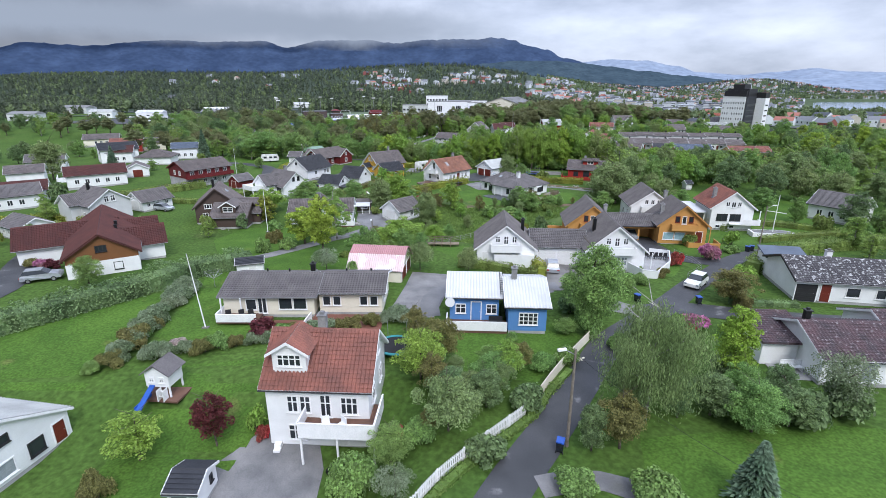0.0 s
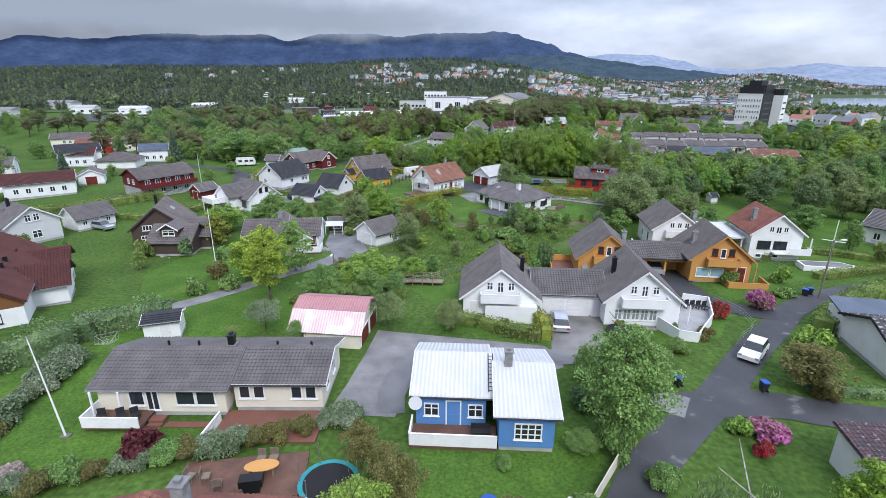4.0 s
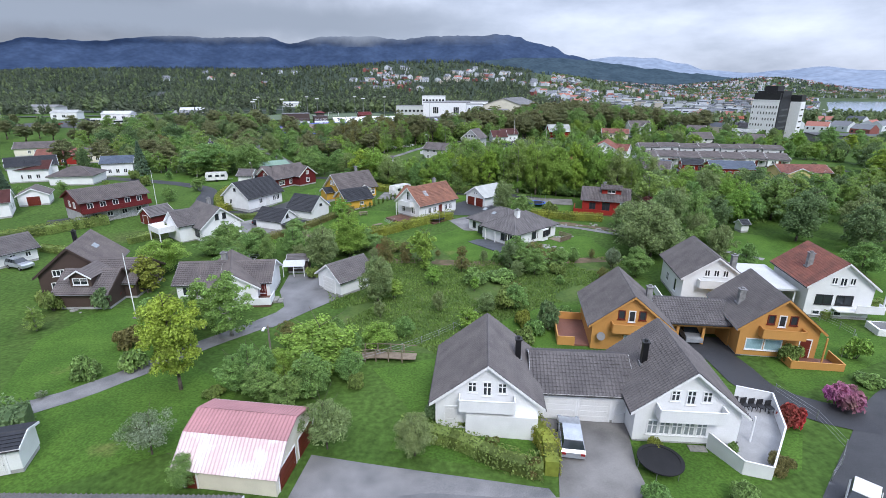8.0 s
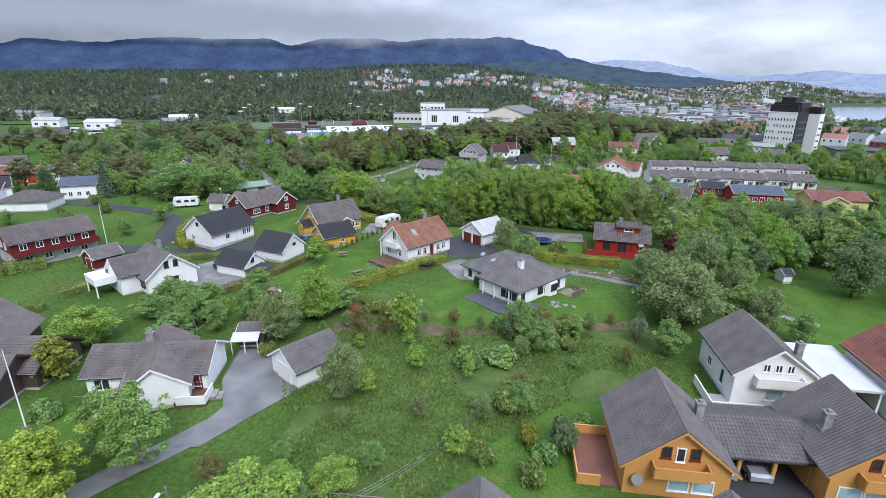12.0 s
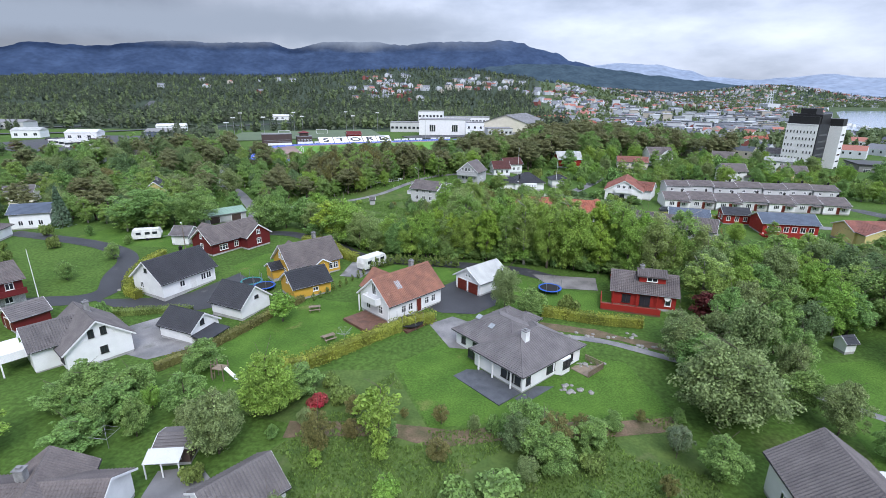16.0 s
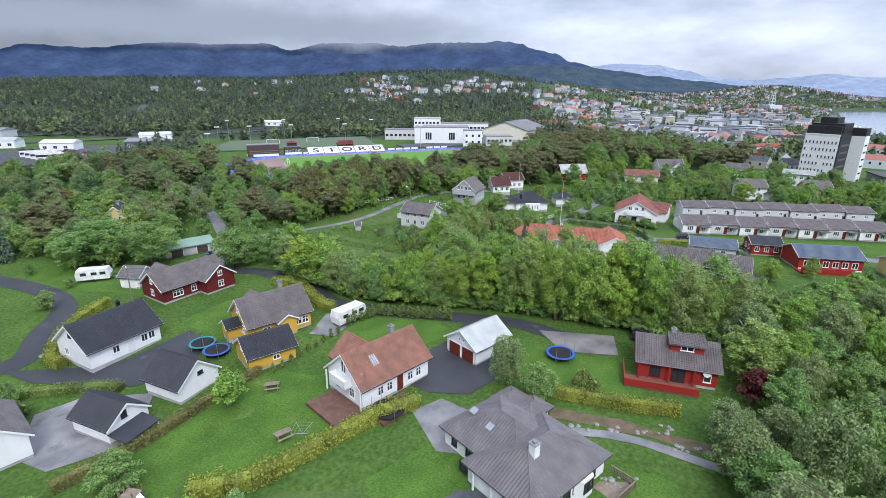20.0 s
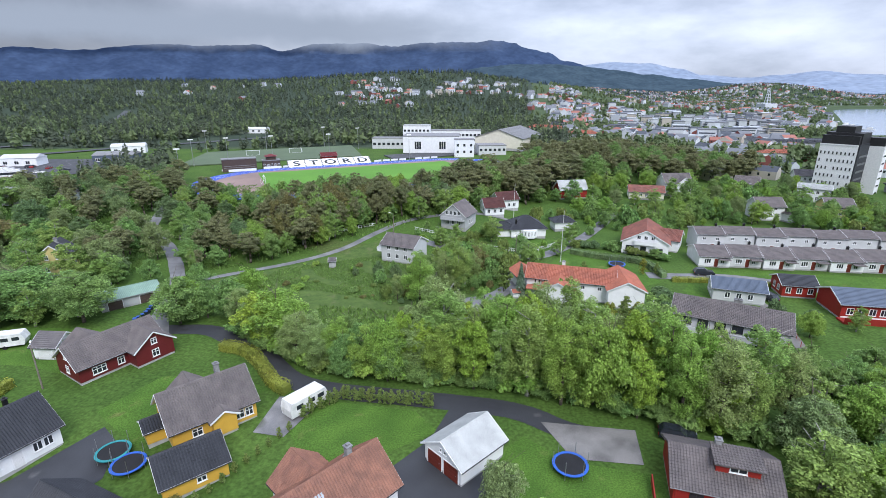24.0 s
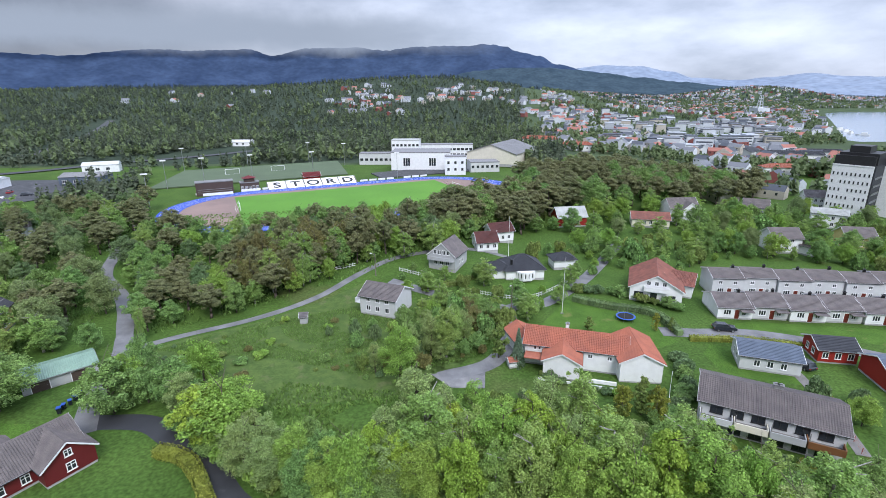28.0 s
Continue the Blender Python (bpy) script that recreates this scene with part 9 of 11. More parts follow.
shrub_row([(45.1, 227.0), (57.6, 223.1), (67.2, 214.9)], 2.2, ["mid", "bush", "darkbush"], (1.5, 3.2), "shrubs behind the lawn")
shrub_row([(49.4, 172.1), (60.3, 166.5)], 2.0, ["bush", "goldbush", "darkbush"], (1.0, 1.8), "shrubs before the flats")

shrub_row([(-23, 176.5), (-14, 169.5), (-4, 164.0), (10, 161.5), (24, 159), (38, 153.5), (50, 149)], 2.1, ["mid", "bush", "limebush", "mid"], (2.2, 4.2), "undergrowth along the wood")

for kind, px, py, hh, rr in (("dark", 3.4, 32.6, 3.6, 1.7), ("bush", -1.6, 29.4, 2.2, 1.5), ("mid", 5.4, 36.6, 3.4, 1.5), ("darkbush", 6.6, 32.6, 2.4, 1.5), ("bush", 8.6, 38.0, 2.0, 1.3), ("dark", 0.6, 33.6, 3.2, 1.6), ("darkbush", 3.0, 27.0, 2.0, 1.5), ("olive", -1.0, 41.4, 3.8, 1.4), ("darkbush", 14.0, 49.6, 2.2, 1.3), ("bush", 16.6, 41.6, 2.0, 1.2), ("bush", 19.4, 58.2, 1.8, 1.2), ("bush", 22.4, 56.0, 2.2, 1.5), ("bush", 25.2, 58.4, 1.8, 1.2), ("olivebush", 29.4, 61.6, 1.6, 1.0), ("bush", 35.6, 55.4, 2.4, 1.6), ("limebush", 38.4, 59.0, 2.4, 1.8), ("olivebush", 33.8, 50.6, 1.8, 1.1), ("darkbush", 26.6, 30.8, 3.0, 2.0), ("darkbush", 23.0, 31.4, 3.0, 2.0), ("darkbush", 30.0, 31.6, 3.0, 1.9), ("bush", 7.0, 66.2, 1.2, 0.8), ("darkbush", 4.6, 67.0, 1.4, 0.9)):
    plant(kind, px, py, hh, rr)
plant("pinkbush", -55.3, 64.1, 1.6, 1.3)
plant("olivebush", -57.3, 64.69999999999999, 1.5, 1.2)
plant("copperbush", -53.699999999999996, 63.49999999999999, 1.5, 1.2)

# ---- stuff that nobody could count: weeds and tall grass ----
def tufts(name, poly, count, size, mat, label, seed):
    rs = np.random.RandomState(seed)
    xs, ys = [p[0] for p in poly], [p[1] for p in poly]
    pts = []
    while len(pts) < count:
        x, y = rs.uniform(min(xs), max(xs)), rs.uniform(min(ys), max(ys))
        if inside(x, y, poly) and noise.noise((x * 0.12, y * 0.12, 3)) > -0.25:
            pts.append((x, y, ground_z(x, y)))
    c = np.array(pts)
    k = len(c)
    a = rs.uniform(0, 6.283, k)
    s = size * rs.uniform(0.5, 1.5, k)
    d = np.stack([np.cos(a), np.sin(a), 0 * a], 1)
    lean = rs.normal(size=(k, 3)) * 0.4
    lean[:, 2] = 1
    v = np.stack([c - d * s[:, None] * 0.4, c + d * s[:, None] * 0.4, c + d * s[:, None] * 0.25 + lean * s[:, None], c - d * s[:, None] * 0.25 + lean * s[:, None]], 1).reshape(-1, 3)
    tagged(new(name, mesh(name, v, np.arange(4 * k).reshape(-1, 4), mat)), label, "weeds", "", "stuff")


tufts("weeds", [(-12, 100), (-6, 108), (2, 119), (7, 108), (34, 111), (33, 95), (20, 92.5), (10, 85.5), (6, 78.5), (-4, 79), (-8, 86)], 30000, 0.17, L_WEED, "tall weeds and nettles in the meadow", 2)
drape("rough_grass", [(-45, 197), (-42, 190), (-28, 186), (-10, 181), (12, 185), (13, 196), (24, 202), (18, 216), (6, 222), (-4, 232), (-13, 222), (-24, 212), (-36, 205)], M_ROUGHGRASS, 0.03, 3, "rough meadow of tall grass by the path")
scrub_rs = random.Random(71)
for i in range(90):
    px, py = scrub_rs.uniform(-40, 16), scrub_rs.uniform(184, 216)
    if py < 206 + 0.72 * (px + 37) - 3.5 and py > 187 - 0.1 * px and (px - 2.4) ** 2 + (py - 217) ** 2 > 80 and noise.noise((px * 0.13, py * 0.13, 2.0)) > -0.1:
        hh = scrub_rs.uniform(0.5, 1.5)
        plant(scrub_rs.choice(("bush", "bush", "limebush", "olivebush", "darkbush")), px, py, hh, hh * scrub_rs.uniform(0.7, 1.1), "low scrub in the meadow")
tufts("weeds", [(-14, 196), (0, 190), (12, 192), (26, 198), (24, 214), (10, 222), (-8, 218), (-30, 208), (-40, 200)], 26000, 0.19, L_WEED, "tall grass beside the path", 3)
tufts("undergrowth", [(-26, 180), (-20, 173), (0, 162.5), (24, 158), (52, 150), (50, 168), (30, 182), (0, 186), (-24, 190)], 9000, 0.4, L_WEED, "green undergrowth of the wood", 4)
tufts("undergrowth", [(-76, 290), (-60, 240), (-44, 206), (-20, 226), (24, 258), (46, 300), (0, 306)], 10000, 0.42, L_WEED, "green undergrowth below the stadium", 5)
tufts("undergrowth", [(48, 128), (80, 132), (112, 130), (112, 150), (84, 172), (60, 158)], 7000, 0.42, L_WEED, "green undergrowth of the eastern wood", 6)
tufts("undergrowth", [(-60, 218), (-80, 244), (-92, 300), (-130, 290), (-150, 240), (-120, 190), (-60, 200)], 7000, 0.45, L_WEED, "green undergrowth of the western slope", 7)

# ---- loose things ----
def trampoline(x, y, r, pad, label, net=False):
    o = thing("trampoline", x, y, 0, None, label, "trampoline")
    n = 28
    ring = lambda rr, z: [(rr * math.cos(6.28319 * i / n), rr * math.sin(6.28319 * i / n), z) for i in range(n)]
    part("mat", Solid().prism([p[:2] for p in ring(r * 0.86, 0)], 0.74, 0.76).made("mat", M_BLACKNET), o)
    v = ring(r * 0.84, 0.8) + ring(r, 0.8) + ring(r, 0.72) + ring(r * 0.84, 0.72)
    part("pad", Solid().add(v, [(k * n + i, k * n + (i + 1) % n, ((k + 1) % 4) * n + (i + 1) % n, ((k + 1) % 4) * n + i) for k in range(4) for i in range(n)]).made("pad", pad), o)
    for i in range(6):
        a = i * 1.0472
        part("leg", Solid().tube((r * 0.96 * math.cos(a), r * 0.96 * math.sin(a), 0), (r * 0.96 * math.cos(a), r * 0.96 * math.sin(a), 0.74 if not net else 2.4), 0.03, n=6).made("leg", M_STEEL), o)
    return o


trampoline(21.0, 61.8, 1.6, M_BLACKNET, "round black trampoline on the lawn")
trampoline(26.3, 144.0, 2.0, M_BLUEPAD, "round trampoline with blue padding", True)
trampoline(-23.6, 145.0, 1.9, M_BLUEPAD, "round trampoline with blue edge", True)
trampoline(-26.6, 147.0, 1.9, M_TEALPAD, "round trampoline with teal edge", True)
trampoline(3.2, 131.0, 2.0, M_BLACKNET, "round black trampoline with safety poles", True)
trampoline(-4.4, 41.0, 1.9, M_TEALPAD, "round trampoline with teal edge", True)
trampoline(54.0, 210.9, 2.0, M_BLUEPAD, "round trampoline with blue padding", True)


def flagpole(x, y, h, label, foot=True):
    o = thing("flagpole", x, y, 0, None, label, "flagpole")
    part("pole", Solid().tube((0, 0, 0), (0, 0, h), 0.07, 0.035).made("pole", M_TRIM), o)
    part("knob", Solid().tube((0, 0, h), (0, 0, h + 0.18), 0.07, 0.03).made("knob", M_STEEL), o)
    part("foot", Solid().box(-0.35, -0.2, 0, 0.35, 0.2, 0.12).made("foot", M_CONCRETE), o)
    return o


flagpole(-24.6, 45.9, 8.0, "white flagpole leaning slightly on the lawn").matrix_basis = pose(-24.6, 45.9, ground_z(-24.6, 45.9), 0, -5, 0)
flagpole(-32.3, 87.2, 8.2, "white flagpole on the lawn")
flagpole(41.2, 214.2, 13.0, "tall white flagpole on the lawn")
flagpole(34.4, 250.0, 12.0, "tall white flagpole among the houses")
flagpole(-58.0, 138.0, 9.0, "white flagpole beside the red house")
mast = thing("ship_mast", 58.8, 84.4, -10, None, "white ship's mast in a boat-shaped planter", "mast")
part("mast", Solid().tube((0, 0, 0), (0, 0, 7.5), 0.09, 0.05).made("mast", M_TRIM), mast)
part("yard", Solid().tube((-1.6, 0, 4.6), (1.6, 0, 4.2), 0.05).made("yard", M_TRIM), mast)
part("planter", Solid().prism([(-3.6, -1.2), (2.2, -1.4), (3.8, 0.0), (2.2, 1.4), (-3.6, 1.2)], 0, 0.8).made("planter", M_TRIM), mast)
part("soil", Solid().prism([(-3.3, -0.95), (2.1, -1.15), (3.4, 0.0), (2.1, 1.15), (-3.3, 0.95)], 0.8, 0.84).made("soil", M_GRAVEL), mast)


def lamp_post(x, y, h, yaw, label):
    o = thing("street_lamp", x, y, yaw, None, label, "street lamp")
    part("pole", Solid().tube((0, 0, 0), (0, 0, h), 0.12, 0.08).made("pole", M_POLEWOOD), o)
    part("arm", Solid().tube((0, 0, h - 0.4), (-0.8, 0, h + 0.1), 0.03).made("arm", M_STEEL), o)
    part("head", Solid().box(-1.3, -0.1, h + 0.05, -0.7, 0.1, h + 0.18).made("head", M_TRIM), o)
    return o


lamp_post(8.6, 28.2, 7.6, 15, "wooden street lamp pole with white head")
lamp_post(-11.1, 74.4, 5.0, 90, "short grey wooden lamp pole")
lamp_post(48.6, 72.0, 7.5, 170, "tall street lamp pole by the road")
lamp_post(-2.0, 235.0, 6.0, 0, "street lamp on the path")
for px, py in ((-45.0, 160.0), (30.0, 214.0)):
    lamp_post(px, py, 7.0, plant_rs.uniform(0, 360), "plain wooden street lamp pole")
wire = Solid()
for (p1, p2) in (((8.6, 28.2, 8.6), (19.0, 12.0, 9.0)), ((-11.1, 74.4, 4.5), (8.6, 28.2, 8.2))):
    a, b2 = Vector(p1), Vector(p2)
    for i in range(14):
        t0, t1 = i / 14, (i + 1) / 14
        sag = lambda t: Vector((0, 0, -4 * 1.2 * t * (1 - t)))
        wire.tube(a.lerp(b2, t0) + sag(t0), a.lerp(b2, t1) + sag(t1), 0.012, n=4)
    break
tagged(new("power_line", wire.made("power_line", M_BLACKMETAL)), "thin black overhead wire from the pole", "wire")


def picket(points, h=0.95, label="white painted picket fence along the road", gap=0.17, name="picket_fence", mat=None):
    mat = mat or M_TRIM
    root = tagged(new(name), label, "fence")
    line = smooth_line(points, gap)
    pale = Solid().add([(-0.05, -0.02, 0), (0.05, -0.02, 0), (0.05, 0.02, 0), (-0.05, 0.02, 0), (-0.05, -0.02, h), (0.05, -0.02, h), (0.05, 0.02, h), (-0.05, 0.02, h), (0, -0.02, h + 0.08), (0, 0.02, h + 0.08)], [(3, 2, 1, 0), (0, 1, 5, 8, 4), (2, 3, 7, 9, 6), (1, 2, 6, 5), (3, 0, 4, 7), (4, 8, 9, 7), (8, 5, 6, 9)]).made("slat", mat)
    rails = Solid()
    for i in range(len(line) - 1):
        a, b2 = line[i], line[i + 1]
        ang = math.degrees(math.atan2(b2.y - a.y, b2.x - a.x))
        o = part("slat", pale, root)
        o.matrix_basis = pose(a.x, a.y, ground_z(a.x, a.y), 0, 0, ang)
        if i % 6 == 0:
            j = min(i + 6, len(line) - 1)
            c = line[j]
            for z in (0.25, 0.75):
                rails.slab([(a.x, a.y, ground_z(a.x, a.y) + z), (c.x, c.y, ground_z(c.x, c.y) + z), (c.x, c.y, ground_z(c.x, c.y) + z + 0.08), (a.x, a.y, ground_z(a.x, a.y) + z + 0.08)], 0.05)
    part("rail", rails.made("rail", mat), root)
    for i in range(0, len(line), 14):
        a = line[i]
        o = part("post", Solid().box(-0.06, -0.06, 0, 0.06, 0.06, h + 0.05).made("post", mat), root)
        o.matrix_basis = pose(a.x, a.y, ground_z(a.x, a.y))


picket([(-3.6, 21.6), (-1.5, 23.7), (1.7, 27.2), (6.4, 31.8)])
bf = tagged(new("board_fence"), "closed pale board fence along the road", "fence")
line = smooth_line([(6.9, 32.4), (10.2, 37.6), (15.4, 44.6)], 1.6)
for i in range(len(line) - 1):
    a, b2 = line[i], line[i + 1]
    d3 = (b2 - a)
    part("panel", Solid().slab([(a.x, a.y, ground_z(a.x, a.y)), (b2.x, b2.y, ground_z(b2.x, b2.y)), (b2.x, b2.y, ground_z(b2.x, b2.y) + 1.05), (a.x, a.y, ground_z(a.x, a.y) + 1.05)], 0.05).made("panel", M_CREAM), bf)
picket([(21.2, 226.0), (27.0, 223.6), (32.5, 221.9), (37.4, 223.3), (43.5, 228.6), (49.2, 234.5)], 1.0, "low white fence along the lane", 0.6)
picket([(-18.0, 236.0), (-8.0, 240.5)], 1.0, "white fence behind the grey house", 0.8)
picket([(4.0, 237.5), (10.5, 234.0)], 1.0, "white fence behind the grey house", 0.8)


def wire_fence(points, mat, label, h=1.0, every=2.2):
    root = tagged(new("wire_fence"), label, "fence")
    line = smooth_line(points, every)
    for i, a in enumerate(line):
        z = ground_z(a.x, a.y)
        part("post", Solid().tube((a.x, a.y, z), (a.x, a.y, z + h), 0.04, n=6).made("post", mat), root)
    rails = Solid()
    for a, b2 in zip(line, line[1:]):
        for z in (0.35, 0.65, 0.95):
            rails.tube((a.x, a.y, ground_z(a.x, a.y) + z * h), (b2.x, b2.y, ground_z(b2.x, b2.y) + z * h), 0.012, n=4)
    part("wires", rails.made("wires", mat), root)


wire_fence([(-5.6, 74.4), (1.0, 79.0), (6.5, 84.5), (10.5, 90.0), (14.0, 93.5)], M_STEEL, "thin wire fence along the garden")
wire_fence([(35.4, 71.5), (36.2, 67.4), (35.6, 63.6), (32.2, 60.4)], M_STEEL, "thin wire fence beside the drive")
wire_fence([(46.8, 78.5), (52.0, 83.5), (50.5, 90.0)], M_STEEL, "thin wire fence beside the lawn")
wire_fence([(46.0, 172.0), (49.5, 180.5), (53.7, 188.5)], M_TRIM, "thin white fence beside the flats")
wire_fence([(76.5, 184.0), (72.0, 174.0), (69.0, 166.5)], M_RED, "red fence beside the footpath")
br1 = tagged(new("wooden_walkway"), "grey wooden walkway with handrails", "walkway")
bl = smooth_line([(-6.0, 74.6), (-2.6, 77.2), (2.6, 77.0)], 1.2)
for a, b2 in zip(bl, bl[1:]):
    d3 = (b2 - a).normalized()
    s3 = Vector((-d3.y, d3.x, 0)) * 0.6
    za = ground_z(a.x, a.y) + 0.5
    part("plank", Solid().slab([tuple((a - s3).xy) + (za,), tuple((b2 - s3).xy) + (za,), tuple((b2 + s3).xy) + (za,), tuple((a + s3).xy) + (za,)], 0.08).made("plank", M_WOOD), br1)
    for sg in (-1, 1):
        q = a + s3 * sg
        part("post", Solid().box(q.x - 0.05, q.y - 0.05, za - 0.7, q.x + 0.05, q.y + 0.05, za + 0.95).made("post", M_WOOD), br1)
        q2 = b2 + s3 * sg
        part("rail", Solid().tube((q.x, q.y, za + 0.9), (q2.x, q2.y, za + 0.9), 0.04, n=5).made("rail", M_WOOD), br1)


def car(x, y, yaw, paint_m, label, wagon=True, s=1.0):
    o = thing("car", x, y, yaw, ground_z(x, y) + 0.07, label, "car")
    L2, W2c = 2.15 * s, 0.88
    prof = [(-L2, 0.35), (L2, 0.35), (L2, 0.75), (L2 * 0.86, 0.92), (L2 * 0.42, 1.0), (-L2 * 0.9, 1.0), (-L2, 0.8)]
    n = len(prof)
    v = [(px, sy * (W2c - (0.06 if pz > 0.9 else 0)), pz) for sy in (-1, 1) for px, pz in prof]
    part("body", Solid().add(v, [tuple(range(n)), tuple(range(2 * n - 1, n - 1, -1))] + [((i + 1) % n, i, n + i, n + (i + 1) % n) for i in range(n)]).made("body", paint_m), o)
    cab = [(-L2 * 0.93, 1.0), (L2 * 0.44, 1.0), (L2 * 0.1, 1.48), (-L2 * (0.78 if wagon else 0.5), 1.5)]
    v = [(px, sy * (W2c - (0.08 if pz < 1.2 else 0.22)), pz) for sy in (-1, 1) for px, pz in cab]
    part("glasshouse", Solid().add(v, [(0, 1, 2, 3), (7, 6, 5, 4), (1, 0, 4, 5), (2, 1, 5, 6), (3, 2, 6, 7), (0, 3, 7, 4)]).made("glasshouse", M_GLASS), o)
    part("roof", Solid().box(-L2 * 0.76, -W2c + 0.2, 1.49, L2 * 0.1, W2c - 0.2, 1.54).made("roof", paint_m), o)
    for sx in (-1, 1):
        for sy in (-1, 1):
            w = part("wheel", Solid().tube((sx * L2 * 0.62, sy * (W2c - 0.18), 0.25), (sx * L2 * 0.62, sy * (W2c + 0.01), 0.25), 0.31, n=14).made("wheel", M_TYRE), o)
            part("rim", Solid().tube((sx * L2 * 0.62, sy * W2c, 0.25), (sx * L2 * 0.62, sy * (W2c + 0.02), 0.25), 0.19, n=10).made("rim", M_STEEL), w)
        part("headlight" if sx > 0 else "tail_light", Solid().box(sx * L2 - 0.05, -W2c + 0.05, 0.62, sx * L2 + 0.02, -W2c + 0.35, 0.8).box(sx * L2 - 0.05, W2c - 0.35, 0.62, sx * L2 + 0.02, W2c - 0.05, 0.8).made("light", M_CURTAIN if sx > 0 else M_REDCAR), o)
    return o


car(15.2, 64.4, 82, M_SILVERCAR, "silver-blue estate car on the driveway")
car(31.9, 57.6, -134, M_WHITECAR, "white hatchback on the road", s=0.88)
car(-51.7, 59.2, 25, M_SILVERCAR, "silver car parked on the road")
car(30.3, 83.4, -96, M_SILVERCAR, "silver car inside the open garage", s=0.9)
car(33.0, 83.1, -96, M_SILVERCAR, "silver car inside the open garage", s=0.9)
car(-33.2, 132.4, 70, M_DARKCAR, "dark car beside the garage", s=0.9)
car(72.0, 205.2, -10, M_DARKCAR, "dark car on the road below the terrace")
car(77.8, 191.0, 100, M_DARKCAR, "dark car beside the pale house")
car(-60.5, 104.0, -20, M_SILVERCAR, "silver car beside the garage")
car(40.5, 149.0, -20, M_DARKCAR, "dark car behind the red house")
cv = thing("caravan", -6.1, 155.2, 52, None, "white caravan parked on gravel", "caravan")
n = 6
prof = [(-2.9, 0.5), (2.7, 0.5), (3.0, 1.4), (2.5, 2.5), (-2.7, 2.6), (-3.0, 1.6)]
v = [(px, sy * 1.1, pz) for sy in (-1, 1) for px, pz in prof]
part("body", Solid().add(v, [tuple(range(n)), tuple(range(2 * n - 1, n - 1, -1))] + [((i + 1) % n, i, n + i, n + (i + 1) % n) for i in range(n)]).made("body", M_WHITECAR), cv)
for px in (-1.6, 0.2, 1.7):
    part("window", Solid().box(px - 0.5, -1.13, 1.4, px + 0.5, -1.09, 2.0).made("window", M_GLASS), cv)
for sy in (-1, 1):
    part("wheel", Solid().tube((0, sy * 0.9, 0.32), (0, sy * 1.1, 0.32), 0.32, n=14).made("wheel", M_TYRE), cv)
part("drawbar", Solid().box(3.0, -0.1, 0.4, 4.1, 0.1, 0.52).made("drawbar", M_STEEL), cv)
cv2 = copy_thing(cv, pose(-60.0, 172.0, ground_z(-60, 172), 0, 0, 20))
tagged(cv2, "white caravan beside the distant garage", "caravan")


def picnic(x, y, yaw, label="grey wooden picnic table on the lawn"):
    o = thing("picnic_table", x, y, yaw, None, label, "table")
    part("tabletop", Solid().box(-0.9, -0.38, 0.7, 0.9, 0.38, 0.76).made("tabletop", M_WOOD), o)
    for s in (-1, 1):
        part("bench", Solid().box(-0.9, s * 0.75 - 0.14, 0.42, 0.9, s * 0.75 + 0.14, 0.47).made("bench", M_WOOD), o)
        part("frame", Solid().tube((s * 0.7, -0.85, 0), (s * 0.7, -0.25, 0.72), 0.04).tube((s * 0.7, 0.85, 0), (s * 0.7, 0.25, 0.72), 0.04).tube((s * 0.7, -0.8, 0.4), (s * 0.7, 0.8, 0.4), 0.04).made("frame", M_WOOD), o)


picnic(-12.4, 136.2, 15)
picnic(-12.0, 114.0, -20)
picnic(-8.0, 127.0, 40)


def rotary_dryer(x, y):
    o = thing("clothes_dryer", x, y, plant_rs.uniform(0, 90), None, "rotary clothes dryer on the lawn", "clothes dryer")
    part("pole", Solid().tube((0, 0, 0), (0, 0, 1.8), 0.025).made("pole", M_STEEL), o)
    ln = Solid()
    for i in range(4):
        a, b3 = i * 1.5708, (i + 1) * 1.5708
        part("arm", Solid().tube((0, 0, 1.1), (1.3 * math.cos(a), 1.3 * math.sin(a), 1.9), 0.02, n=5).made("arm", M_STEEL), o)
        for r2 in (0.6, 0.95, 1.3):
            z = 1.1 + 0.8 * r2 / 1.3
            ln.tube((r2 * math.cos(a), r2 * math.sin(a), z), (r2 * math.cos(b3), r2 * math.sin(b3), z), 0.008, n=4)
    part("lines", ln.made("lines", M_STEEL), o)


rotary_dryer(-5.6, 126.3)
rotary_dryer(-24.6, 104.8)
rotary_dryer(-28.5, 57.0)
sw = thing("climbing_frame", -19.0, 117.6, -10, None, "wooden climbing frame with white slide", "climbing frame")
part("ladder", Solid().tube((-1.4, -0.2, 0), (-1.3, 0, 2.3), 0.05).tube((-0.9, -0.2, 0), (-0.8, 0, 2.3), 0.05).box(-1.4, -0.15, 0.6, -0.85, -0.05, 0.66).box(-1.4, -0.1, 1.2, -0.85, 0, 1.26).box(-1.4, -0.05, 1.8, -0.85, 0.05, 1.86).made("ladder", M_WOOD), sw)
part("platform", Solid().box(-0.9, -0.6, 1.5, 0.6, 0.6, 1.6).made("platform", M_WOOD), sw)
for px, py in ((-0.9, -0.6), (0.6, -0.6), (0.6, 0.6), (-0.9, 0.6)):
    part("post", Solid().box(px - 0.05, py - 0.05, 0, px + 0.05, py + 0.05, 2.3).made("post", M_WOOD), sw)
part("slide", Solid().slab([(0.6, -0.25, 1.6), (2.6, -0.65, 0.3), (2.6, -0.15, 0.3), (0.6, 0.25, 1.6)], 0.08).made("slide", M_TRIM), sw, "white plastic slide")
bq = thing("playframe", 84.0, 90.5, 15, None, "wooden play tower with white slide", "play tower")
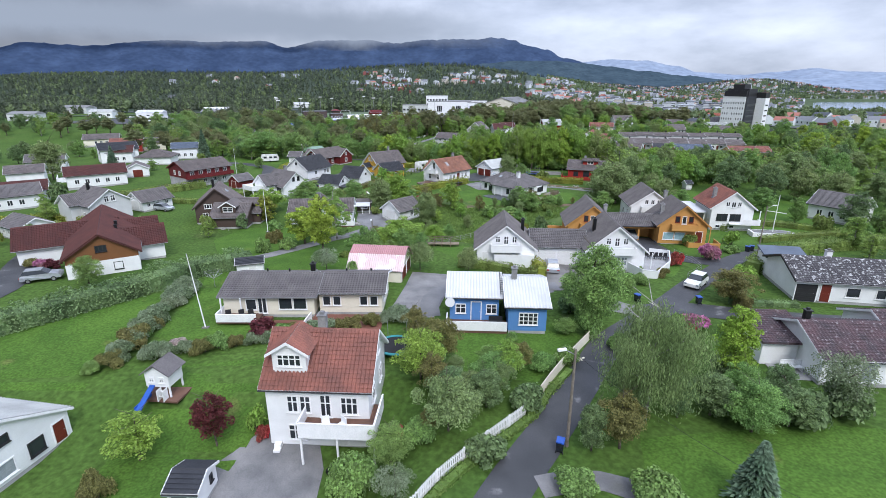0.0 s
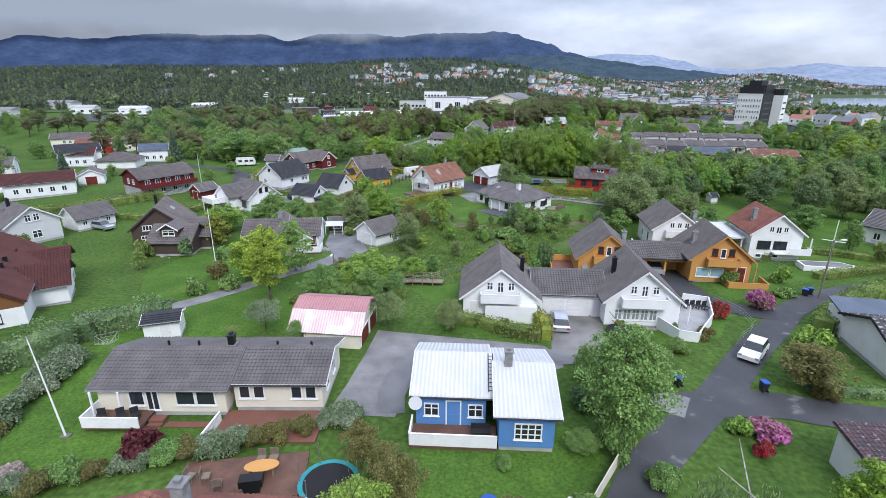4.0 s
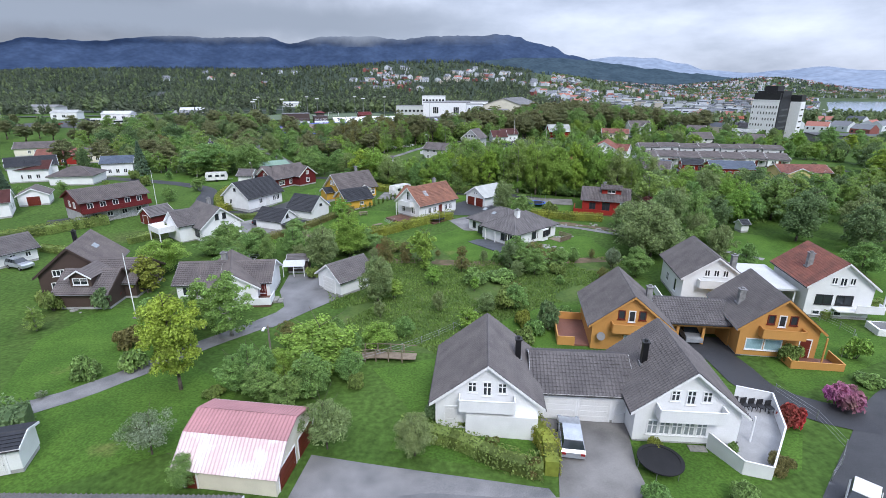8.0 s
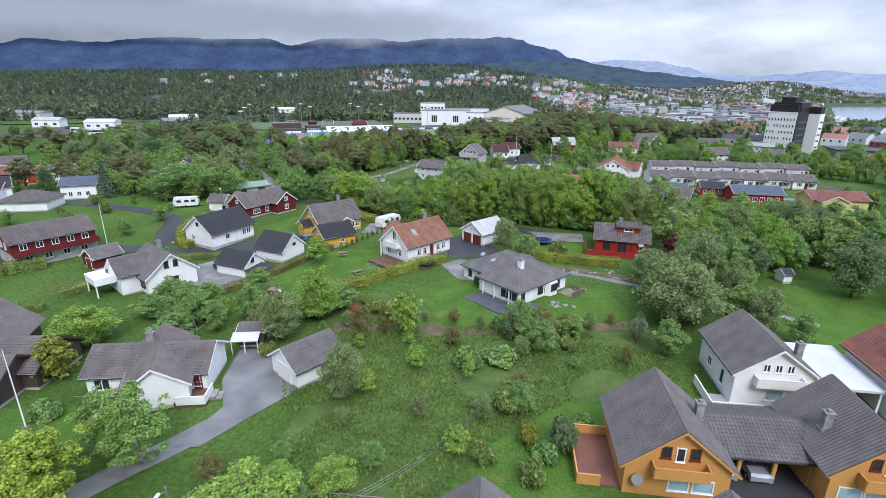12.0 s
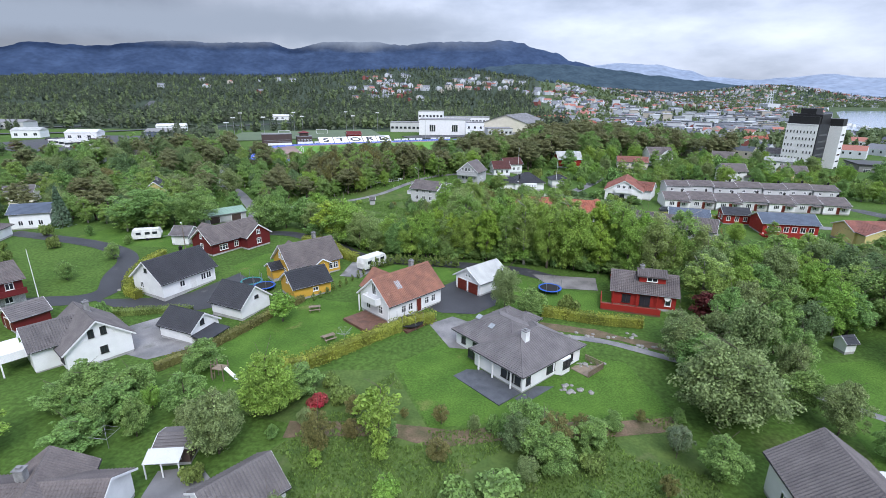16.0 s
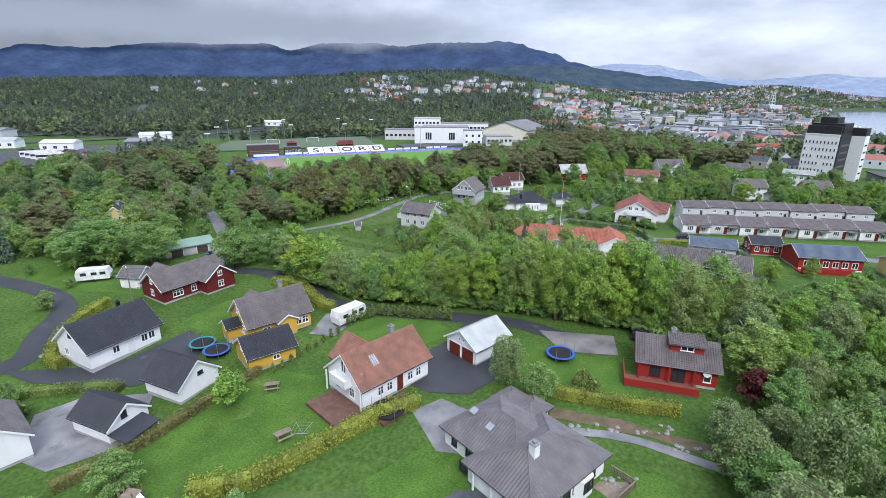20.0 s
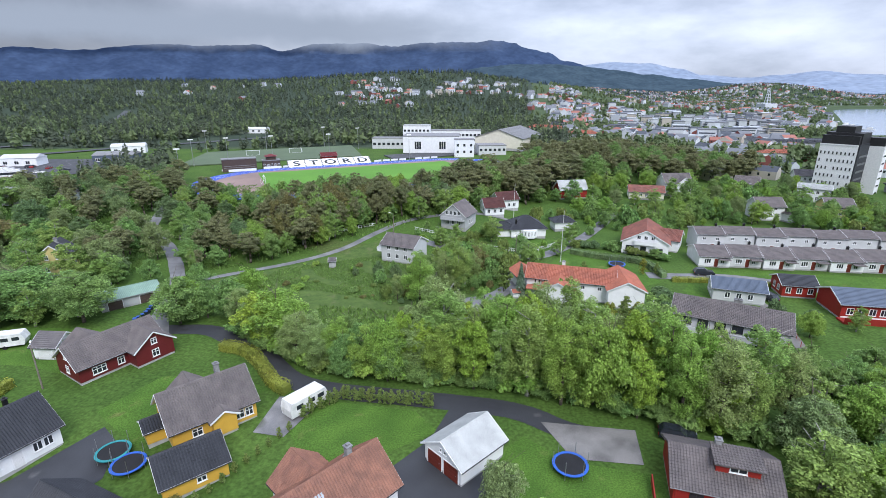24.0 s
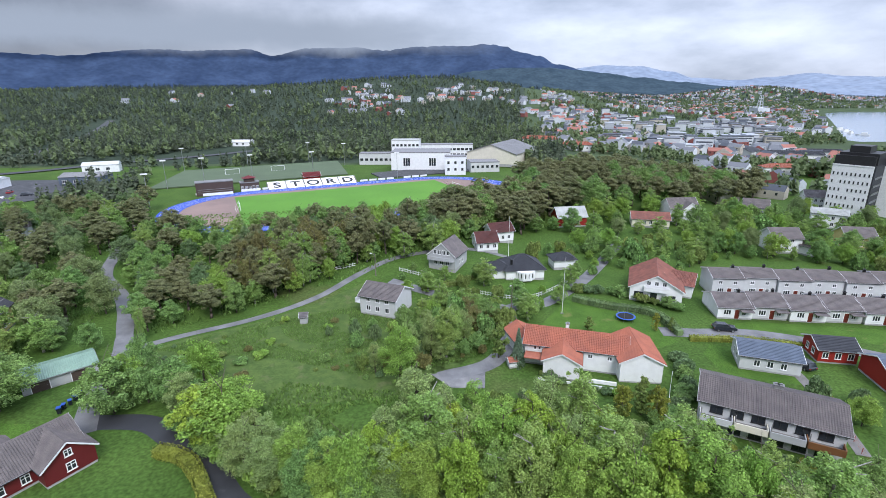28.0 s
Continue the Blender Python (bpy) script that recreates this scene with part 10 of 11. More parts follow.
part("tower", Solid().box(-0.8, -0.8, 0, -0.7, 0.8, 2.4).box(0.7, -0.8, 0, 0.8, 0.8, 2.4).box(-0.8, -0.8, 1.3, 0.8, 0.8, 1.4).box(-0.8, 0.7, 1.3, 0.8, 0.8, 2.2).made("tower", M_WOOD), bq)
part("slide", Solid().slab([(0.8, -0.25, 1.4), (2.8, -0.5, 0.25), (2.8, 0.0, 0.25), (0.8, 0.25, 1.4)], 0.08).made("slide", M_TRIM), bq)
part("beam", Solid().tube((-3.4, 0, 2.3), (-0.7, 0, 2.3), 0.06).tube((-3.4, -0.8, 0), (-3.4, 0, 2.3), 0.05).tube((-3.4, 0.8, 0), (-3.4, 0, 2.3), 0.05).made("beam", M_WOOD), bq)
ball = thing("paddling_pool", 5.5, 39.9, 0, None, "blue plastic tub on the lawn", "tub")
part("tub", Solid().tube((0, 0, 0), (0, 0, 0.45), 0.45, 0.55, 16).made("tub", M_BLUEPLASTIC), ball)
wp = thing("log_pile", 11.4, 39.6, 40, None, "heap of split firewood by the fence", "firewood")
rsw = random.Random(4)
for i in range(46):
    a, q = rsw.uniform(0, 6.28), rsw.uniform(0, 1.3)
    z = max(0.08, 0.9 * (1 - q / 1.3)) * rsw.uniform(0.3, 1)
    b3 = rsw.uniform(0, 6.28)
    part("log", Solid().tube((q * math.cos(a), q * math.sin(a), z), (q * math.cos(a) + 0.35 * math.cos(b3), q * math.sin(a) + 0.35 * math.sin(b3), z + 0.05), 0.09, n=6).made("log", M_CREAM if i % 3 else M_WOOD), wp)
dkA = thing("terrace", -10.2, 41.8, 8, None, "brown wooden terrace with garden furniture", "terrace")
part("deck", Solid().box(-4.0, -1.8, -0.3, 4.0, 2.0, 0.18).made("deck", M_DECK), dkA)
tb = thing("garden_table", -9.0, 42.2, 10, ground_z(-9, 42.2) + 0.18, "orange oval wooden garden table", "table")
part("tabletop", Solid().prism([(1.1 * math.cos(i * 0.3927), 0.55 * math.sin(i * 0.3927)) for i in range(16)], 0.7, 0.75).made("tabletop", M_ORANGE), tb)
for px in (-0.7, 0.7):
    part("leg", Solid().box(px - 0.05, -0.3, 0, px + 0.05, 0.3, 0.7).made("leg", M_WOOD), tb)
for px, py, yw in ((-12.4, 41.6, 100), (-13.4, 41.6, 80), (-11.4, 41.0, 200), (-9.4, 43.2, 0), (-8.6, 43.3, 0)):
    garden_chair(px, py, ground_z(px, py) + 0.18, yw, M_WOOD)
gr = thing("barbecue", -9.2, 40.9, 10, ground_z(-9.2, 40.9) + 0.18, "black covered barbecue on the terrace", "barbecue")
part("hood", Solid().box(-0.7, -0.35, 0.5, 0.7, 0.35, 1.0).made("hood", M_BLACKMETAL), gr)
part("cart", Solid().box(-0.5, -0.3, 0, 0.5, 0.3, 0.5).made("cart", M_BLACKMETAL), gr)
mb = thing("motorbike", -7.2, 28.2, 20, None, "dark motorbike parked below the balcony", "motorbike")
part("frame", Solid().box(-0.7, -0.15, 0.4, 0.6, 0.15, 0.85).made("frame", M_BLACKMETAL), mb)
for px in (-0.75, 0.75):
    part("wheel", Solid().tube((px, -0.06, 0.32), (px, 0.06, 0.32), 0.32, n=14).made("wheel", M_TYRE), mb)
part("handlebar", Solid().tube((0.5, -0.35, 1.05), (0.5, 0.35, 1.05), 0.02).made("handlebar", M_STEEL), mb)
rk = random.Random(12)
for cx, cy, n2, sp in ((30.0, 128.8, 26, 6.0), (24.0, 116.0, 14, 2.2), (27.5, 121.0, 12, 2.0), (38.0, 125.4, 16, 3.4), (-41.2, 88.9, 5, 1.2), (-47.0, 144.0, 8, 1.8)):
    for i in range(n2):
        px, py, s = cx + rk.uniform(-sp, sp), cy + rk.uniform(-0.8, 0.8) - (0.42 * (0) if sp < 3 else 0), rk.uniform(0.15, 0.45)
        bm = bmesh.new()
        bmesh.ops.create_icosphere(bm, subdivisions=1, radius=s)
        for vv in bm.verts:
            vv.co *= rk.uniform(0.75, 1.15)
            vv.co.z *= 0.65
        me = bpy.data.meshes.new("boulder")
        bm.to_mesh(me)
        bm.free()
        me.materials.append(M_STONE)
        o = new("boulder", me)
        o.location = (px, py, ground_z(px, py) + 0.1 * s)
        tagged(o, "rough grey boulder lying in the grass", "rock", "boulders")


# ---- stadium ----
SA = radians(24.5)


def field(u, w):
    """Stadium coordinates: u along the straights, w across, from the middle of the west bend."""
    return (-53.3 + u * math.cos(SA) - w * math.sin(SA), 303.6 + u * math.sin(SA) + w * math.cos(SA))


def oval(r, straight=75.0, n=22):
    pts = [(math.cos(math.pi * (0.5 + i / n)) * r, math.sin(math.pi * (0.5 + i / n)) * r) for i in range(n + 1)]
    pts += [(straight + math.cos(math.pi * (-0.5 + i / n)) * r, math.sin(math.pi * (-0.5 + i / n)) * r) for i in range(n + 1)]
    return [field(*p) for p in pts]


SZ = 4.3


def sheet(name, outline, z, mat, label, category=""):
    o = new(name, Solid().prism(outline, z - 0.5, z).made(name, mat))
    return tagged(o, label, category or name.replace("_", " "), "", "structure")


sheet("running_track", oval(37.0), SZ + 0.35, M_TRACK, "blue rubber running track round the pitch", "track")
for k in range(1, 6):
    o1v, o2v = oval(37.0 - 1.22 * k + 0.05), oval(37.0 - 1.22 * k - 0.05)
    n = len(o1v)
    vv = [(*p, SZ + 0.362) for p in o1v + o2v]
    tagged(new("lane_line", mesh("lane_line", vv, [(i, (i + 1) % n, n + (i + 1) % n, n + i) for i in range(n)], M_TRIM)), "thin white lane line on the track", "line", "lane lines", "structure")
sheet("bend_infill", oval(29.6), SZ + 0.37, M_INFILL, "reddish grey surface inside the bend", "surface")
sheet("sports_pitch", [field(-9, -26), field(84, -26), field(84, 25), field(-9, 25)], SZ + 0.39, M_PITCH, "bright green grass football pitch", "pitch")
sheet("training_pitch", [field(-44, 62), field(50, 62), field(58, 118), field(-30, 118)], SZ + 0.9, M_OLDPITCH, "faded artificial turf training pitch", "pitch")
sheet("parking_place", [field(62, 42), field(130, 42), field(130, 66), field(62, 60)], SZ + 0.7, M_ASPHALT, "grey asphalt parking place by the school", "parking")


def goal(u, w, turn, big=True):
    x, y = field(u, w)
    o = thing("football_goal", x, y, 24.5 + turn, SZ + 0.39 if big else SZ + 0.9, "white football goal frame", "goal", "goals")
    part("frame", Solid().tube((0, -3.6, 0), (0, -3.6, 2.4), 0.09).tube((0, 3.6, 0), (0, 3.6, 2.4), 0.09).tube((0, -3.6, 2.4), (0, 3.6, 2.4), 0.09).made("frame", M_TRIM), o)
    part("stays", Solid().tube((-1.6, -3.6, 0), (0, -3.6, 2.4), 0.04).tube((-1.6, 3.6, 0), (0, 3.6, 2.4), 0.04).tube((-1.6, -3.6, 0), (-1.6, 3.6, 0), 0.04).made("stays", M_TRIM), o)


goal(-8.5, 0, 0)
goal(83.5, 0, 180)
goal(-6, 92, 90, False)
goal(18, 94, 90, False)


def block(name, u, w, L, W, h, z, mat, roof, label, category, yaw=24.5, rows=0, cols=0, ww=1.4, wh=1.3, kind="b", at=None):
    x, y = at or field(u, w)
    o = thing(name, x, y, yaw, z, label, category)
    part("wall", Solid().box(-L / 2, -W / 2, -1.5, L / 2, W / 2, h).made("wall", mat), o)
    part("roof", Solid().box(-L / 2 - 0.15, -W / 2 - 0.15, h, L / 2 + 0.15, W / 2 + 0.15, h + 0.35).made("roof", roof), o)
    for j in range(rows):
        for i in range(cols):
            opening(o, "a", L * ((i + 0.5) / cols - 0.5), 0.9 + j * (h - 0.8) / max(rows, 1), ww, wh, 2, 1, kind, L, W)
    return o


gs1 = block("grandstand", -16, 37.5, 15, 5, 5.4, SZ + 0.4, M_BROWN, M_GREYTRIM, "dark covered grandstand with white front wall", "grandstand")
part("front_wall", Solid().box(-5.0, -4.0, 0, 7.0, -3.7, 1.1).made("front_wall", M_TRIM), gs1)
for i in range(4):
    part("seat_row", Solid().box(-6.8, -2.5 - 0.01 + i * 0.1, 0.8 + i * 0.8, 6.8, -2.45 + i * 0.02 - 0.1, 1.0 + i * 0.8).made("seat_row", M_GREYTRIM), gs1)
gs2 = block("press_tower", -1.5, 40.0, 8, 5, 3.6, SZ + 0.4, M_BROWN, M_GREYTRIM, "dark wooden press tower with red roof", "tower", rows=1, cols=5, ww=1.0, kind="w")
part("upper_storey", Solid().box(-2.2, -1.8, 3.9, 2.2, 1.8, 5.6).made("upper_storey", M_BROWN), gs2)
part("upper_roof", Solid().add([(-3, -2.5, 5.6), (3, -2.5, 5.6), (3, 2.5, 5.6), (-3, 2.5, 5.6), (0, 0, 6.7)], [(3, 2, 1, 0), (0, 1, 4), (1, 2, 4), (2, 3, 4), (3, 0, 4)]).made("upper_roof", M_DARKRED), gs2)
part("front_wall", Solid().box(-4.0, -3.4, 0, 4.0, -3.1, 1.0).made("front_wall", M_TRIM), gs2)
hut = thing("stadium_hut", *field(27.5, 46), 24.5, SZ + 1.2, "red wooden hut above the terraces", "hut")
gable_body(hut, 8.6, 6.4, 2.6, 0.55, M_RED, M_DARKRED, 0.5, style="plain")
st = thing("seat_terrace", *field(27, 38.5), 24.5, SZ + 0.4, "white seat terrace spelling a black word", "terrace")
part("bank", Solid().add([(-21, -2.4, -0.3), (21, -2.4, -0.3), (21, 3.6, -0.3), (-21, 3.6, -0.3), (-21, 3.6, 2.6), (21, 3.6, 2.6)], [(3, 2, 1, 0), (0, 1, 5, 4), (2, 3, 4, 5), (1, 2, 5), (3, 0, 4)]).made("bank", M_CONCRETE), st)
for i in range(5):
    x0 = -20.6 + i * 8.3
    z0, y0 = 0.2, -1.9
    part("seat_block", Solid().slab([(x0, -2.1, 0.02), (x0 + 7.7, -2.1, 0.02), (x0 + 7.7, 3.4, 2.6), (x0, 3.4, 2.6)], 0.1).made("seat_block", M_TRIM), st)
for i, ch in enumerate("STORD"):
    txt = bpy.data.curves.new("letter", "FONT")
    txt.body, txt.size, txt.align_x, txt.extrude, txt.offset = ch, 5.6, "CENTER", 0.02, 0.14
    to = new("letter_curve", txt)
    bpy.context.view_layer.update()
    tm = bpy.data.meshes.new_from_object(to.evaluated_get(bpy.context.evaluated_depsgraph_get()))
    bpy.data.objects.remove(to)
    tm.materials.clear()
    tm.materials.append(M_BLACKTRIM)
    lt = part("letter", tm, st, "black letter made of seats")
    lt.matrix_basis = pose(-16.7 + i * 8.3, -1.2, 0.55, math.degrees(math.atan2(2.58, 5.5)), 0, 0) @ Matrix.Diagonal((1.35, 1, 1, 1))
fence_p = [field(*p) for p in ((-34, 22), (-26, 33.5), (-8, 38.6), (95, 38.6))]
bd = tagged(new("advertising_boards"), "row of white boards along the track", "boards")
for i in range(24):
    if i in (3, 9, 15, 20):
        continue
    x, y = field(-22 + i * 4.6, 38.0 if i > 3 else 38.0)
    o = part("board", Solid().box(-1.9, -0.04, 0, 1.9, 0.04, 0.9).made("board", M_TRIM), bd)
    o.matrix_basis = pose(x, y, SZ + 0.35, 0, 0, 24.5)
for u, w in ((-36, 62), (-20, 64), (2, 66), (32, 64), (-30, 118), (4, 118), (40, 118), (58, 100), (70, 40), (-40, 20)):
    x, y = field(u, w)
    o = thing("floodlight_mast", x, y, 24.5, SZ, "slender floodlight mast by the pitch", "floodlight", "floodlight masts")
    part("pole", Solid().tube((0, 0, 0), (0, 0, 13), 0.16, 0.09, 6).made("pole", M_STEEL), o)
    part("lamps", Solid().box(-1.2, -0.2, 13, 1.2, 0.2, 13.5).made("lamps", M_TRIM), o)
sc = block("sports_hall", 0, 0, 33, 20, 8.2, 6.2, M_WHITE, M_GREYTRIM, "large white sports hall with flat grey roof", "hall", yaw=-3, at=(5.5, 404))
for u in (-9, 5.5):
    for k in range(3):
        opening(sc, "a", u + k * 1.3, 1.0, 1.1, 4.2, 1, 3, "b", 33, 20)
block("school_building", 0, 0, 17.5, 10, 11.8, 6.2, M_WHITE, M_PALEROOF, "white flat-roofed school building", "school", rows=3, cols=7, ww=1.5, wh=1.3, yaw=-3, at=(-5, 434))
block("school_wing", 0, 0, 40, 10, 7.6, 6.2, M_WHITE, M_GREYTRIM, "long white school wing with window bands", "school", rows=2, cols=15, ww=1.9, wh=1.3, yaw=-3, at=(18, 446))
block("school_wing", 0, 0, 24, 9, 5.0, 6.0, M_PALEGREY, M_GREYTRIM, "low grey school wing", "school", rows=1, cols=8, ww=1.8, wh=1.4, yaw=-3, at=(-21, 424))
block("entrance_block", 0, 0, 11, 8, 8.0, 6.0, M_WHITE, M_GREYTRIM, "white cubic entrance building", "building", rows=2, cols=3, yaw=0, ww=1.2, at=(24, 381))
block("low_annex", 0, 0, 16, 12, 3.8, 6.0, M_PALEGREY, M_GREYTRIM, "low grey annex of the sports hall", "building", rows=1, cols=6, yaw=6, at=(40, 392))
hh = thing("indoor_arena", 55, 424, 62, 6.0, "large pale indoor arena with grey roof", "hall")
gable_body(hh, 40, 32, 6.2, 0.32, M_CREAM, M_GREYTRIM, 0.6, style="plain", trim=M_GREYTRIM)

# ---- tower block ----
tw = thing("tower_block", 171.1, 290.4, 37, -3.0, "white and dark grey tower block with black crown", "tower block")
part("white_wing", Solid().box(0, 0.1, -1, 6.0, 12.4, 22.7).made("white_wing", M_TRIM), tw)
part("dark_core", Solid().box(0.4, -0.4, -1, 12.8, 11.8, 23.0).made("dark_core", M_DARKTILE), tw)
part("east_wing", Solid().box(12.8, -5.2, -1, 18.5, 8.0, 22.0).made("east_wing", M_TRIM), tw)
part("crown", Solid().box(0.3, 0.2, 22.7, 6.0, 12.2, 26.2).made("crown", M_BLACKTRIM), tw)
part("crown", Solid().box(2.0, -0.2, 23.0, 12.7, 11.6, 27.2).made("crown", M_BLACKTRIM), tw)
part("crown", Solid().box(12.9, -5.0, 22.0, 18.3, 7.8, 25.2).made("crown", M_BLACKTRIM), tw)
part("penthouse", Solid().box(3.0, 3.0, 27.2, 11.0, 9.0, 29.6).made("penthouse", M_BLACKTRIM), tw)
part("roof_edge", Solid().box(-0.15, 0, 22.5, 0.25, 12.5, 22.9).made("roof_edge", M_TRIM), tw)
for j in range(7):
    for i in range(9):
        if (i * 7 + j * 3) % 11 == 0:
            continue
        o = opening(tw, "a", 0, 0, 0.5, 1.1, 1, 1, "g", 0, 0)
        o.matrix_basis = pose(0, 11.6 - i * 1.33, 1.2 + j * 2.95, 0, 0, -90)
for j in range(6):
    part("slit_window", Solid().box(14.0, -5.25, 3 + j * 2.95, 17.5, -5.2, 3.7 + j * 2.95).made("slit_window", M_GLASS), tw)
    part("slit_window", Solid().box(2.0, -0.45, 3 + j * 2.95, 11.5, -0.4, 3.9 + j * 2.95).made("slit_window", M_GLASS), tw)
lw = thing("low_wing", 196, 292, -18, -2, "low dark flat-roofed wing beside the tower", "building")
part("wall", Solid().box(-4, -8, 0, 40, 8, 5).made("wall", M_GREYTRIM), lw)
part("roof", Solid().box(-4.5, -8.5, 5, 40.5, 8.5, 5.5).made("roof", M_BLACKTRIM), lw)
for i in range(9):
    opening(lw, "a", 0, 0, 2.6, 2.2, 3, 1, "w", 0, 0).matrix_basis = pose(-1 + i * 4.5, -8.0, 1.2)

# ---- main road and works yards to the west ----
road("highway", [(-420, 385), (-330, 412), (-270, 441), (-282, 480), (-305, 545), (-345, 640), (-420, 800)], 9.0, M_ASPHALT, 0.6, "grey main road curving into the forest")
road("highway", [(-420, 330), (-300, 366), (-230, 393), (-192, 433), (-150, 470), (-110, 520)], 8.0, M_ASPHALT, 0.5, "grey main road past the works yards")
drape("parking_place", [(-240, 300), (-170, 290), (-150, 330), (-165, 372), (-215, 372)], M_ASPHALT, 0.3, 12, "grey asphalt parking place with buses")
for i, (px, py, L, W, h, yw, mt, rf, nm) in enumerate([(-200, 350, 22, 12, 6, 10, M_WHITE, M_WHITEMETAL, "white workshop with pale roof"), (-160, 362, 26, 14, 6, 8, M_BLUETILE, M_GREYTRIM, "grey-blue workshop hall with flat roof"), (-178, 402, 24, 10, 6, 22, M_WHITE, M_WHITEMETAL, "petrol station with white canopy"), (-240, 360, 20, 12, 6, 12, M_WHITE, M_PALEROOF, "white works building with pale roof"), (-270, 330, 22, 14, 6, 5, M_PALEGREY, M_GREYTRIM, "grey works building with dark roof"), (-135, 262, 12, 9, 6, 25, M_WHITE, M_PALEROOF, "white house by the works yard"), (-118, 268, 8, 7, 4, 20, M_PALEGREY, M_BROWNGREYTILE, "grey house by the works yard"), (-300, 420, 30, 16, 7, 0, M_PALEGREY, M_GREYTRIM, "grey warehouse beside the main road"), (-150, 540, 26, 10, 5, 0, M_WHITE, M_WHITEMETAL, "white hall in the forest")]):
    L, W, h = L * 0.75, W * 0.8, h * 0.7
    o = thing("works_building", px, py, yw, None, nm, "building")
    part("wall", Solid().box(-L / 2, -W / 2, -1, L / 2, W / 2, h).made("wall", mt), o)
    part("roof", Solid().add([(-L / 2 - 0.3, -W / 2 - 0.3, h), (L / 2 + 0.3, -W / 2 - 0.3, h), (L / 2 + 0.3, W / 2 + 0.3, h), (-L / 2 - 0.3, W / 2 + 0.3, h), (-L / 2, 0, h + 1.6), (L / 2, 0, h + 1.6)], [(3, 2, 1, 0), (0, 1, 5, 4), (2, 3, 4, 5), (1, 2, 5), (3, 0, 4)]).made("roof", rf), o)
    for k in range(int(L / 5)):
        opening(o, "a", -L / 2 + 2.5 + 5 * k, 1.2, 2.0, 1.6, 2, 1, "w", L, W)
bus_rs = random.Random(3)
for i in range(16):
    px, py = bus_rs.uniform(-225, -165), bus_rs.uniform(302, 345)
    if i < 4:
        o = thing("bus", -176 - 5 * i, 312 + 3 * i, 30, None, "white coach in the parking place", "bus", "coaches")
        part("body", Solid().box(-6, -1.25, 0.4, 6, 1.25, 3.2).made("body", M_WHITECAR), o)
        part("window_band", Solid().box(-5.8, -1.28, 1.6, 5.9, 1.28, 2.6).made("windows", M_GLASS), o)
        for sx in (-3.6, 3.8):
            part("wheel", Solid().tube((sx, -1.26, 0.5), (sx, 1.26, 0.5), 0.5, n=12).made("wheel", M_TYRE), o)
    else:
        car(px, py, bus_rs.choice((20, 110)), bus_rs.choice((M_WHITECAR, M_SILVERCAR, M_DARKCAR, M_REDCAR)), "parked car in the works yard")

# ---- far town ----
def far_houses(name, spots, seed, label):
    """Small gabled houses, one mesh; colours differ house by house."""
    rs = np.random.RandomState(seed)
    walls, roofs = [M_FARWHITE, M_FARWHITE, M_FARWHITE, M_FARPALE, M_FARCREAM, M_FARRED], [M_FARROOF, M_FARROOF, M_FARREDROOF, M_FARDARK]
    v, f, idx = [], [], []
    for x, y, L, W, h in spots:
        a = rs.uniform(0, 3.14)
        ca, sa = math.cos(a), math.sin(a)
        z = ground_z(x, y)
        wi, ri = rs.randint(len(walls)), 6 + rs.randint(len(roofs))
        pts = [(-L / 2, -W / 2, -3), (L / 2, -W / 2, -3), (L / 2, W / 2, -3), (-L / 2, W / 2, -3), (-L / 2, -W / 2, h), (L / 2, -W / 2, h), (L / 2, W / 2, h), (-L / 2, W / 2, h), (-L / 2, 0, h + W * 0.32), (L / 2, 0, h + W * 0.32)]
        n = len(v)
        v += [(x + ca * p[0] - sa * p[1], y + sa * p[0] + ca * p[1], z + p[2]) for p in pts]
        f += [tuple(n + i for i in q) for q in ((0, 1, 5, 4), (2, 3, 7, 6), (1, 2, 6, 9, 5), (3, 0, 4, 8, 7), (4, 5, 9, 8), (6, 7, 8, 9))]
        idx += [wi] * 4 + [ri] * 2
        wx = 0.9
        for s in (-1, 1):
            for k in (-0.3, 0.05, 0.32):
                n = len(v)
                q = [(L * k, s * (W / 2 + 0.04), 1.0), (L * k + wx, s * (W / 2 + 0.04), 1.0), (L * k + wx, s * (W / 2 + 0.04), 2.2), (L * k, s * (W / 2 + 0.04), 2.2)]
                v += [(x + ca * p[0] - sa * p[1], y + sa * p[0] + ca * p[1], z + p[2] + (h - 3)) for p in q]
                f.append((n, n + 1, n + 2, n + 3))
                idx.append(10)
    tagged(new(name, mesh(name, v, f, walls + roofs + [M_GLASS], index=idx)), label, "far houses", "", "stuff")


def far_mat(name, c):
    return material(name, c, tuple(v * 0.85 for v in c), rough=0.8, scale=0.05)


M_FARPALE = far_mat("far_pale_walls", (0.42, 0.45, 0.49))
M_FARWHITE, M_FARCREAM, M_FARRED = far_mat("far_white_walls", (0.6, 0.63, 0.67)), far_mat("far_cream_walls", (0.52, 0.48, 0.42)), far_mat("far_red_walls", (0.26, 0.09, 0.08))
M_FARROOF, M_FARREDROOF, M_FARDARK = far_mat("far_grey_roofs", (0.17, 0.18, 0.2)), far_mat("far_red_roofs", (0.33, 0.14, 0.11)), far_mat("far_dark_roofs", (0.08, 0.09, 0.11))
town_rs = random.Random(21)
spots = []
while len(spots) < 150:
    y = town_rs.uniform(860, 1260)
    x = town_rs.gauss(20, 230)
    if noise.noise((x * 0.006, y * 0.006, 1.0)) > 0.0 and x / y < 0.4:
        spots.append((x, y, town_rs.uniform(9, 14), town_rs.uniform(7, 10), town_rs.uniform(3, 6)))
far_houses("hillside_houses", spots, 1, "scattered houses on the wooded hill")
spots = []
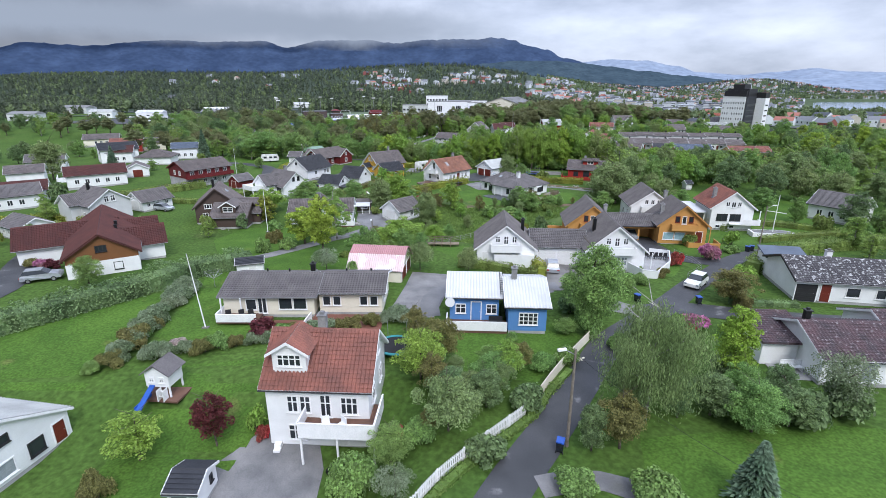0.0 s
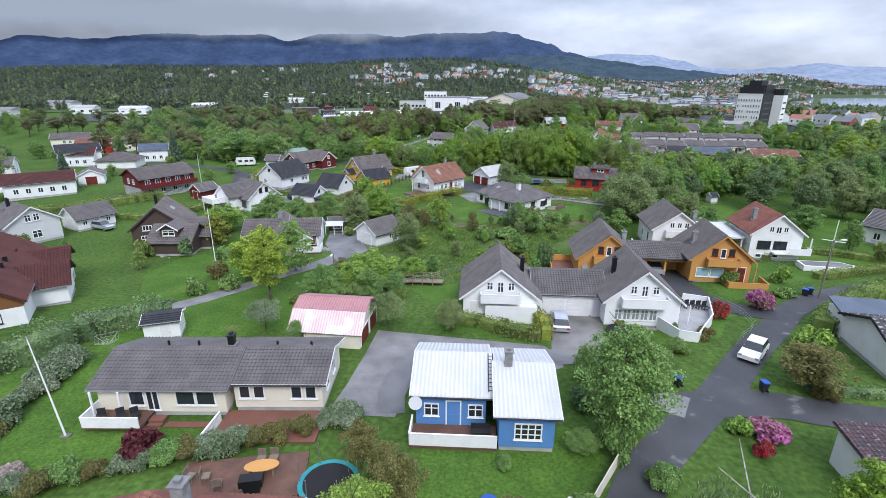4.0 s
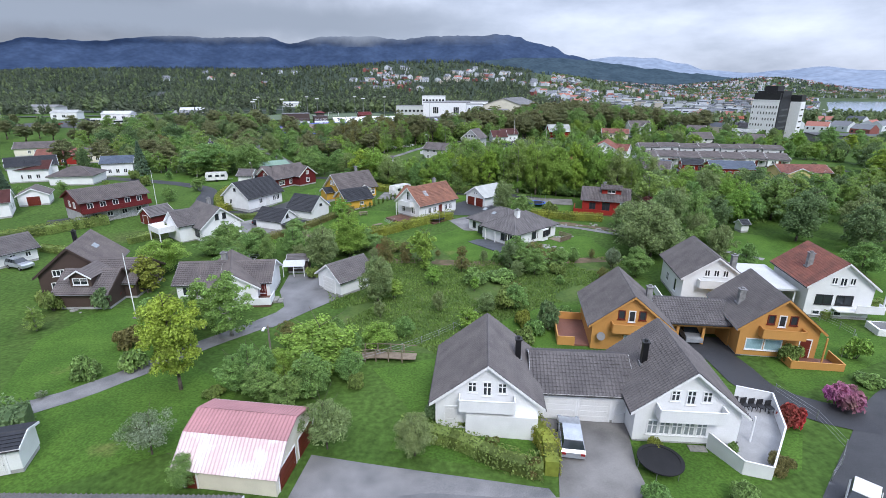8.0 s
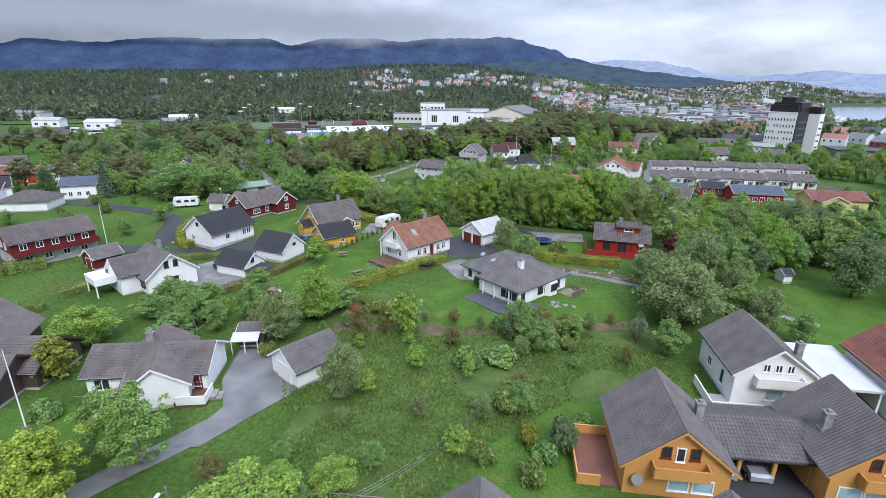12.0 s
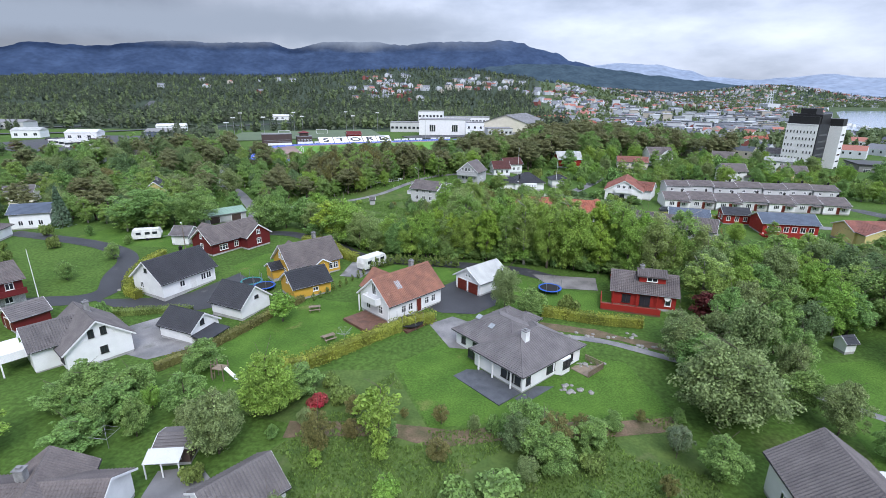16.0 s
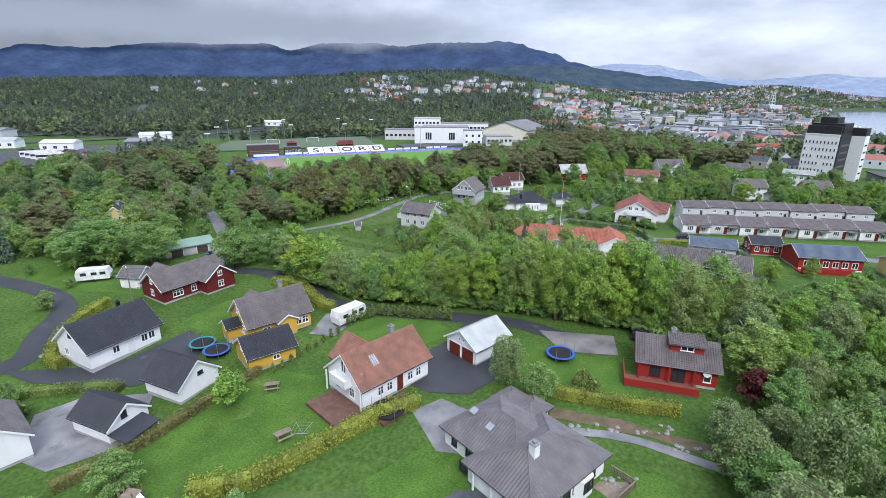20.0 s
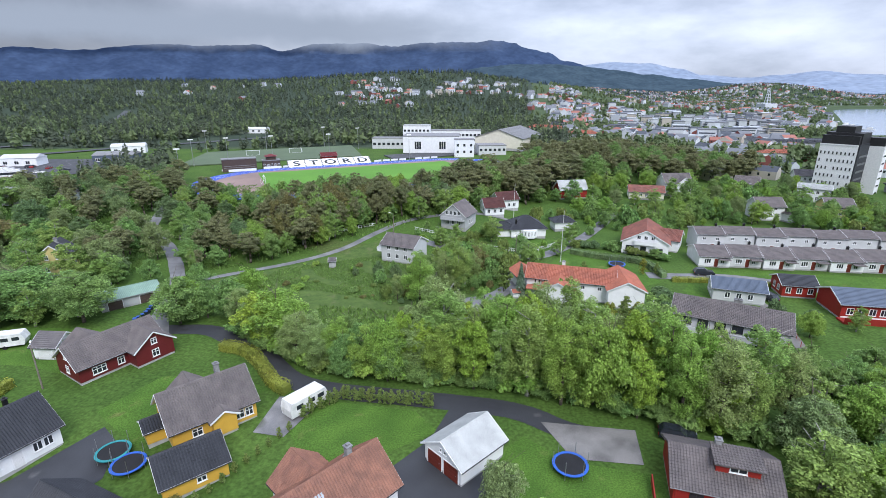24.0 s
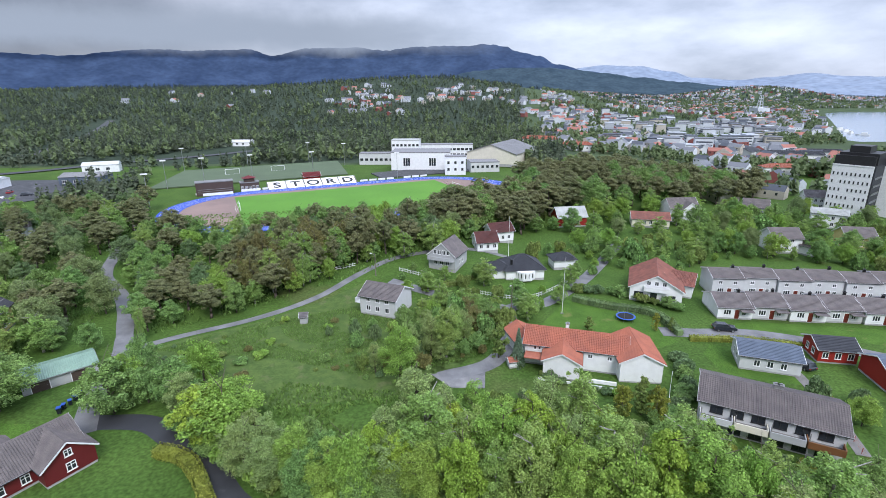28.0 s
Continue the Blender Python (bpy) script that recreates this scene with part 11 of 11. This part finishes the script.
while len(spots) < 1600:
    y = town_rs.uniform(430, 2700) ** 1.0
    s = town_rs.uniform(0.2, 0.98)
    x = s * y
    if 600 < y < 1720 and s > 0.7:
        continue
    if y < 520 and s < 0.45:
        continue
    if noise.noise((x * 0.004, y * 0.004, 5.0)) > -0.22:
        spots.append((x, y, town_rs.uniform(9, 15), town_rs.uniform(7, 10), town_rs.uniform(3, 7)))
while len(spots) < 1650:
    y = town_rs.uniform(318, 450)
    x = y * town_rs.uniform(0.42, 0.95)
    if all((x - q[0]) ** 2 + (y - q[1]) ** 2 > 300 for q in spots[1600:]) and not (150 < x < 240 and 280 < y < 330):
        spots.append((x, y, town_rs.uniform(9, 13), town_rs.uniform(7, 9), town_rs.uniform(3, 5)))
far_houses("town_houses", spots, 2, "houses of the town along the fjord")
spots = []
while len(spots) < 420:
    y = town_rs.uniform(1690, 2650)
    x = y * town_rs.uniform(0.5, 1.12)
    if noise.noise((x * 0.005, y * 0.005, 8.0)) > -0.1:
        spots.append((x, y, town_rs.uniform(9, 15), town_rs.uniform(7, 10), town_rs.uniform(3, 7)))
far_houses("shore_houses", spots, 3, "houses on the far shore of the fjord")
for i in range(80):
    y = town_rs.uniform(580, 1000)
    x = y * town_rs.uniform(0.3, 0.6)
    L, W, h = town_rs.uniform(12, 32), town_rs.uniform(9, 15), town_rs.uniform(5, 11)
    yw = town_rs.choice((-20, 70)) + town_rs.uniform(-6, 6)
    o = thing("town_building", x, y, yw, None, town_rs.choice(("white town building with window bands", "pale grey town building with flat roof")), "building", "town buildings")
    mt = town_rs.choice((M_FARWHITE, M_FARWHITE, M_FARPALE, M_FARWHITE, M_FARCREAM))
    part("wall", Solid().box(-L / 2, -W / 2, -4, L / 2, W / 2, h).made("wall", mt), o)
    part("roof", Solid().box(-L / 2 - 0.3, -W / 2 - 0.3, h, L / 2 + 0.3, W / 2 + 0.3, h + 0.7).made("roof", town_rs.choice((M_FARROOF, M_FARDARK, M_FARROOF, M_FARPALE))), o)
    bands = Solid()
    for k in range(int(h / 3)):
        bands.box(-L / 2 + 1, -W / 2 - 0.1, 1.2 + 3 * k, L / 2 - 1, W / 2 + 0.1, 2.5 + 3 * k)
    part("window_band", bands.made("window_band", M_FARDARK), o)
for px, py, L, W, yw in ((101, 536, 33, 12, -26), (125, 512, 28, 11, -12), (212, 398, 20, 9, -8), (236, 424, 18, 8, -20)):
    o = thing("long_building", px, py, yw, None, "long white building with orange-red hipped roof", "building")
    hip_roof(o, L, W, 4.6, 0.4, M_WHITE, M_ORANGETILE, style="plain")
    for k in range(int(L / 4)):
        opening(o, "a", 0, 0, 1.4, 1.5, 2, 1, "w", 0, 0).matrix_basis = pose(-L / 2 + 2.5 + 4 * k, -W / 2 + 0.48, 1.6)
for px, py, L, W, yw in ((268, 470, 40, 14, -14), (300, 488, 34, 12, -14), (262, 500, 30, 12, 70), (320, 455, 30, 14, -14)):
    o = thing("apartment_building", px, py, yw, None, "low modern flats with dark grey roofs", "apartment building")
    gable_body(o, L, W, 5.5, 0.3, M_WHITE, M_DARKTILE, 0.6, style="plain", trim=M_GREYTRIM)
    for k in range(int(L / 4)):
        opening(o, "a", 0, 0, 2.0, 1.6, 2, 1, "b", 0, 0).matrix_basis = pose(-L / 2 + 2.5 + 4 * k, -W / 2 + 0.58, 1.0)
dr = thing("oil_rig_tower", 770, 1300, 10, -12, "pale lattice tower in the shipyard", "tower")
so = Solid()
for sx, sy in ((-1, -1), (1, -1), (1, 1), (-1, 1)):
    so.tube((sx * 6, sy * 6, 0), (sx * 2, sy * 2, 46), 0.9, 0.6, 5)
for k in range(7):
    q = 6 - 4 * k / 7
    so.box(-q, -q, k * 6.4, q, -q + 1, k * 6.4 + 1.2).box(-q, q - 1, k * 6.4, q, q, k * 6.4 + 1.2)
part("lattice", so.made("lattice", M_FARWHITE), dr)
part("deck_block", Solid().box(-16, -14, 4, 16, 14, 18).made("deck_block", M_FARWHITE), dr)
for i in range(8):
    px, py = 640 + 14 * i + town_rs.uniform(-8, 8), 850 + 34 * i
    o = thing("boat", px, py, town_rs.uniform(0, 180), -19.0, "white boat moored in the harbour", "boat", "boats")
    part("hull", Solid().prism([(-8, -2), (5, -2), (9, 0), (5, 2), (-8, 2)], -0.3, 1.8).made("hull", M_WHITECAR), o)
    part("cabin", Solid().box(-5, -1.4, 1.8, 2, 1.4, 4.2).made("cabin", M_WHITECAR), o)

# ---- fjord ----
tagged(new("fjord", mesh("fjord", [(430, 640, -19), (2600, 640, -19), (2600, 1760, -19), (700, 1760, -19)], [(0, 1, 2, 3)], M_WATER)), "calm grey-blue fjord water", "water", "", "structure")

# ---- forest, counted by nobody ----
def far_forest(name, spots, seed, mat, label, broad=0.0):
    """Small ragged trees: each a few crossed clumps that narrow upwards."""
    rs = np.random.RandomState(seed)
    p = np.array(spots)
    n = len(p)
    z = np.array([ground_z(x, y) for x, y, _ in spots])
    h = p[:, 2] * np.array([1.0 + 0.45 * noise.noise((x * 0.012, y * 0.012, 6.0)) + 0.25 * noise.noise((x * 0.05, y * 0.05, 2.0)) for x, y, _ in spots])
    V, Fc = [], []
    per = 22
    for k in range(per):
        t = (k + 0.5) / per
        a = rs.uniform(0, 6.283, n)
        if broad:
            wide = h * 0.34 * np.sin(np.pi * (0.15 + 0.8 * t))
        else:
            wide = h * 0.24 * (1.12 - t)
        q = wide * rs.uniform(0.2, 0.75, n)
        c = np.stack([p[:, 0] + q * np.cos(a), p[:, 1] + q * np.sin(a), z + h * (0.12 + 0.86 * t) + rs.normal(size=n) * h * 0.03], 1)
        s = (wide * 0.58 + h * 0.03)[:, None]
        nr = rs.normal(size=(n, 3)) * 0.45 + np.stack([np.cos(a), np.sin(a), 0.9 + 0 * a], 1) * 0.7
        u = np.cross(rs.normal(size=(n, 3)), nr)
        u /= np.linalg.norm(u, axis=1)[:, None]
        w = np.cross(nr, u)
        w /= np.linalg.norm(w, axis=1)[:, None]
        V.append(np.stack([c - u * s, c - w * s * 0.7, c + u * s, c + w * s * 0.7], 1))
    v = np.stack(V, 1).reshape(-1, 3)
    tagged(new(name, mesh(name, v, np.arange(len(v)).reshape(-1, 4), mat)), label, "forest", "", "stuff")


L_FARPINE = leaf("far_conifers", (0.124, 0.156, 0.098), (0.056, 0.078, 0.055), 0.16, 0.022)
L_FARLEAF = leaf("far_broadleaves", (0.185, 0.245, 0.112), (0.105, 0.152, 0.076), 0.18, 0.03)
# conifers far off: the blue of the air is mixed into their leaf colour
L_HAZEPINE = leaf("haze_tinted_conifers", (0.070, 0.102, 0.112), (0.046, 0.072, 0.078), 0.12, 0.008)
for_rs = random.Random(33)


def scatter(count, lo, hi, left, right, hmin, hmax, skip=None, power=1.0):
    out = []
    while len(out) < count:
        y = lo + (hi - lo) * for_rs.random() ** power
        s = for_rs.uniform(left, right)
        x = s * y
        if skip and skip(x, y):
            continue
        out.append((x, y, for_rs.uniform(hmin, hmax)))
    return out


def open_ground(x, y):
    u, w = (x + 53.3) * math.cos(SA) + (y - 303.6) * math.sin(SA), -(x + 53.3) * math.sin(SA) + (y - 303.6) * math.cos(SA)
    if -46 < u < 150 and -44 < w < 122:
        return True
    for (ax, ay), (bx, by), q in (((-420, 385), (-270, 441), 13), ((-270, 441), (-305, 545), 13), ((-305, 545), (-420, 800), 13), ((-420, 330), (-230, 393), 20), ((-230, 393), (-110, 520), 16)):
        d2 = ((bx - ax) ** 2 + (by - ay) ** 2)
        t = max(0, min(1, ((x - ax) * (bx - ax) + (y - ay) * (by - ay)) / d2))
        if (x - ax - t * (bx - ax)) ** 2 + (y - ay - t * (by - ay)) ** 2 < q * q:
            return True
    if -290 < x < -140 and 285 < y < 420:
        return True
    return noise.noise((x * 0.01, y * 0.01, 9.0)) < -0.42


def on_hill(x, y):
    """Gardens round the hillside houses stay clear of forest."""
    if open_ground(x, y):
        return True
    return y > 880 and noise.noise((x * 0.006, y * 0.006, 1.0)) > 0.0 and abs(x - 20) < 420 and for_rs.random() < 0.45


town_skip = lambda x, y: (600 < y < 1720 and x / y > 0.7) or noise.noise((x * 0.008, y * 0.008, 2.0)) < -0.08 or (520 < y < 1020 and 0.3 < x / y < 0.6 and for_rs.random() < 0.8) or (430 < y < 560 and 200 < x < 340)
far_forest("near_conifers", scatter(2600, 300, 620, -1.1, 0.22, 7, 12, open_ground), 1, L_FARPINE, "dark conifer wood round the stadium")
far_forest("mixed_wood", scatter(1500, 300, 640, -1.1, 0.2, 6, 10, open_ground), 2, L_FARLEAF, "mixed green wood round the stadium", 1.0)
far_forest("conifer_forest", scatter(8500, 600, 1500, -1.2, 0.16, 6.5, 11, on_hill, 0.9), 3, L_FARPINE, "dark conifer forest on the plain")
far_forest("broadleaf_forest", scatter(2200, 500, 1400, -1.2, 0.3, 6, 10, on_hill), 4, L_FARLEAF, "green broadleaf trees in the forest", 1.0)
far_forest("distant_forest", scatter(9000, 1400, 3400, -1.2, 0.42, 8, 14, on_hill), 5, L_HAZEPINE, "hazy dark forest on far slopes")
far_forest("town_trees", scatter(8000, 330, 2600, 0.2, 1.0, 5.5, 10, town_skip), 6, L_FARLEAF, "green trees between the town houses", 1.0)
far_forest("town_conifers", scatter(1300, 420, 2700, 0.2, 1.0, 7, 11, town_skip), 7, L_FARPINE, "dark conifers between the town houses")
far_forest("shore_trees", scatter(3200, 1680, 2100, 0.45, 1.2, 7, 12, None), 9, L_FARLEAF, "trees along the far shore of the fjord", 1.0)
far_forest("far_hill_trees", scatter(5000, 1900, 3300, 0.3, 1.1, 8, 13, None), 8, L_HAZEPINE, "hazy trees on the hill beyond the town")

# ---- mountains behind everything ----
def range_of(name, dist, rough_seed, crest, mat, label, rough=1.0):
    """A mountain wall at a distance; crest: (azimuth in degrees, height) from west to east."""
    v = []
    cols, rows = 300, 18
    for i in range(cols + 1):
        az = crest[0][0] + (crest[-1][0] - crest[0][0]) * i / cols
        for (a0, h0), (a1, h1) in zip(crest, crest[1:]):
            if az <= a1:
                break
        top = h0 + (h1 - h0) * step(a0, a1, az)
        a = radians(az)
        for j in range(rows + 1):
            q = j / rows
            d = dist * (0.8 + 0.2 * q)
            x, y = d * math.sin(a), d * math.cos(a)
            spur = noise.noise((x * 0.0032, y * 0.0016, rough_seed)) * 60 * q * (1 - q) + noise.noise((x * 0.009, y * 0.005, rough_seed)) * 26 * q * (1 - 0.7 * q) + noise.noise((x * 0.03, y * 0.02, rough_seed)) * 7 * q
            v.append((x, y, -30 + (top + 30) * q**1.2 + rough * spur))
    w = rows + 1
    f = [(i * w + j, (i + 1) * w + j, (i + 1) * w + j + 1, i * w + j + 1) for i in range(cols) for j in range(rows)]
    return tagged(new(name, mesh(name, v, f, mat, True)), label, "mountains", "", "structure")


# aerial haze is painted in: the mountain's base colour is pushed to dark blue
M_MOUNT = material("haze_tinted_mountain", (0.046, 0.071, 0.128), (0.028, 0.045, 0.086), rough=1.0, scale=0.006, detail=9, bump=0.0, bump_scale=0.03, spec=0.0)
# wooded ridge in blue-grey instead of green: distance haze baked into its colour
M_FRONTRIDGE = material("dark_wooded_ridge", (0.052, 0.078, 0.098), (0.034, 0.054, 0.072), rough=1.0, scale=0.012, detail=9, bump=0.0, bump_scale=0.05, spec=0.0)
# these hills fade by colour alone: pale blue-grey stands for the haze
M_MOUNTFAR = material("pale_haze_tinted_hills", (0.23, 0.275, 0.35), (0.19, 0.235, 0.31), rough=1.0, scale=0.005, detail=8, bump=0.0, bump_scale=0.02, spec=0.0)
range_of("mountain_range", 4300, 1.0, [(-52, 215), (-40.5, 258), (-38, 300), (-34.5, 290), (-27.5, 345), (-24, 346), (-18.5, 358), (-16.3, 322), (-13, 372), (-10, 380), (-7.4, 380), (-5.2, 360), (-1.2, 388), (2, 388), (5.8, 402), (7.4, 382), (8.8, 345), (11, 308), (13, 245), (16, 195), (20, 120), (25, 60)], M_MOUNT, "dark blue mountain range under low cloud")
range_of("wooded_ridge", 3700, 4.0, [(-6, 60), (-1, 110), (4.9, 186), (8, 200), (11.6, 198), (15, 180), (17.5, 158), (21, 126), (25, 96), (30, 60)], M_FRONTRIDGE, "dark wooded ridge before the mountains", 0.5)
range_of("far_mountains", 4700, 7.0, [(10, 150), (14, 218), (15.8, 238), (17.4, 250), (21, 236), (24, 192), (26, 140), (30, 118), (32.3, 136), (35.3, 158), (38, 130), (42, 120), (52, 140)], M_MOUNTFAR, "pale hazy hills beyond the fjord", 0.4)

# ---- the low cloud that hides the mountain tops, a far backdrop ----
M_CLOUD = bpy.data.materials.new("low_cloud")
M_CLOUD.use_nodes = True
cn, cl = M_CLOUD.node_tree.nodes, M_CLOUD.node_tree.links
cn.clear()
c_co, c_sep, c_noise = cn.new("ShaderNodeTexCoord"), cn.new("ShaderNodeSeparateXYZ"), cn.new("ShaderNodeTexNoise")
cl.new(c_co.outputs["Object"], c_sep.inputs["Vector"]), cl.new(c_co.outputs["Object"], c_noise.inputs["Vector"])
c_noise.inputs["Scale"].default_value, c_noise.inputs["Detail"].default_value, c_noise.inputs["Roughness"].default_value = 0.0035, 7, 0.6
c_h = cn.new("ShaderNodeMath")  # height above the ragged base
c_h.operation = "MULTIPLY_ADD"
c_h.inputs[1].default_value = 150.0
cl.new(c_noise.outputs["Fac"], c_h.inputs[0]), cl.new(c_sep.outputs["Z"], c_h.inputs[2])
c_lo, c_hi, c_al = cn.new("ShaderNodeMapRange"), cn.new("ShaderNodeMapRange"), cn.new("ShaderNodeMath")
c_lo.inputs["From Min"].default_value, c_lo.inputs["From Max"].default_value = 360.0, 500.0
c_hi.inputs["From Min"].default_value, c_hi.inputs["From Max"].default_value = 760.0, 560.0
c_lo.interpolation_type = c_hi.interpolation_type = "SMOOTHSTEP"
c_al.operation = "MULTIPLY"
cl.new(c_h.outputs["Value"], c_lo.inputs["Value"]), cl.new(c_h.outputs["Value"], c_hi.inputs["Value"])
cl.new(c_lo.outputs["Result"], c_al.inputs[0]), cl.new(c_hi.outputs["Result"], c_al.inputs[1])
c_em, c_tr, c_mx, c_out = cn.new("ShaderNodeEmission"), cn.new("ShaderNodeBsdfTransparent"), cn.new("ShaderNodeMixShader"), cn.new("ShaderNodeOutputMaterial")
c_em.inputs["Color"].default_value, c_em.inputs["Strength"].default_value = (0.255, 0.30, 0.385, 1), 1.0
c_e, c_a2 = cn.new("ShaderNodeMapRange"), cn.new("ShaderNodeMath")  # it thins out eastwards
c_e.inputs["From Min"].default_value, c_e.inputs["From Max"].default_value = 900.0, -900.0
c_e.interpolation_type = "SMOOTHSTEP"
c_a2.operation = "MULTIPLY"
cl.new(c_sep.outputs["X"], c_e.inputs["Value"]), cl.new(c_e.outputs["Result"], c_a2.inputs[0]), cl.new(c_al.outputs["Value"], c_a2.inputs[1])
cl.new(c_a2.outputs["Value"], c_mx.inputs["Fac"]), cl.new(c_tr.outputs["BSDF"], c_mx.inputs[1]), cl.new(c_em.outputs["Emission"], c_mx.inputs[2])
cl.new(c_mx.outputs["Shader"], c_out.inputs["Surface"])
arc = [(4150 * math.sin(radians(-62 + 78 * i / 60)), 4150 * math.cos(radians(-62 + 78 * i / 60))) for i in range(61)]
cb = mesh("cloud_bank", [(x, y, z) for x, y in arc for z in (150, 800)], [(2 * i, 2 * i + 2, 2 * i + 3, 2 * i + 1) for i in range(60)], M_CLOUD)
tagged(new("cloud_bank", cb), "low grey cloud hiding the mountain tops", "cloud", "", "structure")

# ---- remove patterns that stand nowhere ----
for kind, some in PROTO.items():
    for i, o in enumerate(some):
        if (kind, i) not in USED:
            for c in [*o.children_recursive, o]:
                bpy.data.objects.remove(c)
